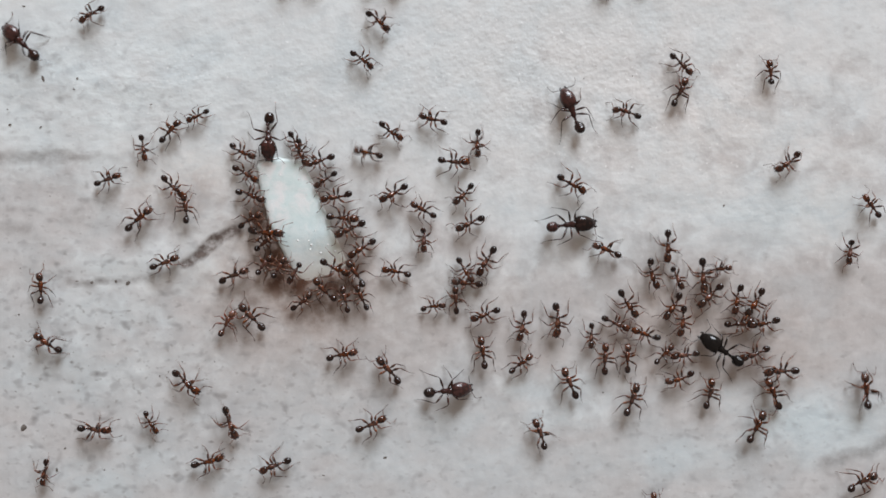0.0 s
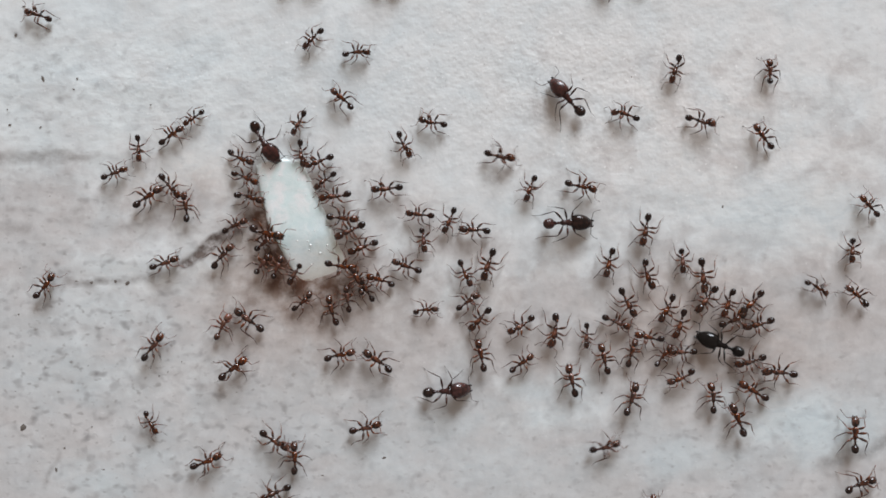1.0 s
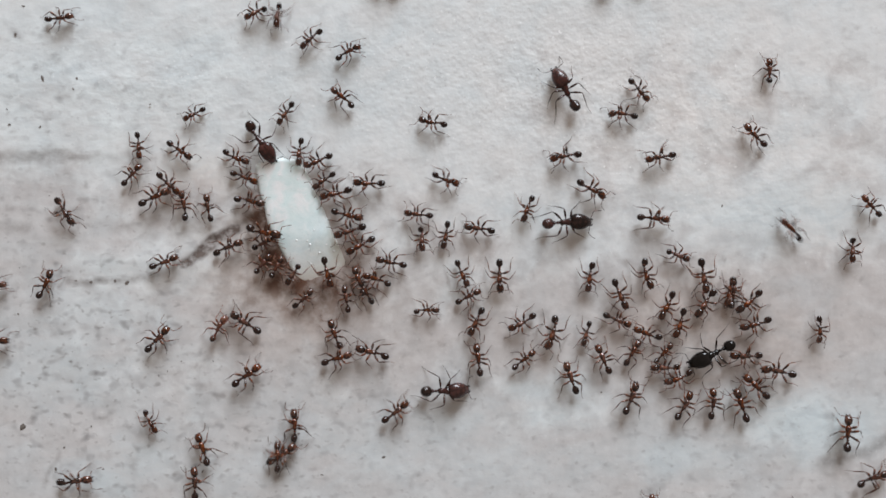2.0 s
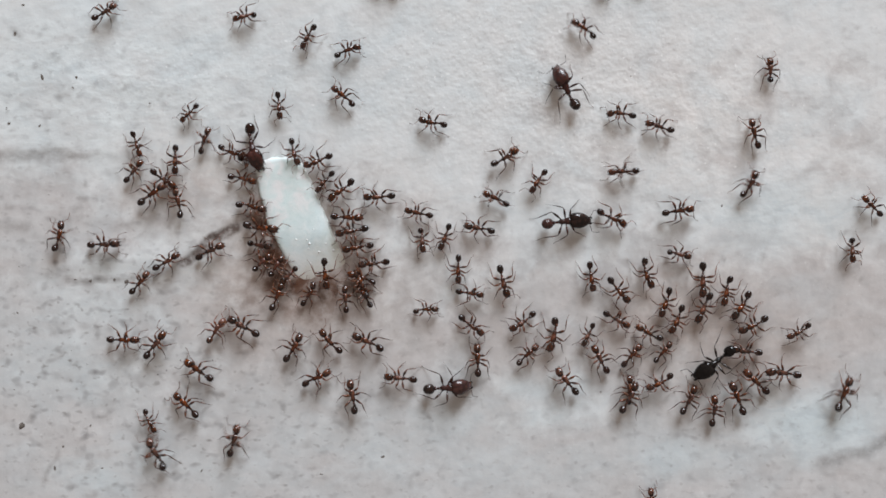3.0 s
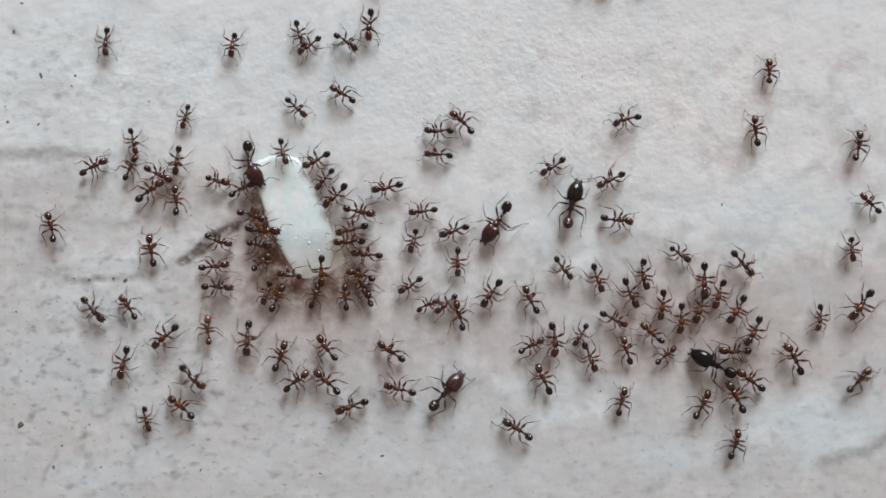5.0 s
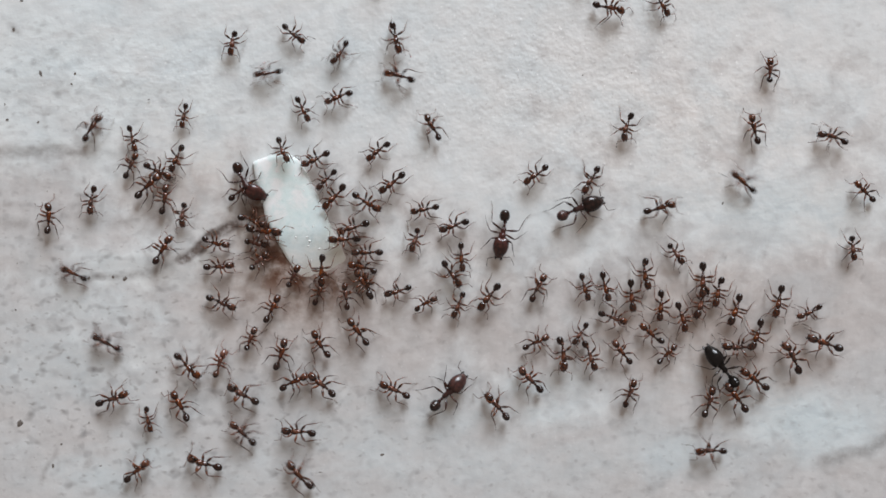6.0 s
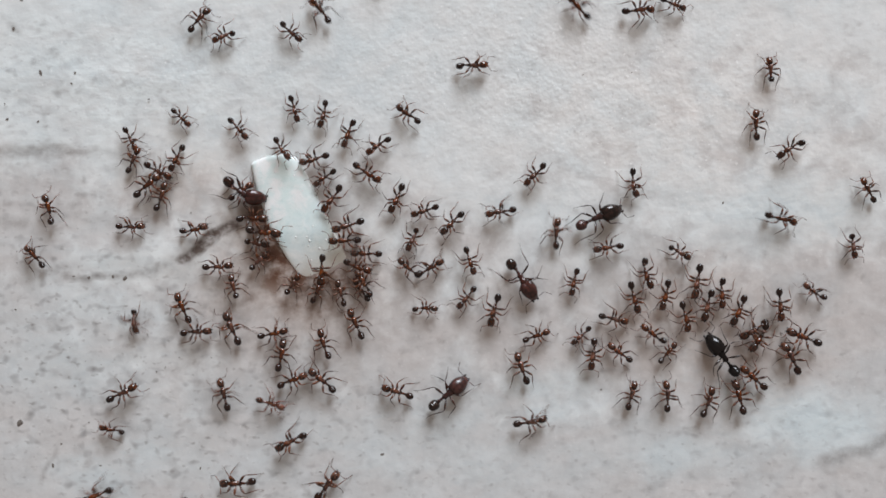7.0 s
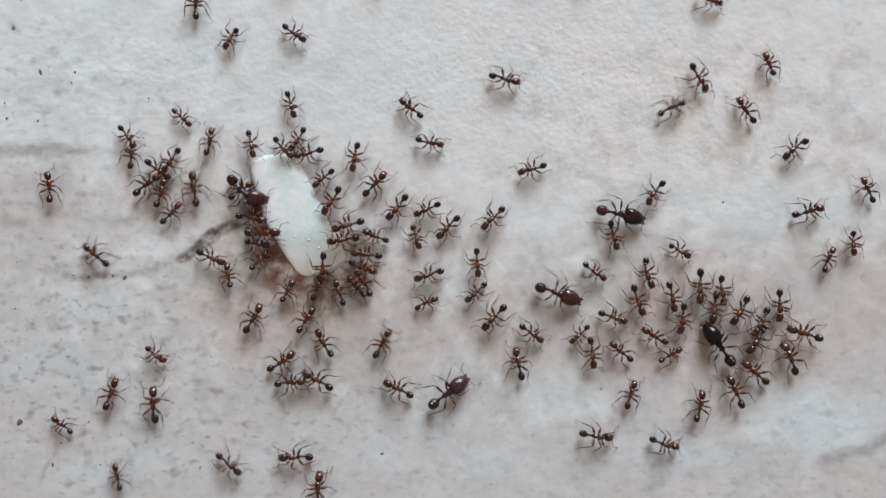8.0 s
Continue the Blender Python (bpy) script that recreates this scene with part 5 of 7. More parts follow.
    crawl(ants[48], [(0.00, at(-23.47, -0.94, 21)), (0.50, at(-23.45, -0.97, 21)), (1.00, at(-23.44, -0.97, 19)), (1.50, at(-23.44, -0.92, 20)), (3.00, at(-23.18, -0.98, 30)), (3.30, at(-22.88, -0.20, 92)), (3.50, at(-22.20, 0.31, 92)), (3.60, at(-21.05, 1.02, 60)), (4.00, at(-20.12, 1.07, 36)), (4.50, at(-19.58, -1.15, 14)), (6.00, at(-18.69, -1.61, 3)), (6.50, at(-18.57, -1.67, 2)), (7.00, at(-18.79, -1.65, 3)), (7.50, at(-18.79, -0.87, 0)), (8.00, at(-19.37, -0.95, -25))])
    crawl(ants[49], [(0.00, at(-17.70, -1.99, 22)), (0.50, at(-18.78, -1.26, 55)), (1.00, at(-18.59, -0.36, 47)), (1.50, at(-17.57, 0.35, 22)), (3.00, at(-19.56, -0.06, 25)), (3.50, at(-19.39, -0.83, 39)), (4.00, at(-19.12, -1.03, 53)), (4.20, at(-18.98, -1.90, 20)), (4.50, at(-18.94, -2.90, -1)), (4.70, at(-18.93, -3.01, 0)), (6.00, at(-18.49, -4.57, -24)), (6.50, at(-19.82, -5.92, -2)), (7.00, at(-20.61, -7.07, 3)), (7.20, at(-21.83, -7.97, -45)), (7.50, at(-21.53, -13.97, -85)), (7.70, at(-20.25, -15.54, -60)), (8.00, at(-17.77, -18.16, -41))])
    crawl(ants[50], [(0.00, at(-15.19, -1.18, 52)), (0.50, at(-15.22, -1.17, 53)), (1.00, at(-15.27, -1.09, 53)), (1.50, at(-15.21, -1.13, 54)), (3.00, at(-15.23, -1.06, 43)), (3.50, at(-15.20, -1.10, 43)), (4.00, at(-15.17, -1.13, 43)), (4.50, at(-15.17, -1.13, 43)), (6.00, at(-15.40, -1.16, 44)), (6.50, at(-15.40, -1.19, 44)), (7.00, at(-15.40, -1.20, 44)), (7.50, at(-15.40, -1.21, 44)), (8.00, at(-15.39, -1.26, 44))])
    crawl(ants[51], [(0.00, at(-13.93, -1.42, 59)), (0.50, at(-13.94, -1.42, 60)), (1.00, at(-13.99, -1.40, 67)), (1.50, at(-14.01, -1.40, 64)), (3.00, at(-14.00, -1.39, 57)), (3.50, at(-13.97, -1.42, 57)), (4.00, at(-13.96, -1.42, 52)), (4.50, at(-13.96, -1.41, 52)), (4.69, at(-14.22, -2.20, -28)), (4.88, at(-14.48, -2.99, -108)), (5.62, at(-15.53, -6.15, -108)), (5.81, at(-15.79, -6.94, -20)), (6.00, at(-16.05, -7.73, 68)), (6.50, at(-16.90, -5.75, 86)), (7.00, at(-17.43, -3.39, 105)), (7.50, at(-17.62, -2.59, 94)), (8.00, at(-17.85, -2.53, 100))])
    crawl(ants[52], [(0.00, at(-12.46, -1.64, -123, 0.12, -9)), (0.50, at(-12.44, -1.70, -121, 0.12, -9)), (1.00, at(-12.38, -1.71, -123, 0.12, -9)), (1.50, at(-12.37, -1.72, -121, 0.12, -9)), (3.00, at(-12.77, -1.98, -135, 0.10, -7)), (3.50, at(-12.73, -2.01, -135, 0.10, -7)), (4.00, at(-12.71, -2.05, -135, 0.10, -7)), (4.50, at(-12.70, -2.05, -135, 0.10, -7)), (5.00, at(-12.62, -2.17, -189, 0.10, -2)), (5.50, at(-12.53, -2.30, -244, 0.11, 3)), (6.00, at(-12.45, -2.42, -299, 0.11, 8)), (6.50, at(-12.30, -2.45, -290, 0.11, 8)), (7.00, at(-12.56, -3.17, -306)), (7.50, at(-13.01, -3.73, -302)), (8.00, at(-12.97, -3.82, -300))])
    crawl(ants[53], [(0.00, at(-9.24, -1.33, -24, 0.12, -7)), (0.50, at(-8.83, -1.14, -8, 0.12, -6)), (1.00, at(-8.69, -1.17, -7, 0.12, -6)), (1.50, at(-9.54, -1.42, -57, 0.13, -7)), (3.00, at(-9.83, -1.87, -83, 0.12, -7)), (3.50, at(-9.94, -1.87, -88, 0.12, -7)), (4.00, at(-10.02, -1.80, -88, 0.12, -7)), (4.50, at(-10.09, -1.69, -88, 0.13, -7)), (6.00, at(-10.06, -1.78, -90, 0.12, -7)), (6.50, at(-10.01, -1.80, -90, 0.12, -7)), (7.00, at(-10.05, -1.81, -90, 0.12, -7)), (7.50, at(-10.05, -1.79, -90, 0.12, -7)), (8.00, at(-9.97, -1.71, -90, 0.13, -7))])
    crawl(ants[54], [(0.00, at(-11.99, 8.31, 285)), (0.50, at(-12.03, 8.43, 280)), (1.00, at(-11.96, 8.27, 277)), (1.50, at(-12.01, 8.34, 260, 0.09, 5)), (3.00, at(-12.47, 8.24, 285, 0.09, 6)), (3.50, at(-13.15, 8.10, 295, 0.25, 16)), (4.00, at(-13.15, 8.13, 283, 0.25, 16)), (4.50, at(-13.23, 8.09, 283, 0.25, 16)), (6.00, at(-13.33, 8.05, 294, 0.25, 16)), (6.50, at(-13.34, 8.07, 298, 0.25, 16)), (7.00, at(-13.38, 8.11, 305, 0.25, 16)), (7.50, at(-13.44, 8.08, 297, 0.25, 16)), (8.00, at(-13.31, 8.17, 313, 0.15, 10))])
    crawl(ants[55], [(0.00, at(-11.94, -4.26, 39)), (0.50, at(-11.83, -4.30, 41)), (1.00, at(-11.83, -4.23, 43)), (1.50, at(-11.86, -4.20, 40)), (3.00, at(-11.20, -3.71, 61)), (3.50, at(-11.11, -3.80, 71)), (4.00, at(-10.99, -3.87, 66)), (4.50, at(-10.82, -3.96, 71)), (6.00, at(-10.30, -3.77, 73)), (6.50, at(-10.28, -3.71, 72)), (7.00, at(-10.45, -3.65, 70)), (7.50, at(-10.50, -3.58, 69)), (8.00, at(-10.45, -3.46, 72))])
    crawl(ants[56], [(0.00, at(-10.07, -3.25, 134)), (0.50, at(-10.10, -3.63, 131)), (1.00, at(-9.37, -4.95, 105)), (1.50, at(-8.95, -6.17, 103)), (3.00, at(-9.39, -7.69, 132)), (3.50, at(-8.47, -7.64, 85)), (4.00, at(-8.48, -8.24, 107)), (4.50, at(-9.01, -8.36, 128)), (6.00, at(-10.17, -8.11, 121)), (6.50, at(-10.03, -8.16, 124)), (7.00, at(-9.89, -8.11, 107)), (7.50, at(-9.86, -8.16, 119)), (8.00, at(-9.88, -8.10, 119))])
    crawl(ants[57], [(0.00, at(-8.30, -4.03, 104)), (0.50, at(-8.19, -4.00, 106)), (1.00, at(-8.04, -3.97, 99)), (1.50, at(-8.07, -3.98, 103)), (3.00, at(-8.12, -4.10, 95)), (3.50, at(-8.08, -4.00, 95)), (4.00, at(-8.06, -4.00, 95)), (4.50, at(-8.06, -4.00, 95)), (6.00, at(-8.04, -4.08, 98)), (6.50, at(-8.04, -4.10, 98)), (7.00, at(-8.47, -3.84, 108)), (7.50, at(-8.64, -3.82, 104)), (8.00, at(-8.58, -3.85, 111))])
    crawl(ants[58], [(0.00, at(-6.92, -3.89, 114)), (0.50, at(-6.79, -3.75, 114)), (1.00, at(-6.45, -3.19, 119)), (1.50, at(-6.42, -3.24, 118)), (3.00, at(-6.52, -3.78, 119)), (3.50, at(-6.52, -3.75, 119)), (4.00, at(-6.11, -4.16, 116)), (4.50, at(-6.42, -4.08, 119)), (6.00, at(-6.19, -3.20, 103)), (6.50, at(-6.25, -3.46, 117)), (7.00, at(-6.77, -3.55, 124)), (7.50, at(-6.99, -3.54, 139)), (8.00, at(-7.16, -3.34, 131))])
    crawl(ants[59], [(0.00, at(-18.24, -5.99, 65)), (0.50, at(-18.35, -6.17, 66)), (1.00, at(-18.56, -6.27, 66)), (1.50, at(-18.73, -6.33, 67)), (3.00, at(-19.00, -6.72, 60)), (3.50, at(-19.06, -6.74, 65)), (4.00, at(-19.18, -6.78, 64)), (4.50, at(-19.71, -5.70, 99)), (5.80, at(-18.85, -9.51, 90)), (6.00, at(-18.59, -9.68, 75)), (6.50, at(-18.16, -10.50, 109)), (6.65, at(-16.99, -11.80, 40)), (6.80, at(-15.82, -13.09, -30)), (7.00, at(-14.31, -13.04, -12)), (7.50, at(-7.97, -16.53, -36)), (8.00, at(-2.89, -23.02, -40))])
    crawl(ants[60], [(0.00, at(-16.11, -5.49, 136)), (0.50, at(-16.17, -5.59, 137)), (1.00, at(-16.29, -5.73, 145)), (1.50, at(-16.41, -5.85, 146)), (3.00, at(-16.66, -6.38, 152)), (3.50, at(-16.61, -6.52, 149)), (4.00, at(-16.44, -6.42, 152)), (4.50, at(-16.16, -5.16, 140)), (4.65, at(-16.19, -5.74, 204)), (4.80, at(-16.21, -6.32, 268)), (5.50, at(-16.39, -10.43, 268)), (5.65, at(-16.41, -11.01, 199)), (5.80, at(-16.44, -11.59, 130)), (6.00, at(-16.60, -12.28, 152)), (6.50, at(-15.58, -11.38, 88)), (6.80, at(-17.63, -8.19, 125)), (7.00, at(-17.54, -6.82, 116)), (7.50, at(-20.39, -2.40, 112)), (8.00, at(-20.73, 4.77, 99))])
    crawl(ants[61], [(0.00, at(-8.61, -8.65, 11)), (0.50, at(-8.63, -8.63, 11)), (1.00, at(-8.73, -8.65, 12)), (1.50, at(-8.87, -8.69, 17)), (2.80, at(-9.52, -10.34, 12)), (3.00, at(-10.58, -10.68, 24)), (3.50, at(-11.02, -10.63, 28)), (4.00, at(-11.44, -10.99, 36)), (4.50, at(-11.92, -10.98, 39)), (6.00, at(-12.39, -11.21, 25)), (6.50, at(-12.43, -11.03, 21)), (7.00, at(-12.55, -11.11, 20)), (7.50, at(-12.61, -11.20, 20)), (8.00, at(-12.70, -11.34, 4))])
    crawl(ants[62], [(0.00, at(-4.61, -9.95, 134)), (0.50, at(-4.77, -9.81, 150)), (1.00, at(-5.46, -9.14, 147)), (1.50, at(-5.66, -8.91, 156)), (2.80, at(-6.20, -7.67, 175)), (3.00, at(-6.19, -7.64, 157)), (3.50, at(-6.00, -7.79, 159)), (4.00, at(-6.01, -7.35, 140)), (4.25, at(-6.11, -8.86, 188)), (4.50, at(-6.21, -10.36, 236)), (4.70, at(-6.46, -12.69, 235)), (4.97, at(-7.35, -13.06, 203)), (5.53, at(-10.53, -14.41, 203)), (5.80, at(-11.42, -14.79, 150)), (6.00, at(-11.93, -15.36, 178)), (6.50, at(-12.41, -15.20, 191)), (7.00, at(-12.60, -16.20, 210)), (7.50, at(-12.44, -17.60, 186)), (8.00, at(-12.16, -17.55, 184))])
    crawl(ants[63], [(0.00, at(-21.63, -10.93, -45)), (0.50, at(-20.98, -10.67, -2)), (1.00, at(-17.66, -9.80, 34)), (1.50, at(-17.53, -10.37, 12)), (1.70, at(-15.98, -10.56, 10)), (2.25, at(-17.11, -10.17, 72)), (2.80, at(-18.24, -9.78, 135)), (3.00, at(-20.40, -10.08, 142)), (3.50, at(-21.36, -7.38, 87)), (4.00, at(-22.93, -6.07, 129)), (4.50, at(-23.76, -6.61, 166)), (5.15, at(-22.96, -7.40, 233)), (5.80, at(-22.17, -8.20, 300)), (6.00, at(-21.26, -9.89, 312)), (6.30, at(-21.25, -11.40, 285)), (6.50, at(-21.39, -13.63, 288)), (6.80, at(-21.47, -18.59, 272)), (7.10, at(-21.31, -23.03, 270)), (8.00, at(-21.29, -23.08, 270))])
    crawl(ants[64], [(0.00, at(-29.33, -14.88, -8)), (0.50, at(-29.32, -13.42, 50)), (1.00, at(-24.39, -8.00, 49)), (1.50, at(-23.95, -7.20, 41)), (3.00, at(-24.11, -7.96, 49)), (3.50, at(-25.03, -7.59, 47)), (4.00, at(-25.75, -7.72, 55)), (4.50, at(-26.12, -7.86, 60)), (4.69, at(-26.30, -8.47, -24)), (4.88, at(-26.48, -9.07, -107)), (5.62, at(-27.21, -11.48, -107)), (5.81, at(-27.39, -12.08, -46)), (6.00, at(-27.57, -12.68, 16)), (6.50, at(-27.21, -12.67, 23)), (7.00, at(-26.74, -12.23, 24)), (7.50, at(-27.14, -12.49, 61)), (8.00, at(-27.64, -12.38, 66))])
    crawl(ants[65], [(0.00, at(-24.66, -14.34, -52)), (0.50, at(-24.58, -14.36, -54)), (1.00, at(-24.62, -14.36, -54)), (1.50, at(-24.62, -14.30, -53)), (3.00, at(-24.61, -14.34, -57)), (3.50, at(-24.58, -14.33, -47)), (4.00, at(-24.67, -14.27, -57)), (4.50, at(-24.83, -14.24, -67)), (6.00, at(-24.59, -14.39, -71)), (6.50, at(-25.17, -15.37, -96)), (6.80, at(-26.34, -15.49, -175)), (7.00, at(-27.60, -15.30, -187)), (7.20, at(-29.74, -15.41, -182)), (7.50, at(-30.95, -15.67, -179)), (8.00, at(-31.72, -14.98, -213))])
    crawl(ants[66], [(0.00, at(-17.96, -14.35, -67)), (0.50, at(-15.76, -15.43, -52)), (1.00, at(-14.16, -15.85, -29)), (1.50, at(-15.58, -17.99, -70)), (1.70, at(-15.12, -18.24, -60)), (1.84, at(-14.43, -17.73, -12)), (1.97, at(-13.73, -17.21, 36)), (2.52, at(-8.77, -13.54, 36)), (2.80, at(-7.38, -12.51, 95)), (3.00, at(-7.49, -12.28, 101)), (3.50, at(-8.47, -11.58, 117)), (4.00, at(-8.89, -11.06, 128)), (4.50, at(-9.21, -10.97, 135)), (6.00, at(-9.99, -11.44, 142)), (6.50, at(-9.93, -11.17, 137)), (7.00, at(-9.98, -11.11, 142)), (7.50, at(-10.08, -11.13, 142)), (8.00, at(-10.35, -11.17, 153))])
    crawl(ants[67], [(0.00, at(-19.84, -17.61, 16)), (0.50, at(-19.87, -17.68, 6)), (1.00, at(-19.90, -17.61, 23)), (1.50, at(-19.89, -17.56, 25)), (1.70, at(-19.77, -17.58, 14)), (1.84, at(-19.92, -17.16, 62)), (1.97, at(-20.06, -16.75, 109)), (2.52, at(-21.08, -13.79, 109)), (2.80, at(-21.37, -12.96, 134)), (3.00, at(-21.44, -12.96, 136)), (3.50, at(-21.35, -12.90, 139)), (4.00, at(-21.24, -12.76, 129)), (4.50, at(-21.71, -13.17, 147)), (6.00, at(-21.81, -13.25, 119)), (6.10, at(-22.05, -13.85, 130)), (6.20, at(-22.05, -14.96, 172)), (6.30, at(-22.04, -16.08, 215)), (6.50, at(-23.78, -18.83, 200)), (7.00, at(-28.78, -20.74, 204)), (7.30, at(-33.12, -23.30, 210)), (8.00, at(-33.09, -23.36, 210))])
    crawl(ants[68], [(0.00, at(-14.18, -17.90, -161)), (0.50, at(-13.58, -18.32, -169)), (1.00, at(-14.11, -20.21, -158)), (1.50, at(-14.91, -20.71, -180)), (1.60, at(-17.86, -20.47, -230)), (1.70, at(-20.81, -20.24, -280)), (2.80, at(-19.09, -17.04, -232)), (3.00, at(-17.47, -16.02, -288)), (3.50, at(-16.02, -10.65, -281)), (4.00, at(-18.14, -11.00, -223)), (4.50, at(-22.11, -9.55, -176)), (4.70, at(-22.66, -9.03, -170)), (4.84, at(-21.90, -9.76, -107)), (4.97, at(-21.15, -10.50, -44)), (5.53, at(-15.80, -15.73, -44)), (5.62, at(-15.30, -16.22, 13)), (5.71, at(-14.80, -16.71, 71)), (5.80, at(-14.30, -17.20, 128)), (6.00, at(-16.57, -15.53, 135)), (6.30, at(-18.93, -15.26, 165)), (6.50, at(-18.60, -14.94, 138)), (7.00, at(-18.18, -12.35, 103)), (7.50, at(-15.93, -7.44, 66)), (8.00, at(-15.78, -6.07, 58))])
    crawl(ants[69], [(0.00, at(-6.15, -14.50, 24)), (0.50, at(-6.10, -14.69, 14)), (1.00, at(-6.56, -14.79, 14)), (1.50, at(-5.22, -13.75, 35)), (1.70, at(-4.12, -14.21, 12)), (2.25, at(-3.97, -12.17, 81)), (2.80, at(-3.83, -10.14, 150)), (3.00, at(-3.47, -10.67, 174)), (3.50, at(-3.45, -10.81, 182)), (4.00, at(-3.45, -10.78, 180)), (4.50, at(-3.31, -11.28, 173)), (6.00, at(-3.91, -11.86, 155)), (6.50, at(-3.86, -11.98, 165)), (7.00, at(-3.69, -12.04, 162)), (7.50, at(-3.63, -12.02, 162)), (8.00, at(-3.60, -11.85, 153))])
    crawl(ants[70], [(0.00, at(-33.54, -18.50, -101)), (0.50, at(-32.68, -20.65, -72)), (1.00, at(-31.84, -23.32, -72)), (4.00, at(-29.88, -23.47, 4)), (7.00, at(-27.92, -23.61, 80)), (7.60, at(-27.69, -23.06, 80)), (8.00, at(-27.07, -19.33, 100))])
    crawl(ants[71], [(0.00, at(0.12, -11.68, 4)), (0.50, at(0.14, -11.63, 6)), (1.00, at(0.13, -11.67, 3)), (1.50, at(-0.03, -11.76, 0)), (3.00, at(0.28, -11.49, 3)), (3.50, at(0.40, -11.61, 4)), (4.00, at(0.38, -11.73, 7)), (4.50, at(0.25, -11.88, 47)), (6.00, at(0.42, -12.17, 44)), (6.50, at(0.41, -12.25, 38)), (7.00, at(0.41, -12.28, 38)), (7.50, at(0.41, -12.28, 38)), (8.00, at(0.42, -12.25, 36))])
    crawl(ants[72], [(0.00, at(-3.99, -1.67, 170)), (0.50, at(-4.75, -1.68, 157)), (1.00, at(-5.25, -2.35, 163)), (1.50, at(-5.43, -2.36, 162)), (1.70, at(-5.31, -2.35, 162)), (3.00, at(-6.76, -2.26, 162)), (3.50, at(-6.74, -2.25, 164)), (4.00, at(-6.74, -2.27, 165)), (4.50, at(-6.77, -2.28, 164)), (6.00, at(-6.64, -1.61, 167)), (6.25, at(-6.55, -1.77, 104)), (6.50, at(-6.47, -1.92, 41)), (7.00, at(-7.13, -1.64, -19)), (7.50, at(-6.65, -1.79, -17)), (8.00, at(-6.68, -1.76, -20))])
    crawl(ants[73], [(0.00, at(-0.96, -4.60, 8)), (0.50, at(-1.10, -4.88, 0)), (1.00, at(-1.50, -4.85, 6)), (1.50, at(-1.39, -4.92, 2)), (3.00, at(-1.41, -4.92, 4)), (3.50, at(-1.27, -4.47, 21)), (4.00, at(-1.24, -4.87, 0)), (4.50, at(-1.12, -4.62, 17)), (6.00, at(-1.42, -4.62, 28)), (6.50, at(-1.39, -5.04, 0)), (7.00, at(-1.46, -5.05, 0)), (7.50, at(-1.47, -5.05, 0)), (8.00, at(-1.36, -4.67, 24))])
    crawl(ants[74], [(0.00, at(1.74, -1.55, -57)), (0.50, at(1.79, -1.65, -70)), (1.00, at(1.81, -1.77, -65)), (1.50, at(1.76, -1.88, -57)), (3.00, at(1.33, -1.52, -90)), (3.50, at(1.38, -1.30, -87)), (4.00, at(1.37, -1.25, -90)), (4.50, at(1.31, -1.19, -90)), (6.00, at(1.61, -0.73, -86)), (6.50, at(2.23, -0.97, -73)), (7.00, at(2.29, -1.07, -71)), (7.50, at(2.52, -1.23, -81)), (8.00, at(2.92, -1.27, -86))])
    crawl(ants[75], [(0.00, at(3.52, -0.79, -123)), (0.50, at(3.67, -0.89, -120)), (1.00, at(3.76, -1.03, -111)), (1.50, at(4.28, -1.63, -101)), (3.00, at(5.09, -2.56, -77)), (3.50, at(4.84, -3.05, -97)), (4.00, at(4.29, -3.47, -124)), (4.50, at(4.25, -3.58, -126)), (6.00, at(3.91, -4.04, -130)), (6.50, at(4.17, -4.94, -113)), (7.00, at(4.33, -5.19, -107)), (7.50, at(4.22, -5.71, -121)), (8.00, at(4.34, -5.84, -135))])
    crawl(ants[76], [(0.00, at(1.93, -2.66, 176)), (0.50, at(-0.72, -2.58, 173)), (1.00, at(-3.06, -1.20, 161)), (1.50, at(-3.31, -0.80, 162)), (1.70, at(-3.74, -0.83, 163)), (2.80, at(-5.45, -1.13, 188)), (3.00, at(-5.73, -1.06, 188)), (3.50, at(-5.78, -1.06, 189)), (4.00, at(-5.86, -0.99, 189)), (4.50, at(-6.26, -0.52, 174)), (6.00, at(-6.25, -0.38, 182)), (6.50, at(-6.32, -0.42, 182)), (7.00, at(-6.34, -0.51, 180)), (7.50, at(-6.33, -0.59, 175)), (8.00, at(-6.33, -0.65, 175))])
    crawl(ants[77], [(0.00, at(0.96, -4.11, 95)), (0.50, at(1.10, -5.35, 47)), (1.00, at(2.05, -4.18, 37)), (1.50, at(2.04, -3.93, 33)), (3.00, at(2.29, -3.54, -6)), (3.25, at(1.68, -3.82, -50)), (3.50, at(1.06, -4.10, -95)), (4.00, at(0.72, -4.15, -137)), (4.50, at(0.50, -3.94, -137)), (4.70, at(0.15, -4.15, -145)), (5.80, at(1.45, -4.97, -104)), (6.00, at(1.38, -4.74, -111)), (6.50, at(1.54, -4.34, -117)), (7.00, at(2.06, -4.16, -128)), (7.50, at(2.34, -4.12, -135)), (8.00, at(2.85, -3.77, -136))])
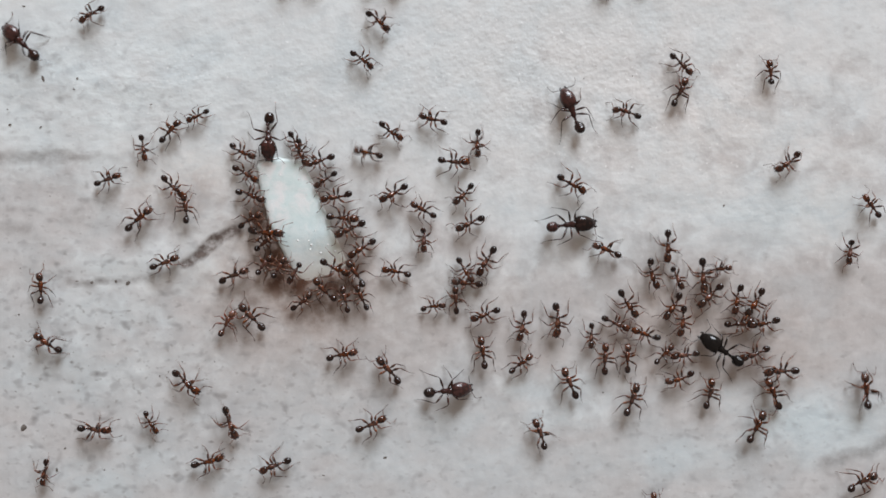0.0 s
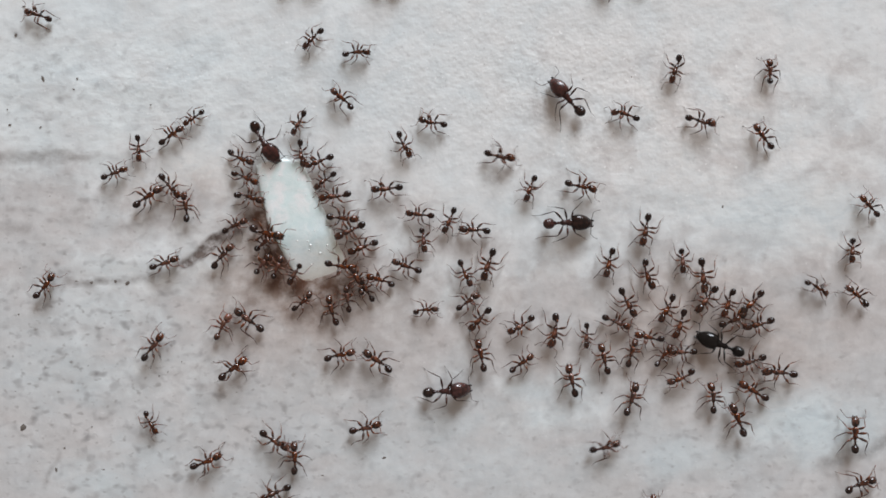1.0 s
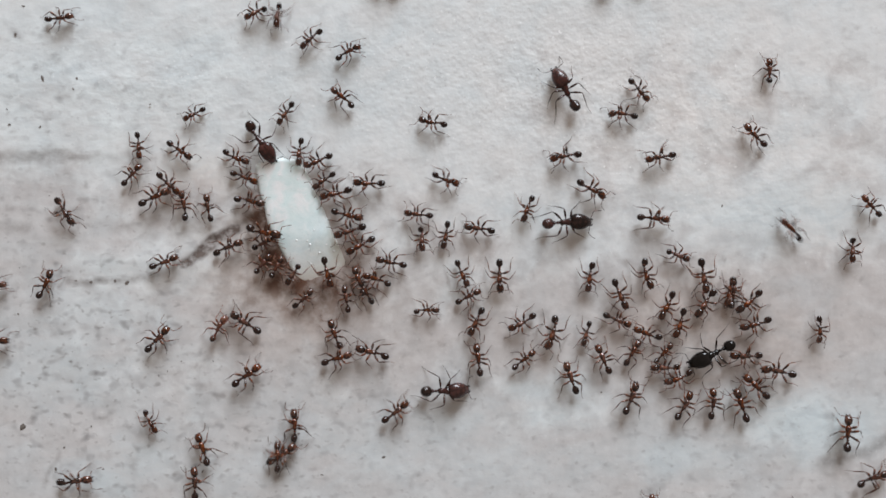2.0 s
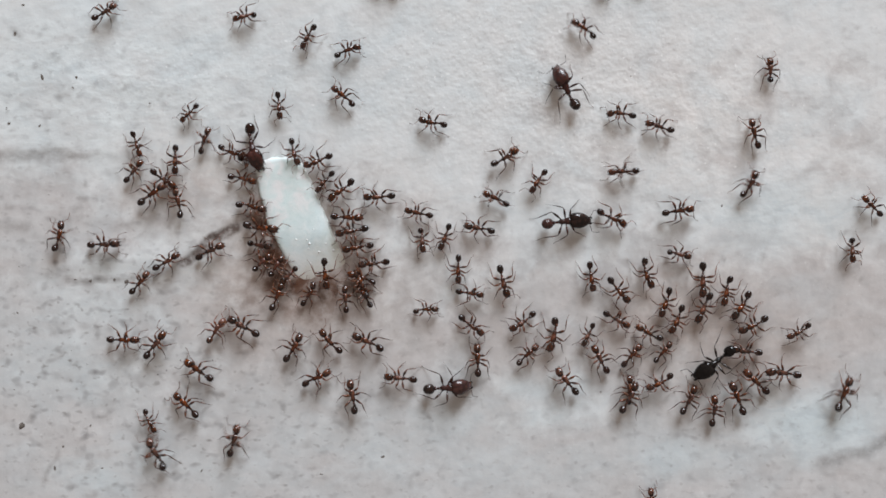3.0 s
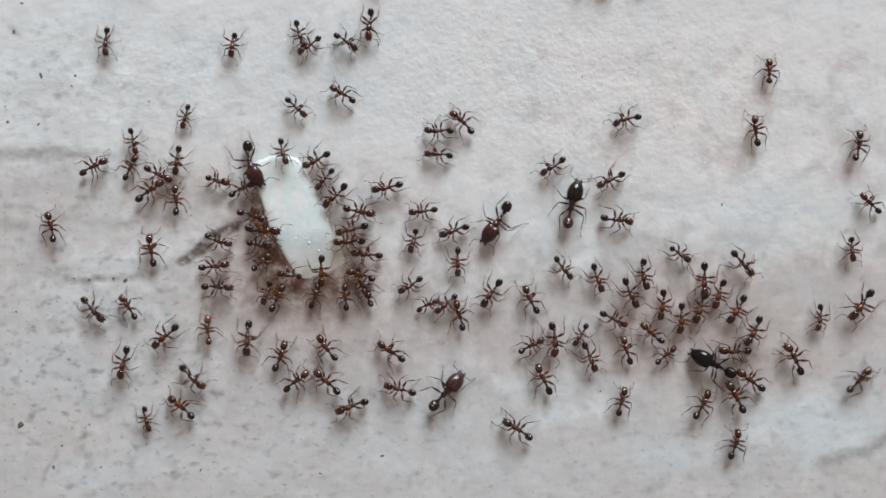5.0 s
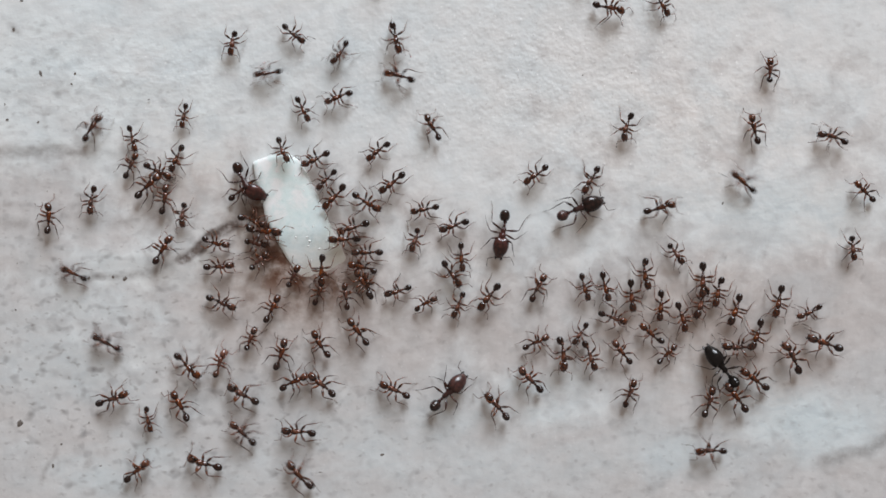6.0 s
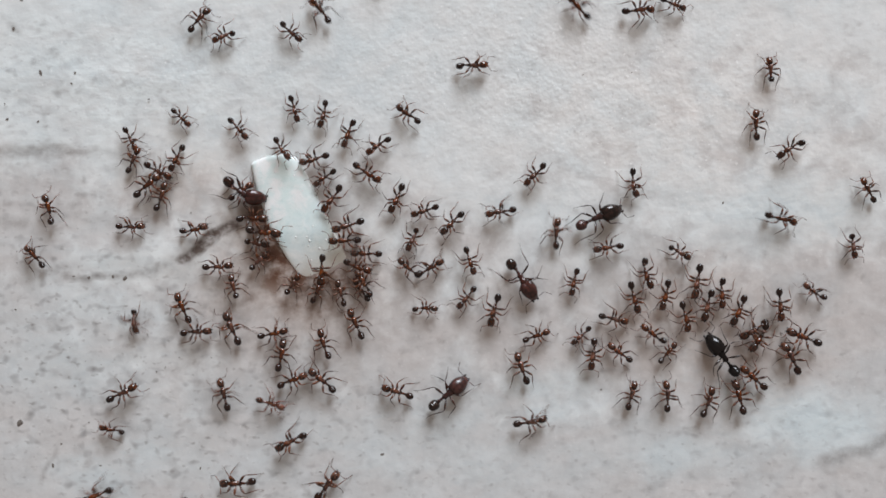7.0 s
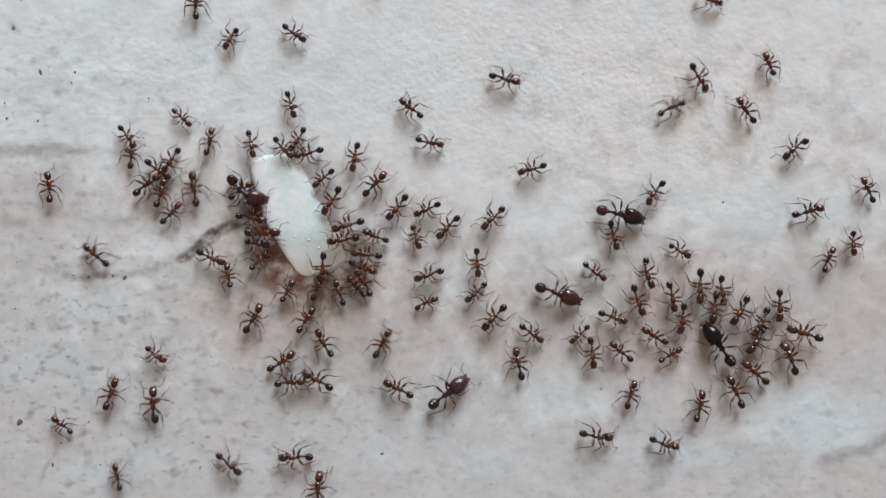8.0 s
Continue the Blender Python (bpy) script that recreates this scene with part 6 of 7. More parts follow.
    crawl(ants[78], [(0.00, at(3.44, -5.27, -156)), (0.50, at(3.19, -5.31, -141)), (1.00, at(3.06, -5.63, -130)), (1.50, at(2.97, -5.73, -139)), (2.25, at(2.70, -5.99, -86)), (3.00, at(2.43, -6.25, -34)), (3.50, at(2.30, -6.34, -38)), (4.00, at(2.24, -6.30, -45)), (4.50, at(1.96, -6.53, -71)), (4.70, at(1.81, -6.51, -70)), (4.79, at(1.72, -6.22, -11)), (4.88, at(1.62, -5.93, 48)), (4.97, at(1.53, -5.64, 108)), (5.53, at(0.54, -2.54, 108)), (5.62, at(0.45, -2.24, 52)), (5.71, at(0.36, -1.95, -4)), (5.80, at(0.26, -1.66, -60)), (6.00, at(0.79, -2.14, -50)), (6.50, at(0.27, -2.41, -48)), (6.75, at(-0.39, -2.06, -8)), (7.00, at(-1.04, -1.70, 33)), (7.25, at(-0.79, -1.27, 86)), (7.50, at(-0.53, -0.84, 140)), (8.00, at(-1.11, -2.32, 202))])
    crawl(ants[79], [(0.00, at(6.57, -6.24, -101)), (0.50, at(6.54, -6.21, -142)), (1.00, at(6.57, -6.16, -148)), (1.50, at(6.63, -6.00, -152)), (3.00, at(6.80, -5.95, -145)), (3.50, at(6.83, -5.88, -140)), (4.00, at(6.97, -5.78, -136)), (4.50, at(7.17, -4.16, -186)), (4.70, at(7.30, -4.37, -218)), (5.25, at(7.49, -3.95, -260)), (5.80, at(7.69, -3.53, -302)), (6.00, at(7.97, -3.28, -298)), (6.50, at(9.25, -1.33, -313)), (7.00, at(9.51, 1.20, -274)), (7.20, at(10.15, 4.02, -276)), (7.50, at(12.28, 7.48, -284)), (8.00, at(19.10, 11.73, -334))])
    crawl(ants[80], [(0.00, at(9.50, -5.75, -90)), (0.50, at(9.54, -5.83, -90)), (1.00, at(9.37, -6.59, -100)), (1.50, at(9.24, -6.75, -106)), (3.00, at(9.38, -7.02, -101)), (3.50, at(9.50, -7.19, -94)), (4.00, at(9.53, -7.56, -85)), (4.50, at(9.44, -7.44, -86)), (6.00, at(10.15, -8.80, -83)), (6.50, at(12.33, -19.31, -80)), (7.00, at(13.06, -23.44, -80)), (8.00, at(13.06, -23.44, -80))])
    crawl(ants[81], [(0.00, at(3.23, -8.49, 98)), (0.50, at(3.19, -8.50, 102)), (1.00, at(3.17, -8.70, 102)), (1.50, at(3.00, -9.04, 101)), (3.00, at(2.98, -9.19, 92)), (3.50, at(2.66, -9.76, 127)), (4.00, at(1.27, -8.42, 135)), (4.50, at(-0.91, -8.40, 132)), (4.70, at(-2.45, -8.56, 150)), (5.80, at(-6.48, -7.82, 125)), (6.00, at(-6.99, -7.02, 127)), (6.50, at(-7.64, -6.65, 130)), (7.00, at(-7.19, -6.41, 115)), (7.50, at(-7.71, -5.74, 122)), (8.00, at(-4.99, -8.09, 61))])
    crawl(ants[82], [(0.00, at(6.40, -9.41, 37)), (0.50, at(6.48, -9.50, 37)), (1.00, at(6.56, -9.34, 35)), (1.50, at(6.63, -9.23, 36)), (3.00, at(7.14, -8.70, 43)), (3.50, at(7.25, -8.46, 39)), (4.00, at(7.32, -8.25, 33)), (4.50, at(7.37, -8.08, 29)), (6.00, at(7.84, -7.85, 25)), (6.50, at(7.92, -7.54, 10)), (7.00, at(7.86, -7.34, 20)), (7.50, at(7.64, -7.26, -16)), (8.00, at(7.48, -7.17, -36))])
    crawl(ants[83], [(0.00, at(10.54, -11.07, 113)), (0.50, at(10.70, -10.94, 112)), (1.00, at(10.79, -10.82, 103)), (1.50, at(10.79, -10.64, 103)), (3.00, at(10.49, -10.96, 129)), (3.50, at(9.89, -11.19, 112)), (4.00, at(9.14, -10.88, 86)), (4.50, at(8.86, -10.79, 97)), (6.00, at(7.45, -11.00, 133)), (6.50, at(6.86, -10.26, 109)), (7.00, at(6.69, -10.08, 109)), (7.50, at(6.37, -9.88, 108)), (8.00, at(6.42, -9.73, 101))])
    crawl(ants[84], [(0.00, at(12.34, -7.07, -96)), (0.50, at(12.12, -7.08, -97)), (1.00, at(12.04, -7.01, -95)), (1.50, at(12.02, -6.85, -102)), (3.00, at(12.28, -7.01, -120)), (3.50, at(12.29, -6.80, -122)), (4.00, at(12.16, -6.72, -118)), (4.50, at(11.83, -7.10, -124)), (6.00, at(11.59, -7.12, -128)), (6.50, at(11.60, -7.21, -136)), (7.00, at(11.65, -7.31, -141)), (7.50, at(11.61, -7.31, -135)), (8.00, at(11.53, -7.25, -141))])
    crawl(ants[85], [(0.00, at(14.38, -6.03, -24)), (0.50, at(14.47, -5.97, -20)), (1.00, at(14.53, -5.87, -22)), (1.50, at(14.65, -5.75, -21)), (3.00, at(14.65, -5.73, -29)), (3.50, at(14.44, -5.82, -32)), (4.00, at(14.40, -5.85, -24)), (4.50, at(14.46, -5.79, -26)), (6.00, at(14.29, -5.76, -19)), (6.50, at(14.31, -5.84, -13)), (7.00, at(14.33, -5.89, -13)), (7.50, at(14.29, -5.92, -17)), (8.00, at(14.28, -5.81, -19))])
    crawl(ants[86], [(0.00, at(13.46, -9.04, 86)), (0.50, at(13.50, -9.02, 94)), (1.00, at(13.51, -9.01, 102)), (1.50, at(13.50, -9.07, 110)), (3.00, at(13.29, -9.12, 116)), (3.50, at(12.92, -9.23, 126)), (4.00, at(12.77, -9.13, 122)), (4.17, at(12.69, -9.08, 178)), (4.33, at(12.60, -9.03, 234)), (4.50, at(12.52, -8.98, 290)), (6.00, at(12.39, -8.95, 289)), (6.50, at(12.52, -8.91, 280)), (7.00, at(12.63, -8.86, 260)), (7.50, at(12.65, -8.87, 272)), (8.00, at(12.57, -8.79, 274))])
    crawl(ants[87], [(0.00, at(15.35, -8.99, 92)), (0.50, at(15.56, -8.45, 90)), (1.00, at(15.80, -8.48, 76)), (1.50, at(15.91, -8.43, 69)), (3.00, at(15.88, -8.76, 52)), (3.50, at(16.03, -8.41, 65)), (4.00, at(15.91, -8.38, 71)), (4.50, at(15.71, -8.37, 92)), (6.00, at(15.08, -8.70, 131)), (6.50, at(14.94, -8.74, 143)), (7.00, at(14.89, -8.77, 146)), (7.50, at(14.92, -8.79, 146)), (8.00, at(15.00, -8.72, 142))])
    crawl(ants[88], [(0.00, at(15.38, -4.38, -57)), (0.50, at(15.77, -4.31, -50)), (1.00, at(15.44, -4.22, -62)), (1.50, at(15.02, -3.89, -72)), (3.00, at(14.78, -3.27, -50)), (3.50, at(15.25, -3.24, -62)), (4.00, at(15.74, -3.16, -54)), (4.50, at(15.78, -3.32, -56)), (6.00, at(15.83, -3.90, -85)), (6.50, at(15.92, -3.90, -75)), (7.00, at(16.02, -4.10, -75)), (7.50, at(16.16, -4.27, -69)), (8.00, at(16.34, -4.37, -71))])
    crawl(ants[89], [(0.00, at(16.91, -6.98, 157)), (0.50, at(17.17, -6.72, 161)), (1.00, at(17.31, -7.18, 165)), (1.50, at(17.15, -7.01, 160)), (3.00, at(17.36, -6.89, 148)), (3.50, at(17.32, -7.00, 142)), (4.00, at(17.46, -7.02, 144)), (4.50, at(17.65, -6.98, 135)), (6.00, at(17.53, -7.15, 137)), (6.50, at(17.64, -7.19, 140)), (7.00, at(17.66, -7.20, 140)), (7.50, at(17.68, -7.28, 140)), (8.00, at(17.78, -7.42, 145))])
    crawl(ants[90], [(0.00, at(17.39, -1.89, -76)), (0.50, at(17.20, -1.91, -71)), (1.00, at(17.09, -1.89, -74)), (1.50, at(17.02, -1.90, -77)), (3.00, at(17.10, -1.86, -75)), (3.50, at(17.03, -1.87, -77)), (4.00, at(16.99, -1.86, -77)), (4.50, at(16.85, -1.93, -81)), (6.00, at(16.94, -2.10, -84)), (6.50, at(17.03, -2.02, -76)), (7.00, at(17.01, -2.11, -77)), (7.50, at(17.02, -2.17, -77)), (8.00, at(17.09, -2.13, -77))])
    crawl(ants[91], [(0.00, at(19.52, -2.13, -67)), (0.50, at(19.80, -0.77, -94)), (1.00, at(20.07, -0.62, -88)), (1.50, at(19.65, -0.41, -45)), (3.00, at(19.78, -0.21, -15)), (3.50, at(19.94, -0.24, -16)), (4.00, at(20.02, -0.33, -4)), (4.50, at(20.03, -0.25, -18)), (6.00, at(19.50, -0.31, -56)), (6.50, at(19.67, -0.24, -41)), (7.00, at(19.76, -0.27, -32)), (7.50, at(19.78, -0.28, -32)), (8.00, at(19.77, -0.18, -32))])
    crawl(ants[92], [(0.00, at(19.21, -4.62, -124)), (0.50, at(18.81, -4.64, -120)), (1.00, at(18.82, -4.73, -120)), (1.50, at(18.90, -4.69, -120)), (3.00, at(18.78, -4.29, -110)), (3.50, at(18.78, -4.55, -103)), (4.00, at(18.78, -4.58, -96)), (4.50, at(18.67, -4.52, -99)), (6.00, at(18.30, -4.75, -95)), (6.50, at(18.31, -4.77, -96)), (7.00, at(18.69, -3.90, -105)), (7.50, at(18.97, -3.95, -85)), (8.00, at(19.23, -4.08, -80))])
    crawl(ants[93], [(0.00, at(19.99, -5.85, -94)), (0.50, at(19.98, -5.95, -104)), (1.00, at(19.90, -6.03, -106)), (1.50, at(20.02, -6.13, -102)), (3.00, at(19.74, -5.72, -110)), (3.50, at(19.85, -5.87, -104)), (4.00, at(20.02, -5.89, -104)), (4.50, at(20.08, -5.73, -101)), (6.00, at(20.07, -5.67, -70)), (6.50, at(20.23, -5.66, -74)), (7.00, at(20.35, -5.69, -74)), (7.50, at(20.29, -5.74, -67)), (8.00, at(20.11, -5.89, -94))])
    crawl(ants[94], [(0.00, at(21.67, -2.01, -90)), (0.50, at(21.72, -1.94, -90)), (1.00, at(21.76, -1.94, -87)), (1.50, at(21.86, -1.93, -82)), (3.00, at(21.83, -2.36, -93)), (3.50, at(21.80, -2.39, -96)), (4.00, at(21.90, -2.45, -89)), (4.50, at(21.95, -2.46, -94)), (6.00, at(21.76, -2.56, -93)), (6.50, at(21.51, -2.70, -98)), (7.00, at(21.29, -2.74, -103)), (7.50, at(21.30, -2.80, -102)), (8.00, at(21.52, -3.18, -94))])
    crawl(ants[95], [(0.00, at(23.00, -1.49, 9)), (0.50, at(27.38, 0.53, -21)), (1.00, at(31.39, -2.93, -33)), (1.50, at(32.71, -6.08, -76)), (1.70, at(32.41, -6.37, -80)), (2.80, at(30.12, -6.71, -150)), (3.00, at(30.01, -6.74, -152)), (3.50, at(31.06, -5.95, -139)), (4.00, at(31.42, -5.67, -100)), (4.50, at(31.77, -5.76, -84)), (4.70, at(31.63, -5.60, -88)), (5.80, at(32.03, -5.68, -145)), (6.00, at(30.79, -5.28, -157)), (6.50, at(30.68, -5.03, -180)), (7.00, at(31.13, -3.64, -216)), (7.50, at(32.40, -1.14, -294)), (8.00, at(32.23, -0.93, -295))])
    crawl(ants[96], [(0.00, at(22.29, -3.69, -134)), (0.50, at(22.18, -3.73, -137)), (1.00, at(22.09, -3.94, -126)), (1.50, at(22.05, -4.09, -124)), (3.00, at(21.94, -4.71, -113)), (3.50, at(21.88, -4.70, -109)), (4.00, at(21.80, -4.78, -108)), (4.50, at(21.64, -4.90, -107)), (6.00, at(21.66, -4.50, -108)), (6.50, at(21.97, -4.74, -114)), (7.00, at(22.18, -4.74, -102)), (7.50, at(22.50, -4.96, -99)), (8.00, at(22.73, -4.94, -95))])
    crawl(ants[97], [(0.00, at(24.56, -4.00, -99)), (0.50, at(24.09, -4.02, -99)), (1.00, at(23.90, -4.25, -106)), (1.50, at(24.08, -3.48, -99)), (3.00, at(23.86, -3.29, -99)), (3.50, at(23.64, -3.23, -98)), (4.00, at(23.59, -3.35, -98)), (4.50, at(23.40, -3.67, -104)), (6.00, at(23.07, -3.57, -99)), (6.50, at(23.26, -3.65, -90)), (7.00, at(23.37, -3.71, -86)), (7.50, at(23.45, -3.61, -83)), (8.00, at(23.38, -3.54, -80))])
    crawl(ants[98], [(0.00, at(26.08, -4.29, -124)), (0.50, at(26.05, -4.23, -133)), (1.00, at(25.92, -4.24, -138)), (1.50, at(25.93, -4.13, -145)), (3.00, at(25.15, -4.55, -124)), (3.50, at(25.05, -4.66, -118)), (4.00, at(24.89, -4.82, -131)), (4.50, at(24.86, -4.89, -130)), (6.00, at(24.55, -5.06, -111)), (6.50, at(24.73, -5.10, -116)), (7.00, at(24.83, -5.16, -116)), (7.50, at(24.91, -5.21, -125)), (8.00, at(24.96, -5.22, -122))])
    crawl(ants[99], [(0.00, at(26.81, -6.04, -172)), (0.50, at(26.59, -6.07, -170)), (1.00, at(26.49, -6.06, -168)), (1.50, at(26.41, -6.08, -168)), (3.00, at(26.15, -6.19, -155)), (3.50, at(26.24, -6.31, -150)), (4.00, at(26.22, -6.47, -143)), (4.50, at(26.11, -6.60, -130)), (6.00, at(26.34, -7.16, -112)), (6.50, at(26.21, -7.34, -124)), (7.00, at(26.56, -7.43, -123)), (7.50, at(26.21, -7.60, -121)), (8.00, at(26.37, -7.63, -124))])
    crawl(ants[100], [(0.00, at(24.73, -6.09, 9)), (0.50, at(24.45, -5.89, 25)), (1.00, at(24.35, -5.72, 27)), (1.50, at(24.29, -5.70, 35)), (1.70, at(24.30, -5.61, 45)), (1.97, at(24.38, -3.85, 87)), (2.52, at(24.66, 2.42, 87)), (2.80, at(24.75, 4.18, 88)), (3.00, at(25.82, 5.58, 60)), (3.50, at(31.24, 6.77, 30)), (4.00, at(33.15, 8.06, 39)), (4.50, at(35.64, 8.60, 42)), (4.70, at(35.39, 8.61, 55)), (5.25, at(34.59, 9.00, 108)), (5.80, at(33.78, 9.40, 160)), (6.00, at(32.66, 9.39, 164)), (6.50, at(29.10, 8.94, 180)), (7.00, at(29.05, 8.42, 212)), (7.50, at(29.27, 8.34, 217)), (8.00, at(29.41, 8.37, 220))])
    crawl(ants[101], [(0.00, at(23.38, -8.36, 145)), (0.50, at(23.57, -7.98, 157)), (1.00, at(23.38, -7.81, 158)), (1.50, at(22.77, -7.97, 191)), (2.80, at(22.73, -9.24, 215)), (3.00, at(22.96, -9.23, 218)), (3.50, at(22.69, -8.89, 187)), (4.00, at(22.55, -9.15, 172)), (4.50, at(22.44, -9.36, 171)), (4.70, at(22.55, -9.50, 165)), (5.80, at(23.58, -9.68, 130)), (6.00, at(23.49, -9.97, 128)), (6.50, at(23.46, -9.84, 123)), (7.00, at(23.52, -9.07, 127)), (7.50, at(23.22, -9.25, 126)), (8.00, at(23.22, -8.23, 125))])
    crawl(ants[102], [(0.00, at(26.05, -8.60, -159)), (0.50, at(25.94, -8.83, -160)), (1.00, at(25.82, -9.17, -164)), (1.50, at(25.49, -9.04, -171)), (3.00, at(25.54, -8.38, -187)), (3.50, at(25.40, -8.37, -180)), (4.00, at(24.57, -8.40, -184)), (4.50, at(24.56, -8.48, -180)), (6.00, at(24.83, -8.21, -180)), (6.50, at(25.21, -7.77, -178)), (7.50, at(26.68, -6.17, -118)), (8.00, at(26.68, -6.17, -118))])
    crawl(ants[103], [(0.00, at(28.28, -10.02, -179)), (0.50, at(28.28, -10.04, -186)), (1.00, at(28.28, -10.08, -188)), (1.50, at(28.12, -10.03, -193)), (3.00, at(28.68, -10.18, -188)), (3.50, at(28.84, -10.55, -182)), (3.75, at(29.24, -10.35, -220)), (4.00, at(29.63, -10.14, -257)), (4.50, at(29.65, -9.11, -243)), (6.00, at(29.34, -9.09, -244)), (6.50, at(29.36, -9.14, -245)), (7.00, at(29.23, -9.17, -243)), (7.50, at(29.10, -9.23, -244)), (8.00, at(29.11, -9.21, -248))])
    crawl(ants[104], [(0.00, at(27.59, -11.98, 111)), (0.50, at(26.44, -11.48, 139)), (1.00, at(26.09, -11.69, 147)), (1.50, at(26.32, -11.60, 137)), (3.00, at(26.39, -10.98, 134)), (3.50, at(26.00, -10.91, 137)), (4.00, at(26.03, -10.82, 140)), (4.50, at(25.83, -10.92, 141)), (6.00, at(26.19, -10.93, 142)), (6.50, at(26.12, -10.96, 137)), (7.00, at(26.08, -10.84, 137)), (7.50, at(25.97, -10.79, 140)), (8.00, at(26.23, -10.44, 137))])
    crawl(ants[105], [(0.00, at(18.43, -8.64, 47)), (0.50, at(18.40, -8.70, 58)), (1.00, at(18.48, -8.71, 54)), (1.50, at(18.54, -8.64, 49)), (3.00, at(18.52, -8.49, 51)), (3.50, at(18.66, -8.59, 51)), (4.00, at(18.71, -8.61, 51)), (4.50, at(18.74, -8.81, 41)), (6.00, at(18.82, -8.82, 46)), (6.50, at(18.83, -8.75, 48)), (7.00, at(18.86, -8.73, 51)), (7.50, at(18.96, -8.84, 37)), (8.00, at(19.09, -8.96, 32))])
    crawl(ants[106], [(0.00, at(20.20, -8.71, -176)), (0.50, at(20.25, -8.86, -184)), (1.00, at(20.10, -8.40, -182)), (1.50, at(18.93, -9.35, -171)), (1.70, at(18.79, -9.36, -173)), (2.80, at(17.42, -11.62, -250)), (3.00, at(15.69, -11.67, -275)), (3.50, at(14.76, -12.40, -277)), (4.00, at(14.83, -12.41, -271)), (4.50, at(14.87, -12.93, -278)), (6.00, at(15.70, -12.12, -293)), (6.50, at(15.84, -12.27, -290)), (7.00, at(15.82, -12.35, -287)), (7.50, at(15.78, -12.37, -289)), (8.00, at(15.78, -12.31, -289))])
    crawl(ants[107], [(0.00, at(19.78, -10.68, -163)), (0.50, at(19.95, -10.57, -156)), (1.00, at(20.00, -10.57, -157)), (1.50, at(20.02, -10.61, -159)), (3.00, at(18.33, -11.04, -153)), (3.50, at(17.48, -13.60, -91)), (4.00, at(22.56, -20.29, -49)), (4.50, at(25.20, -23.29, -49)), (8.00, at(25.20, -23.29, -49))])
    crawl(ants[108], [(0.00, at(15.73, -12.45, 69)), (0.50, at(15.81, -12.31, 74)), (1.00, at(15.81, -12.36, 71)), (1.50, at(15.82, -12.35, 71)), (3.00, at(15.70, -12.31, 62)), (3.25, at(14.45, -12.48, 122)), (3.50, at(13.20, -12.66, 182)), (4.00, at(11.43, -14.30, 191)), (4.50, at(9.19, -15.48, 194)), (4.70, at(7.41, -15.26, 165)), (5.80, at(5.35, -13.79, 133)), (6.00, at(4.67, -13.19, 131)), (6.50, at(5.23, -13.89, 101)), (6.75, at(6.30, -14.21, 56)), (7.00, at(7.37, -14.53, 10)), (7.50, at(13.09, -15.70, -6)), (8.00, at(12.91, -15.74, -9))])
    crawl(ants[109], [(0.00, at(22.26, -11.96, 75)), (0.50, at(22.52, -12.12, 82)), (1.00, at(22.66, -12.26, 93)), (1.50, at(22.69, -12.43, 86)), (3.00, at(22.84, -13.42, 82)), (3.50, at(23.08, -13.26, 86)), (4.00, at(23.39, -14.82, 75)), (4.50, at(23.13, -16.46, 92)), (4.70, at(24.69, -16.26, 48)), (5.25, at(24.53, -16.30, 113)), (5.80, at(24.36, -16.34, 178)), (6.00, at(22.55, -16.83, 177)), (6.25, at(21.53, -16.37, 136)), (6.50, at(20.51, -15.91, 96)), (7.00, at(18.86, -12.38, 90)), (7.50, at(18.19, -13.13, 92)), (7.75, at(18.39, -14.77, 36)), (8.00, at(18.59, -16.40, -20))])
    crawl(ants[110], [(0.00, at(26.14, -14.73, 65)), (0.50, at(26.32, -13.85, 86)), (1.00, at(24.74, -14.09, 114)), (1.50, at(25.17, -13.53, 111)), (3.00, at(24.80, -12.34, 114)), (3.50, at(24.88, -12.22, 111)), (4.00, at(24.81, -12.19, 121)), (4.50, at(24.71, -12.23, 117)), (6.00, at(24.64, -12.42, 129)), (6.50, at(24.76, -12.42, 114)), (7.00, at(24.84, -12.43, 108)), (7.50, at(24.95, -12.49, 113)), (8.00, at(24.55, -12.01, 116))])
    crawl(ants[111], [(0.00, at(35.31, -11.70, 97)), (0.50, at(34.52, -15.32, 91)), (1.00, at(34.51, -15.32, 91)), (1.50, at(34.60, -15.24, 91)), (1.70, at(34.59, -15.28, 91)), (2.80, at(31.18, -14.06, 72)), (3.00, at(33.66, -11.96, 69)), (3.50, at(33.94, -7.11, 118)), (4.00, at(35.71, -3.30, 89)), (4.50, at(35.70, -3.47, 92)), (4.70, at(35.74, -3.60, 95)), (4.84, at(35.46, -4.00, 165)), (4.97, at(35.18, -4.40, 235)), (5.53, at(33.17, -7.25, 235)), (5.80, at(32.60, -8.04, 162)), (6.00, at(31.99, -7.83, 162)), (6.50, at(30.82, -7.59, 170)), (7.00, at(30.22, -7.38, 160)), (7.50, at(30.25, -7.31, 173)), (8.00, at(30.29, -7.11, 164))])
    crawl(ants[112], [(0.00, at(8.08, -15.31, 110)), (0.25, at(8.51, -15.72, 65)), (0.50, at(8.95, -16.13, 20)), (1.00, at(13.56, -16.40, 15)), (1.50, at(19.22, -14.12, 58)), (3.00, at(20.73, -12.51, 64)), (3.50, at(20.83, -13.12, 71)), (4.00, at(21.57, -12.55, 62)), (4.50, at(21.68, -13.03, 60)), (6.00, at(22.35, -12.82, 73)), (6.50, at(22.39, -12.88, 75)), (7.00, at(22.26, -12.85, 71)), (7.50, at(21.77, -13.50, 68)), (8.00, at(21.58, -13.24, 78))])
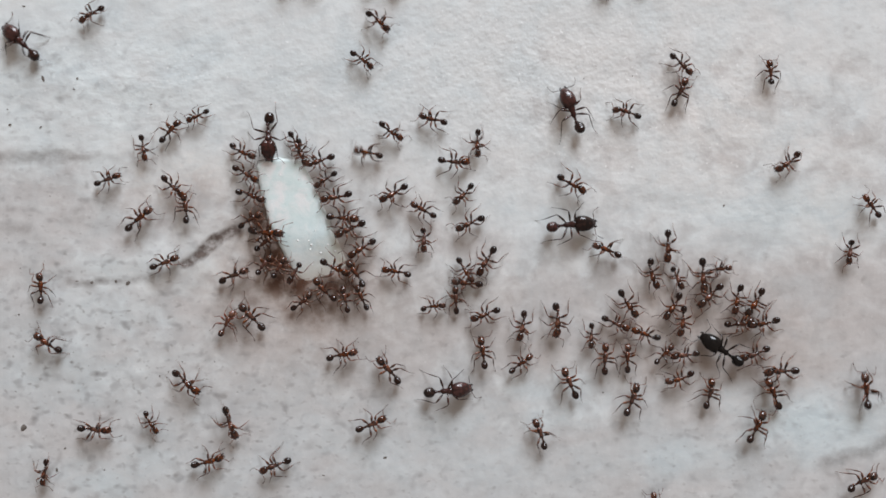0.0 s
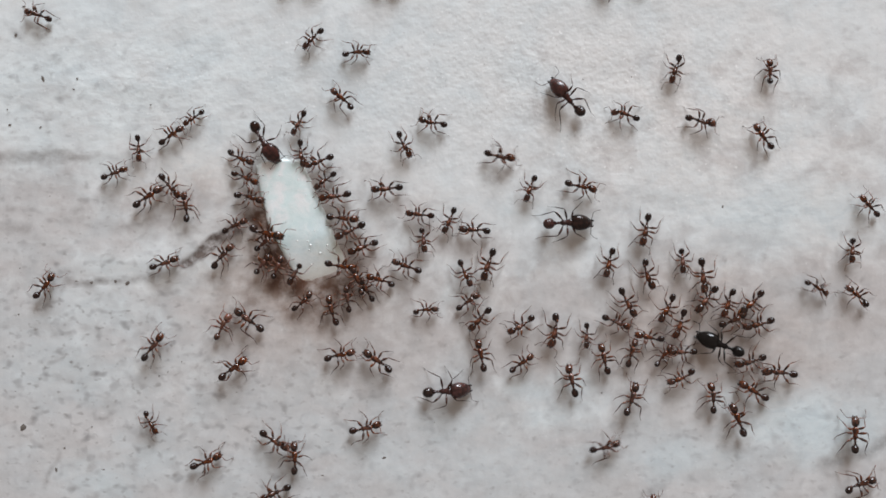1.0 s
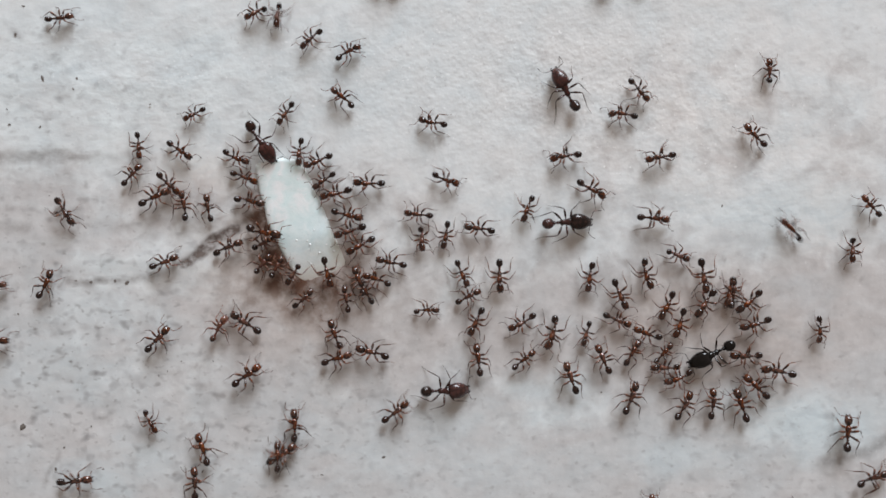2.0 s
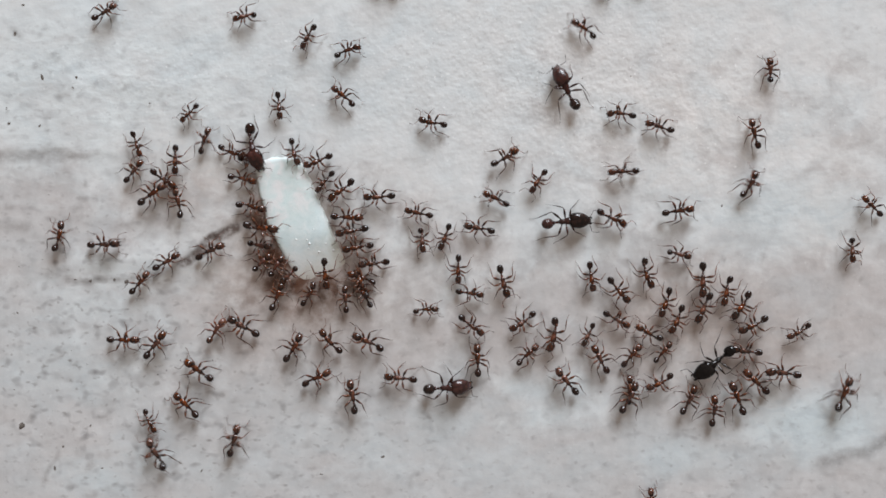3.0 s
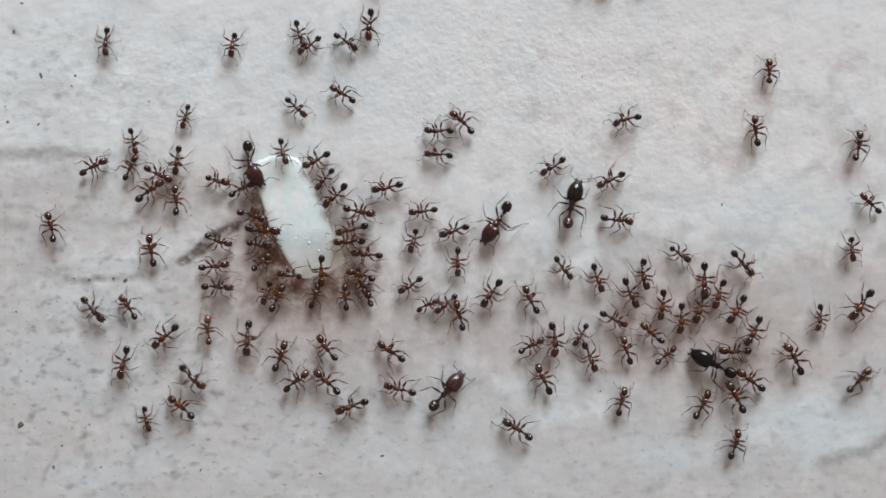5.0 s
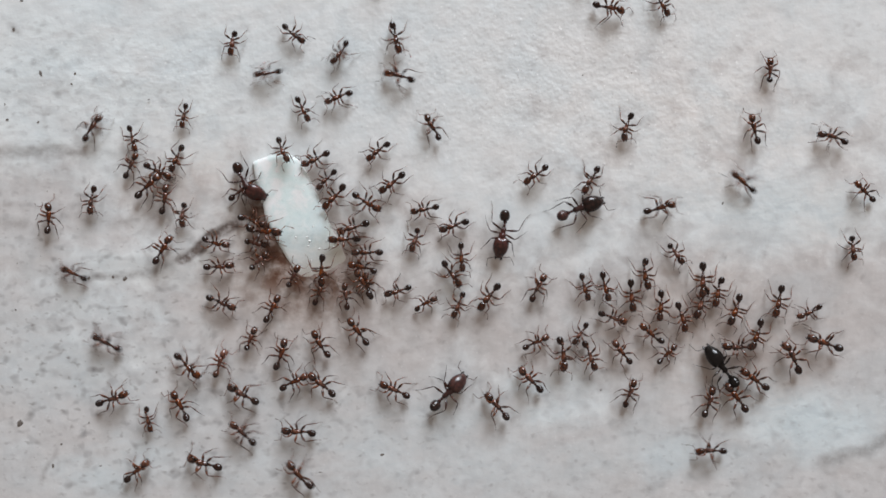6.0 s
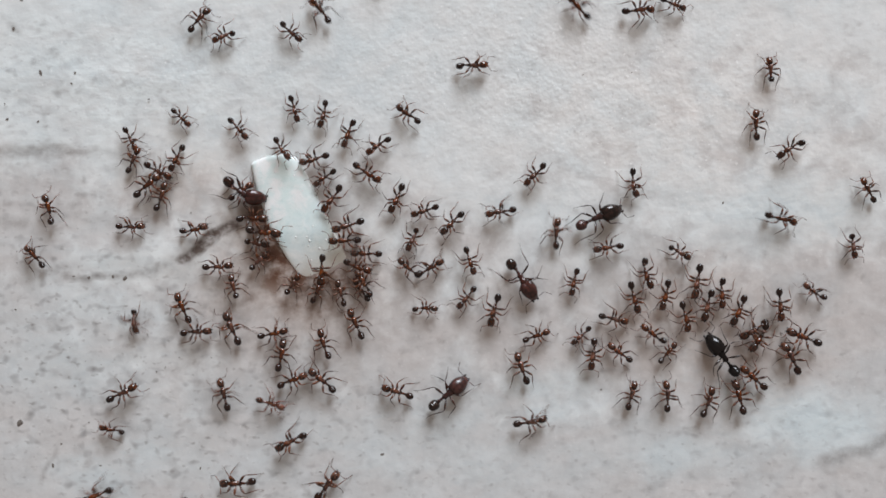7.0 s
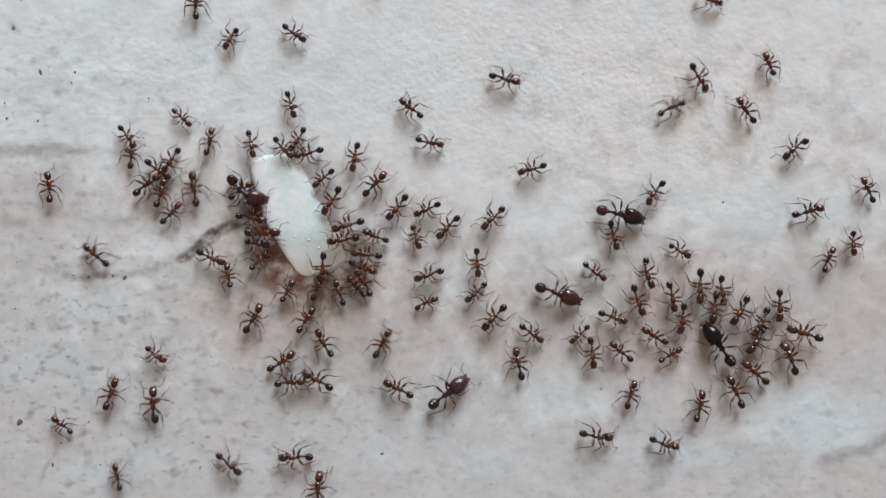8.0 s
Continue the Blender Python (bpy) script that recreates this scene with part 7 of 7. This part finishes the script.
    crawl(ants[113], [(0.00, at(34.97, -19.26, 26)), (0.50, at(35.00, -19.29, 27)), (1.00, at(34.98, -19.44, 20)), (1.50, at(34.53, -19.54, 20)), (1.70, at(34.59, -19.51, 20)), (1.93, at(35.56, -19.16, 20)), (2.38, at(38.98, -17.91, 20)), (2.60, at(39.95, -17.56, 20)), (8.00, at(39.82, -17.73, 20))])
    crawl(ants[114], [(0.00, at(17.59, -21.38, 90)), (0.50, at(17.65, -21.39, 90)), (1.00, at(17.69, -21.52, 90)), (1.50, at(17.64, -21.58, 90)), (3.00, at(17.60, -21.06, 91)), (3.25, at(17.51, -20.42, 151)), (3.50, at(17.41, -19.79, 212)), (4.00, at(17.42, -20.06, 201)), (4.50, at(17.47, -20.70, 175)), (4.75, at(17.47, -21.99, 223)), (5.00, at(17.47, -23.28, 270)), (8.00, at(17.47, -23.28, 270))])
    crawl(ants[115], [(0.00, at(-15.16, 0.69, 40)), (0.50, at(-15.15, 0.70, 40)), (1.00, at(-15.11, 0.71, 40)), (1.50, at(-15.08, 0.70, 40)), (3.00, at(-15.45, 0.45, -11)), (3.50, at(-15.42, 0.42, -11)), (4.00, at(-15.39, 0.39, -11)), (4.50, at(-15.38, 0.38, -11)), (6.00, at(-15.62, 0.35, -11)), (6.50, at(-15.62, 0.33, -11)), (7.00, at(-15.62, 0.32, -11)), (7.50, at(-15.62, 0.30, -11)), (8.00, at(-15.61, 0.25, -11))])
    crawl(ants[116], [(0.00, at(39.66, -7.47, 141)), (0.50, at(34.56, -3.28, 141)), (1.00, at(34.80, -3.65, 142)), (1.50, at(34.87, -3.45, 134)), (1.70, at(33.50, -2.24, 135)), (1.97, at(29.96, 1.24, 136)), (2.52, at(17.36, 13.59, 136)), (2.80, at(13.82, 17.07, 140)), (3.00, at(11.88, 18.68, 148)), (3.50, at(11.88, 23.28, 90)), (8.00, at(11.88, 23.28, 90))])
    crawl(ants[117], [(0.00, at(-5.91, 23.34, -133)), (0.50, at(-5.91, 23.34, -133)), (1.00, at(-10.98, 17.95, -133)), (1.50, at(-11.06, 17.87, -139)), (3.00, at(-11.32, 18.00, -118)), (3.50, at(-11.54, 18.04, -100)), (4.00, at(-11.66, 18.07, -92)), (4.50, at(-11.77, 18.14, -88)), (6.00, at(-12.54, 17.88, -38)), (6.50, at(-12.70, 17.99, -40)), (7.00, at(-12.75, 18.00, -41)), (7.50, at(-12.60, 17.90, -39)), (8.00, at(-12.48, 17.82, -34))])
    crawl(ants[118], [(0.00, at(-10.81, 23.33, -144)), (1.00, at(-10.81, 23.33, -144)), (1.50, at(-14.69, 20.50, -144)), (3.00, at(-16.55, 19.68, -161)), (3.50, at(-17.95, 16.91, -90)), (4.00, at(-17.37, 17.29, -76)), (4.50, at(-17.56, 17.24, -92)), (6.00, at(-17.60, 17.23, -95)), (6.50, at(-17.85, 17.40, -120)), (7.00, at(-18.25, 17.66, -152)), (7.50, at(-18.00, 17.63, -141)), (8.00, at(-17.71, 17.48, -116))])
    crawl(ants[119], [(0.00, at(-7.40, -1.83, 127)), (0.50, at(-7.29, -1.95, 129)), (1.00, at(-7.19, -2.37, 115)), (1.50, at(-7.12, -2.38, 112)), (3.00, at(-6.77, -2.80, 118)), (8.00, at(-6.54, -2.97, 124))])
    crawl(ants[120], [(0.00, at(-32.66, -23.32, 98)), (1.00, at(-32.66, -23.32, 98)), (1.50, at(-33.48, -17.78, 98)), (1.70, at(-33.01, -19.76, 100)), (1.84, at(-32.10, -19.56, 56)), (1.97, at(-31.18, -19.35, 13)), (2.52, at(-24.70, -17.88, 13)), (2.66, at(-23.79, -17.68, 61)), (2.80, at(-22.88, -17.47, 110)), (3.00, at(-23.91, -17.11, 125)), (3.20, at(-27.12, -16.60, 150)), (3.50, at(-33.30, -14.50, 156)), (4.00, at(-39.70, -11.23, 153)), (8.00, at(-39.60, -11.49, 153))])
    crawl(ants[121], [(0.00, at(-13.30, 23.28, -90)), (1.70, at(-13.24, 23.32, -90)), (1.97, at(-13.79, 20.49, -101)), (2.52, at(-15.73, 10.45, -101)), (2.80, at(-16.28, 7.63, -60)), (3.00, at(-16.27, 7.61, -10)), (3.50, at(-16.19, 7.44, 0)), (4.00, at(-15.94, 7.17, 2, 0.25, 15)), (4.50, at(-17.60, 6.76, 13)), (4.70, at(-18.19, 6.51, 5)), (5.25, at(-19.44, 4.76, -45)), (5.80, at(-20.69, 3.00, -95)), (6.00, at(-21.72, 2.83, -98)), (6.30, at(-22.86, 2.25, -135)), (6.50, at(-24.36, 1.28, -148)), (6.80, at(-25.43, -3.35, -98)), (7.00, at(-25.75, -6.14, -86)), (7.20, at(-25.32, -8.83, -75)), (7.50, at(-25.94, -9.35, -69)), (8.00, at(-24.03, -9.03, -39))])
    crawl(ants[122], [(0.00, at(-39.60, 5.96, -20)), (1.30, at(-39.58, 5.96, -20)), (1.70, at(-32.45, 4.52, -20)), (1.97, at(-31.82, 3.53, -58)), (2.52, at(-29.60, -0.03, -58)), (2.66, at(-29.29, -0.53, 11)), (2.80, at(-28.98, -1.03, 80)), (2.90, at(-28.72, -0.27, 40)), (3.00, at(-28.46, 0.49, 0)), (3.50, at(-25.82, 1.09, 4)), (4.00, at(-25.88, 1.32, 15)), (4.25, at(-27.43, -1.14, -52)), (4.50, at(-28.98, -3.59, -120)), (4.70, at(-30.38, -3.74, -160)), (4.84, at(-29.89, -4.32, -105)), (4.97, at(-29.39, -4.89, -49)), (5.53, at(-25.85, -8.99, -49)), (5.62, at(-25.52, -9.38, -106)), (5.71, at(-25.19, -9.76, -163)), (5.80, at(-24.85, -10.14, -220)), (6.00, at(-28.02, -8.00, -210)), (6.50, at(-35.30, -4.89, -195)), (6.80, at(-39.69, -3.25, -195)), (8.00, at(-39.68, -3.32, -195))])
    crawl(ants[123], [(0.00, at(39.96, -10.19, 130)), (5.10, at(40.13, -10.25, 130)), (5.80, at(28.70, 0.92, 128)), (5.90, at(27.04, 3.46, 125)), (6.00, at(25.18, 5.57, 138)), (6.20, at(21.10, 7.35, 160)), (6.50, at(18.77, 9.50, 142)), (6.60, at(17.58, 11.09, 138)), (7.00, at(11.33, 20.09, 133)), (7.50, at(7.36, 23.56, 133)), (8.00, at(7.34, 23.51, 133))])
    crawl(ants[124], [(0.00, at(-39.61, -2.76, 0)), (1.80, at(-39.55, -2.79, 0)), (2.05, at(-37.38, -2.86, -2)), (2.55, at(-29.67, -3.09, -2)), (2.80, at(-27.50, -3.16, 55)), (3.00, at(-25.42, -2.77, 49)), (3.50, at(-26.47, -4.64, 44)), (4.00, at(-26.75, -2.22, 65)), (4.50, at(-26.24, -2.28, 105)), (4.70, at(-26.22, -4.92, 110)), (5.80, at(-27.76, -3.16, 158)), (6.00, at(-30.81, -2.21, 155)), (6.50, at(-33.82, -1.00, 144)), (7.00, at(-34.06, -0.82, 130)), (7.50, at(-36.90, 1.44, 135)), (8.00, at(-39.79, 3.52, 135))])
    crawl(ants[125], [(0.00, at(-13.87, -23.28, 90)), (1.60, at(-13.87, -23.28, 90)), (1.95, at(-13.87, -18.43, 90)), (2.65, at(-13.87, -8.72, 90)), (3.00, at(-13.87, -3.87, 67)), (3.50, at(-13.89, -3.93, 63)), (4.00, at(-13.83, -3.98, 64)), (4.50, at(-13.77, -3.93, 65)), (6.00, at(-14.22, -5.13, 63)), (6.50, at(-14.99, -6.08, 56)), (7.00, at(-14.16, -7.23, 12)), (7.50, at(-11.73, -6.51, 42)), (8.00, at(-11.37, -6.14, 57))])
    crawl(ants[126], [(0.00, at(-39.61, -7.49, 0)), (1.80, at(-39.55, -7.54, 0)), (2.05, at(-37.34, -7.53, 0)), (2.55, at(-29.47, -7.52, 0)), (2.80, at(-27.26, -7.52, 0)), (3.00, at(-26.80, -7.52, -2)), (3.50, at(-22.40, -3.96, 7)), (3.75, at(-23.18, -2.83, 49)), (4.00, at(-23.96, -1.70, 91)), (4.50, at(-23.50, -1.35, 83)), (4.70, at(-24.33, -0.42, 103)), (5.80, at(-24.17, 0.06, 62)), (6.00, at(-23.39, -0.23, 57)), (6.50, at(-22.92, -1.97, 16)), (6.80, at(-22.08, -3.34, 80)), (7.00, at(-21.65, -5.13, 113)), (7.20, at(-22.36, -3.91, 100)), (7.50, at(-22.89, -3.11, 60)), (7.70, at(-24.73, -1.77, 130)), (8.00, at(-28.92, -0.78, 138))])
    crawl(ants[127], [(0.00, at(-12.48, -23.28, 90)), (0.30, at(-12.46, -20.69, 90)), (2.50, at(-12.39, -11.50, 90)), (2.80, at(-12.36, -8.92, 75)), (3.00, at(-12.48, -8.21, 59)), (3.50, at(-12.11, -8.39, 49)), (4.00, at(-11.95, -8.28, 44)), (4.50, at(-13.50, -9.00, 66)), (6.00, at(-13.45, -8.96, 72)), (6.50, at(-13.34, -8.86, 88)), (7.00, at(-13.42, -9.06, 79)), (7.50, at(-13.98, -9.45, 66)), (8.00, at(-13.42, -9.67, 34))])
    crawl(ants[128], [(0.00, at(-39.66, 8.47, -20)), (3.00, at(-39.66, 8.47, -20)), (3.50, at(-31.94, 5.70, -20)), (4.00, at(-30.81, 6.40, 2)), (4.50, at(-29.05, 6.87, 22)), (4.70, at(-29.03, 6.86, 20)), (5.80, at(-30.15, 7.70, 55)), (6.00, at(-29.35, 9.94, 54)), (6.50, at(-23.33, 14.95, 20)), (7.00, at(-20.42, 18.98, 46)), (7.50, at(-19.59, 19.66, 40)), (8.00, at(-20.64, 20.26, 85))])
    crawl(ants[129], [(0.00, at(29.15, -23.36, 107)), (1.50, at(29.32, -23.07, 105)), (1.70, at(28.29, -19.75, 105)), (2.10, at(29.35, -23.35, 107)), (3.00, at(29.12, -23.36, 107)), (3.50, at(28.35, -20.88, 107)), (4.00, at(26.55, -16.80, 113)), (4.50, at(29.00, -16.37, 63)), (4.70, at(31.03, -14.03, 60)), (5.60, at(40.18, -9.33, 28)), (8.00, at(40.12, -9.42, 28))])
    crawl(ants[130], [(0.00, at(-3.73, 23.29, -124)), (4.00, at(-3.73, 23.29, -124)), (4.50, at(-6.38, 19.29, -124)), (4.70, at(-6.62, 18.79, -118)), (5.80, at(-3.72, 19.12, -72)), (6.00, at(-3.96, 17.59, -83)), (6.50, at(-1.06, 16.42, -39)), (7.00, at(2.43, 15.23, -4)), (7.50, at(3.91, 15.41, 6)), (8.00, at(5.15, 14.06, -21))])
    crawl(ants[131], [(0.00, at(13.85, 23.28, -90)), (5.50, at(13.85, 23.28, -90)), (5.75, at(13.85, 21.72, -49)), (6.00, at(13.85, 20.15, -8)), (6.50, at(15.73, 19.87, 1)), (7.00, at(16.30, 19.90, 9)), (7.50, at(19.27, 17.44, -21)), (8.00, at(21.40, 14.23, -56))])
    crawl(ants[132], [(0.00, at(16.56, 23.44, -59)), (5.50, at(16.66, 23.23, -59)), (5.80, at(18.02, 20.46, -59)), (6.00, at(18.29, 20.51, -59)), (6.50, at(19.11, 20.44, -22)), (7.00, at(19.22, 20.44, -22)), (7.50, at(19.15, 20.48, -18)), (8.00, at(22.25, 20.72, -15))])
    crawl(ants[133], [(0.00, at(-29.69, -23.42, 48)), (5.50, at(-28.89, -23.22, 60)), (5.80, at(-26.25, -18.61, 62)), (6.00, at(-25.53, -18.72, 40)), (6.15, at(-24.75, -19.45, -2)), (6.30, at(-23.97, -20.19, -45)), (6.60, at(-21.78, -23.26, -50)), (8.00, at(-21.77, -23.32, -50))])
    crawl(ants[134], [(0.00, at(-20.06, -23.13, 90)), (5.30, at(-19.77, -23.37, 120)), (5.80, at(-18.59, -17.59, 140)), (6.00, at(-19.82, -18.04, 166)), (6.30, at(-19.29, -19.33, 230)), (6.55, at(-18.01, -23.25, 290)), (6.78, at(-13.81, -21.59, 352)), (7.00, at(-9.61, -19.92, 415)), (7.50, at(-9.62, -20.36, 427)), (8.00, at(-10.31, -20.31, 450))])
    crawl(ants[135], [(0.00, at(-9.38, -23.42, 119)), (5.70, at(-9.36, -23.51, 119)), (6.00, at(-11.83, -19.06, 130)), (6.30, at(-14.48, -18.37, 150)), (6.50, at(-14.72, -17.90, 135)), (6.80, at(-16.98, -19.57, 190)), (7.00, at(-17.03, -19.71, 180)), (7.30, at(-20.86, -18.73, 155)), (7.50, at(-22.85, -17.37, 137)), (7.70, at(-24.31, -15.42, 110)), (8.00, at(-24.07, -13.28, 90))])


motions()
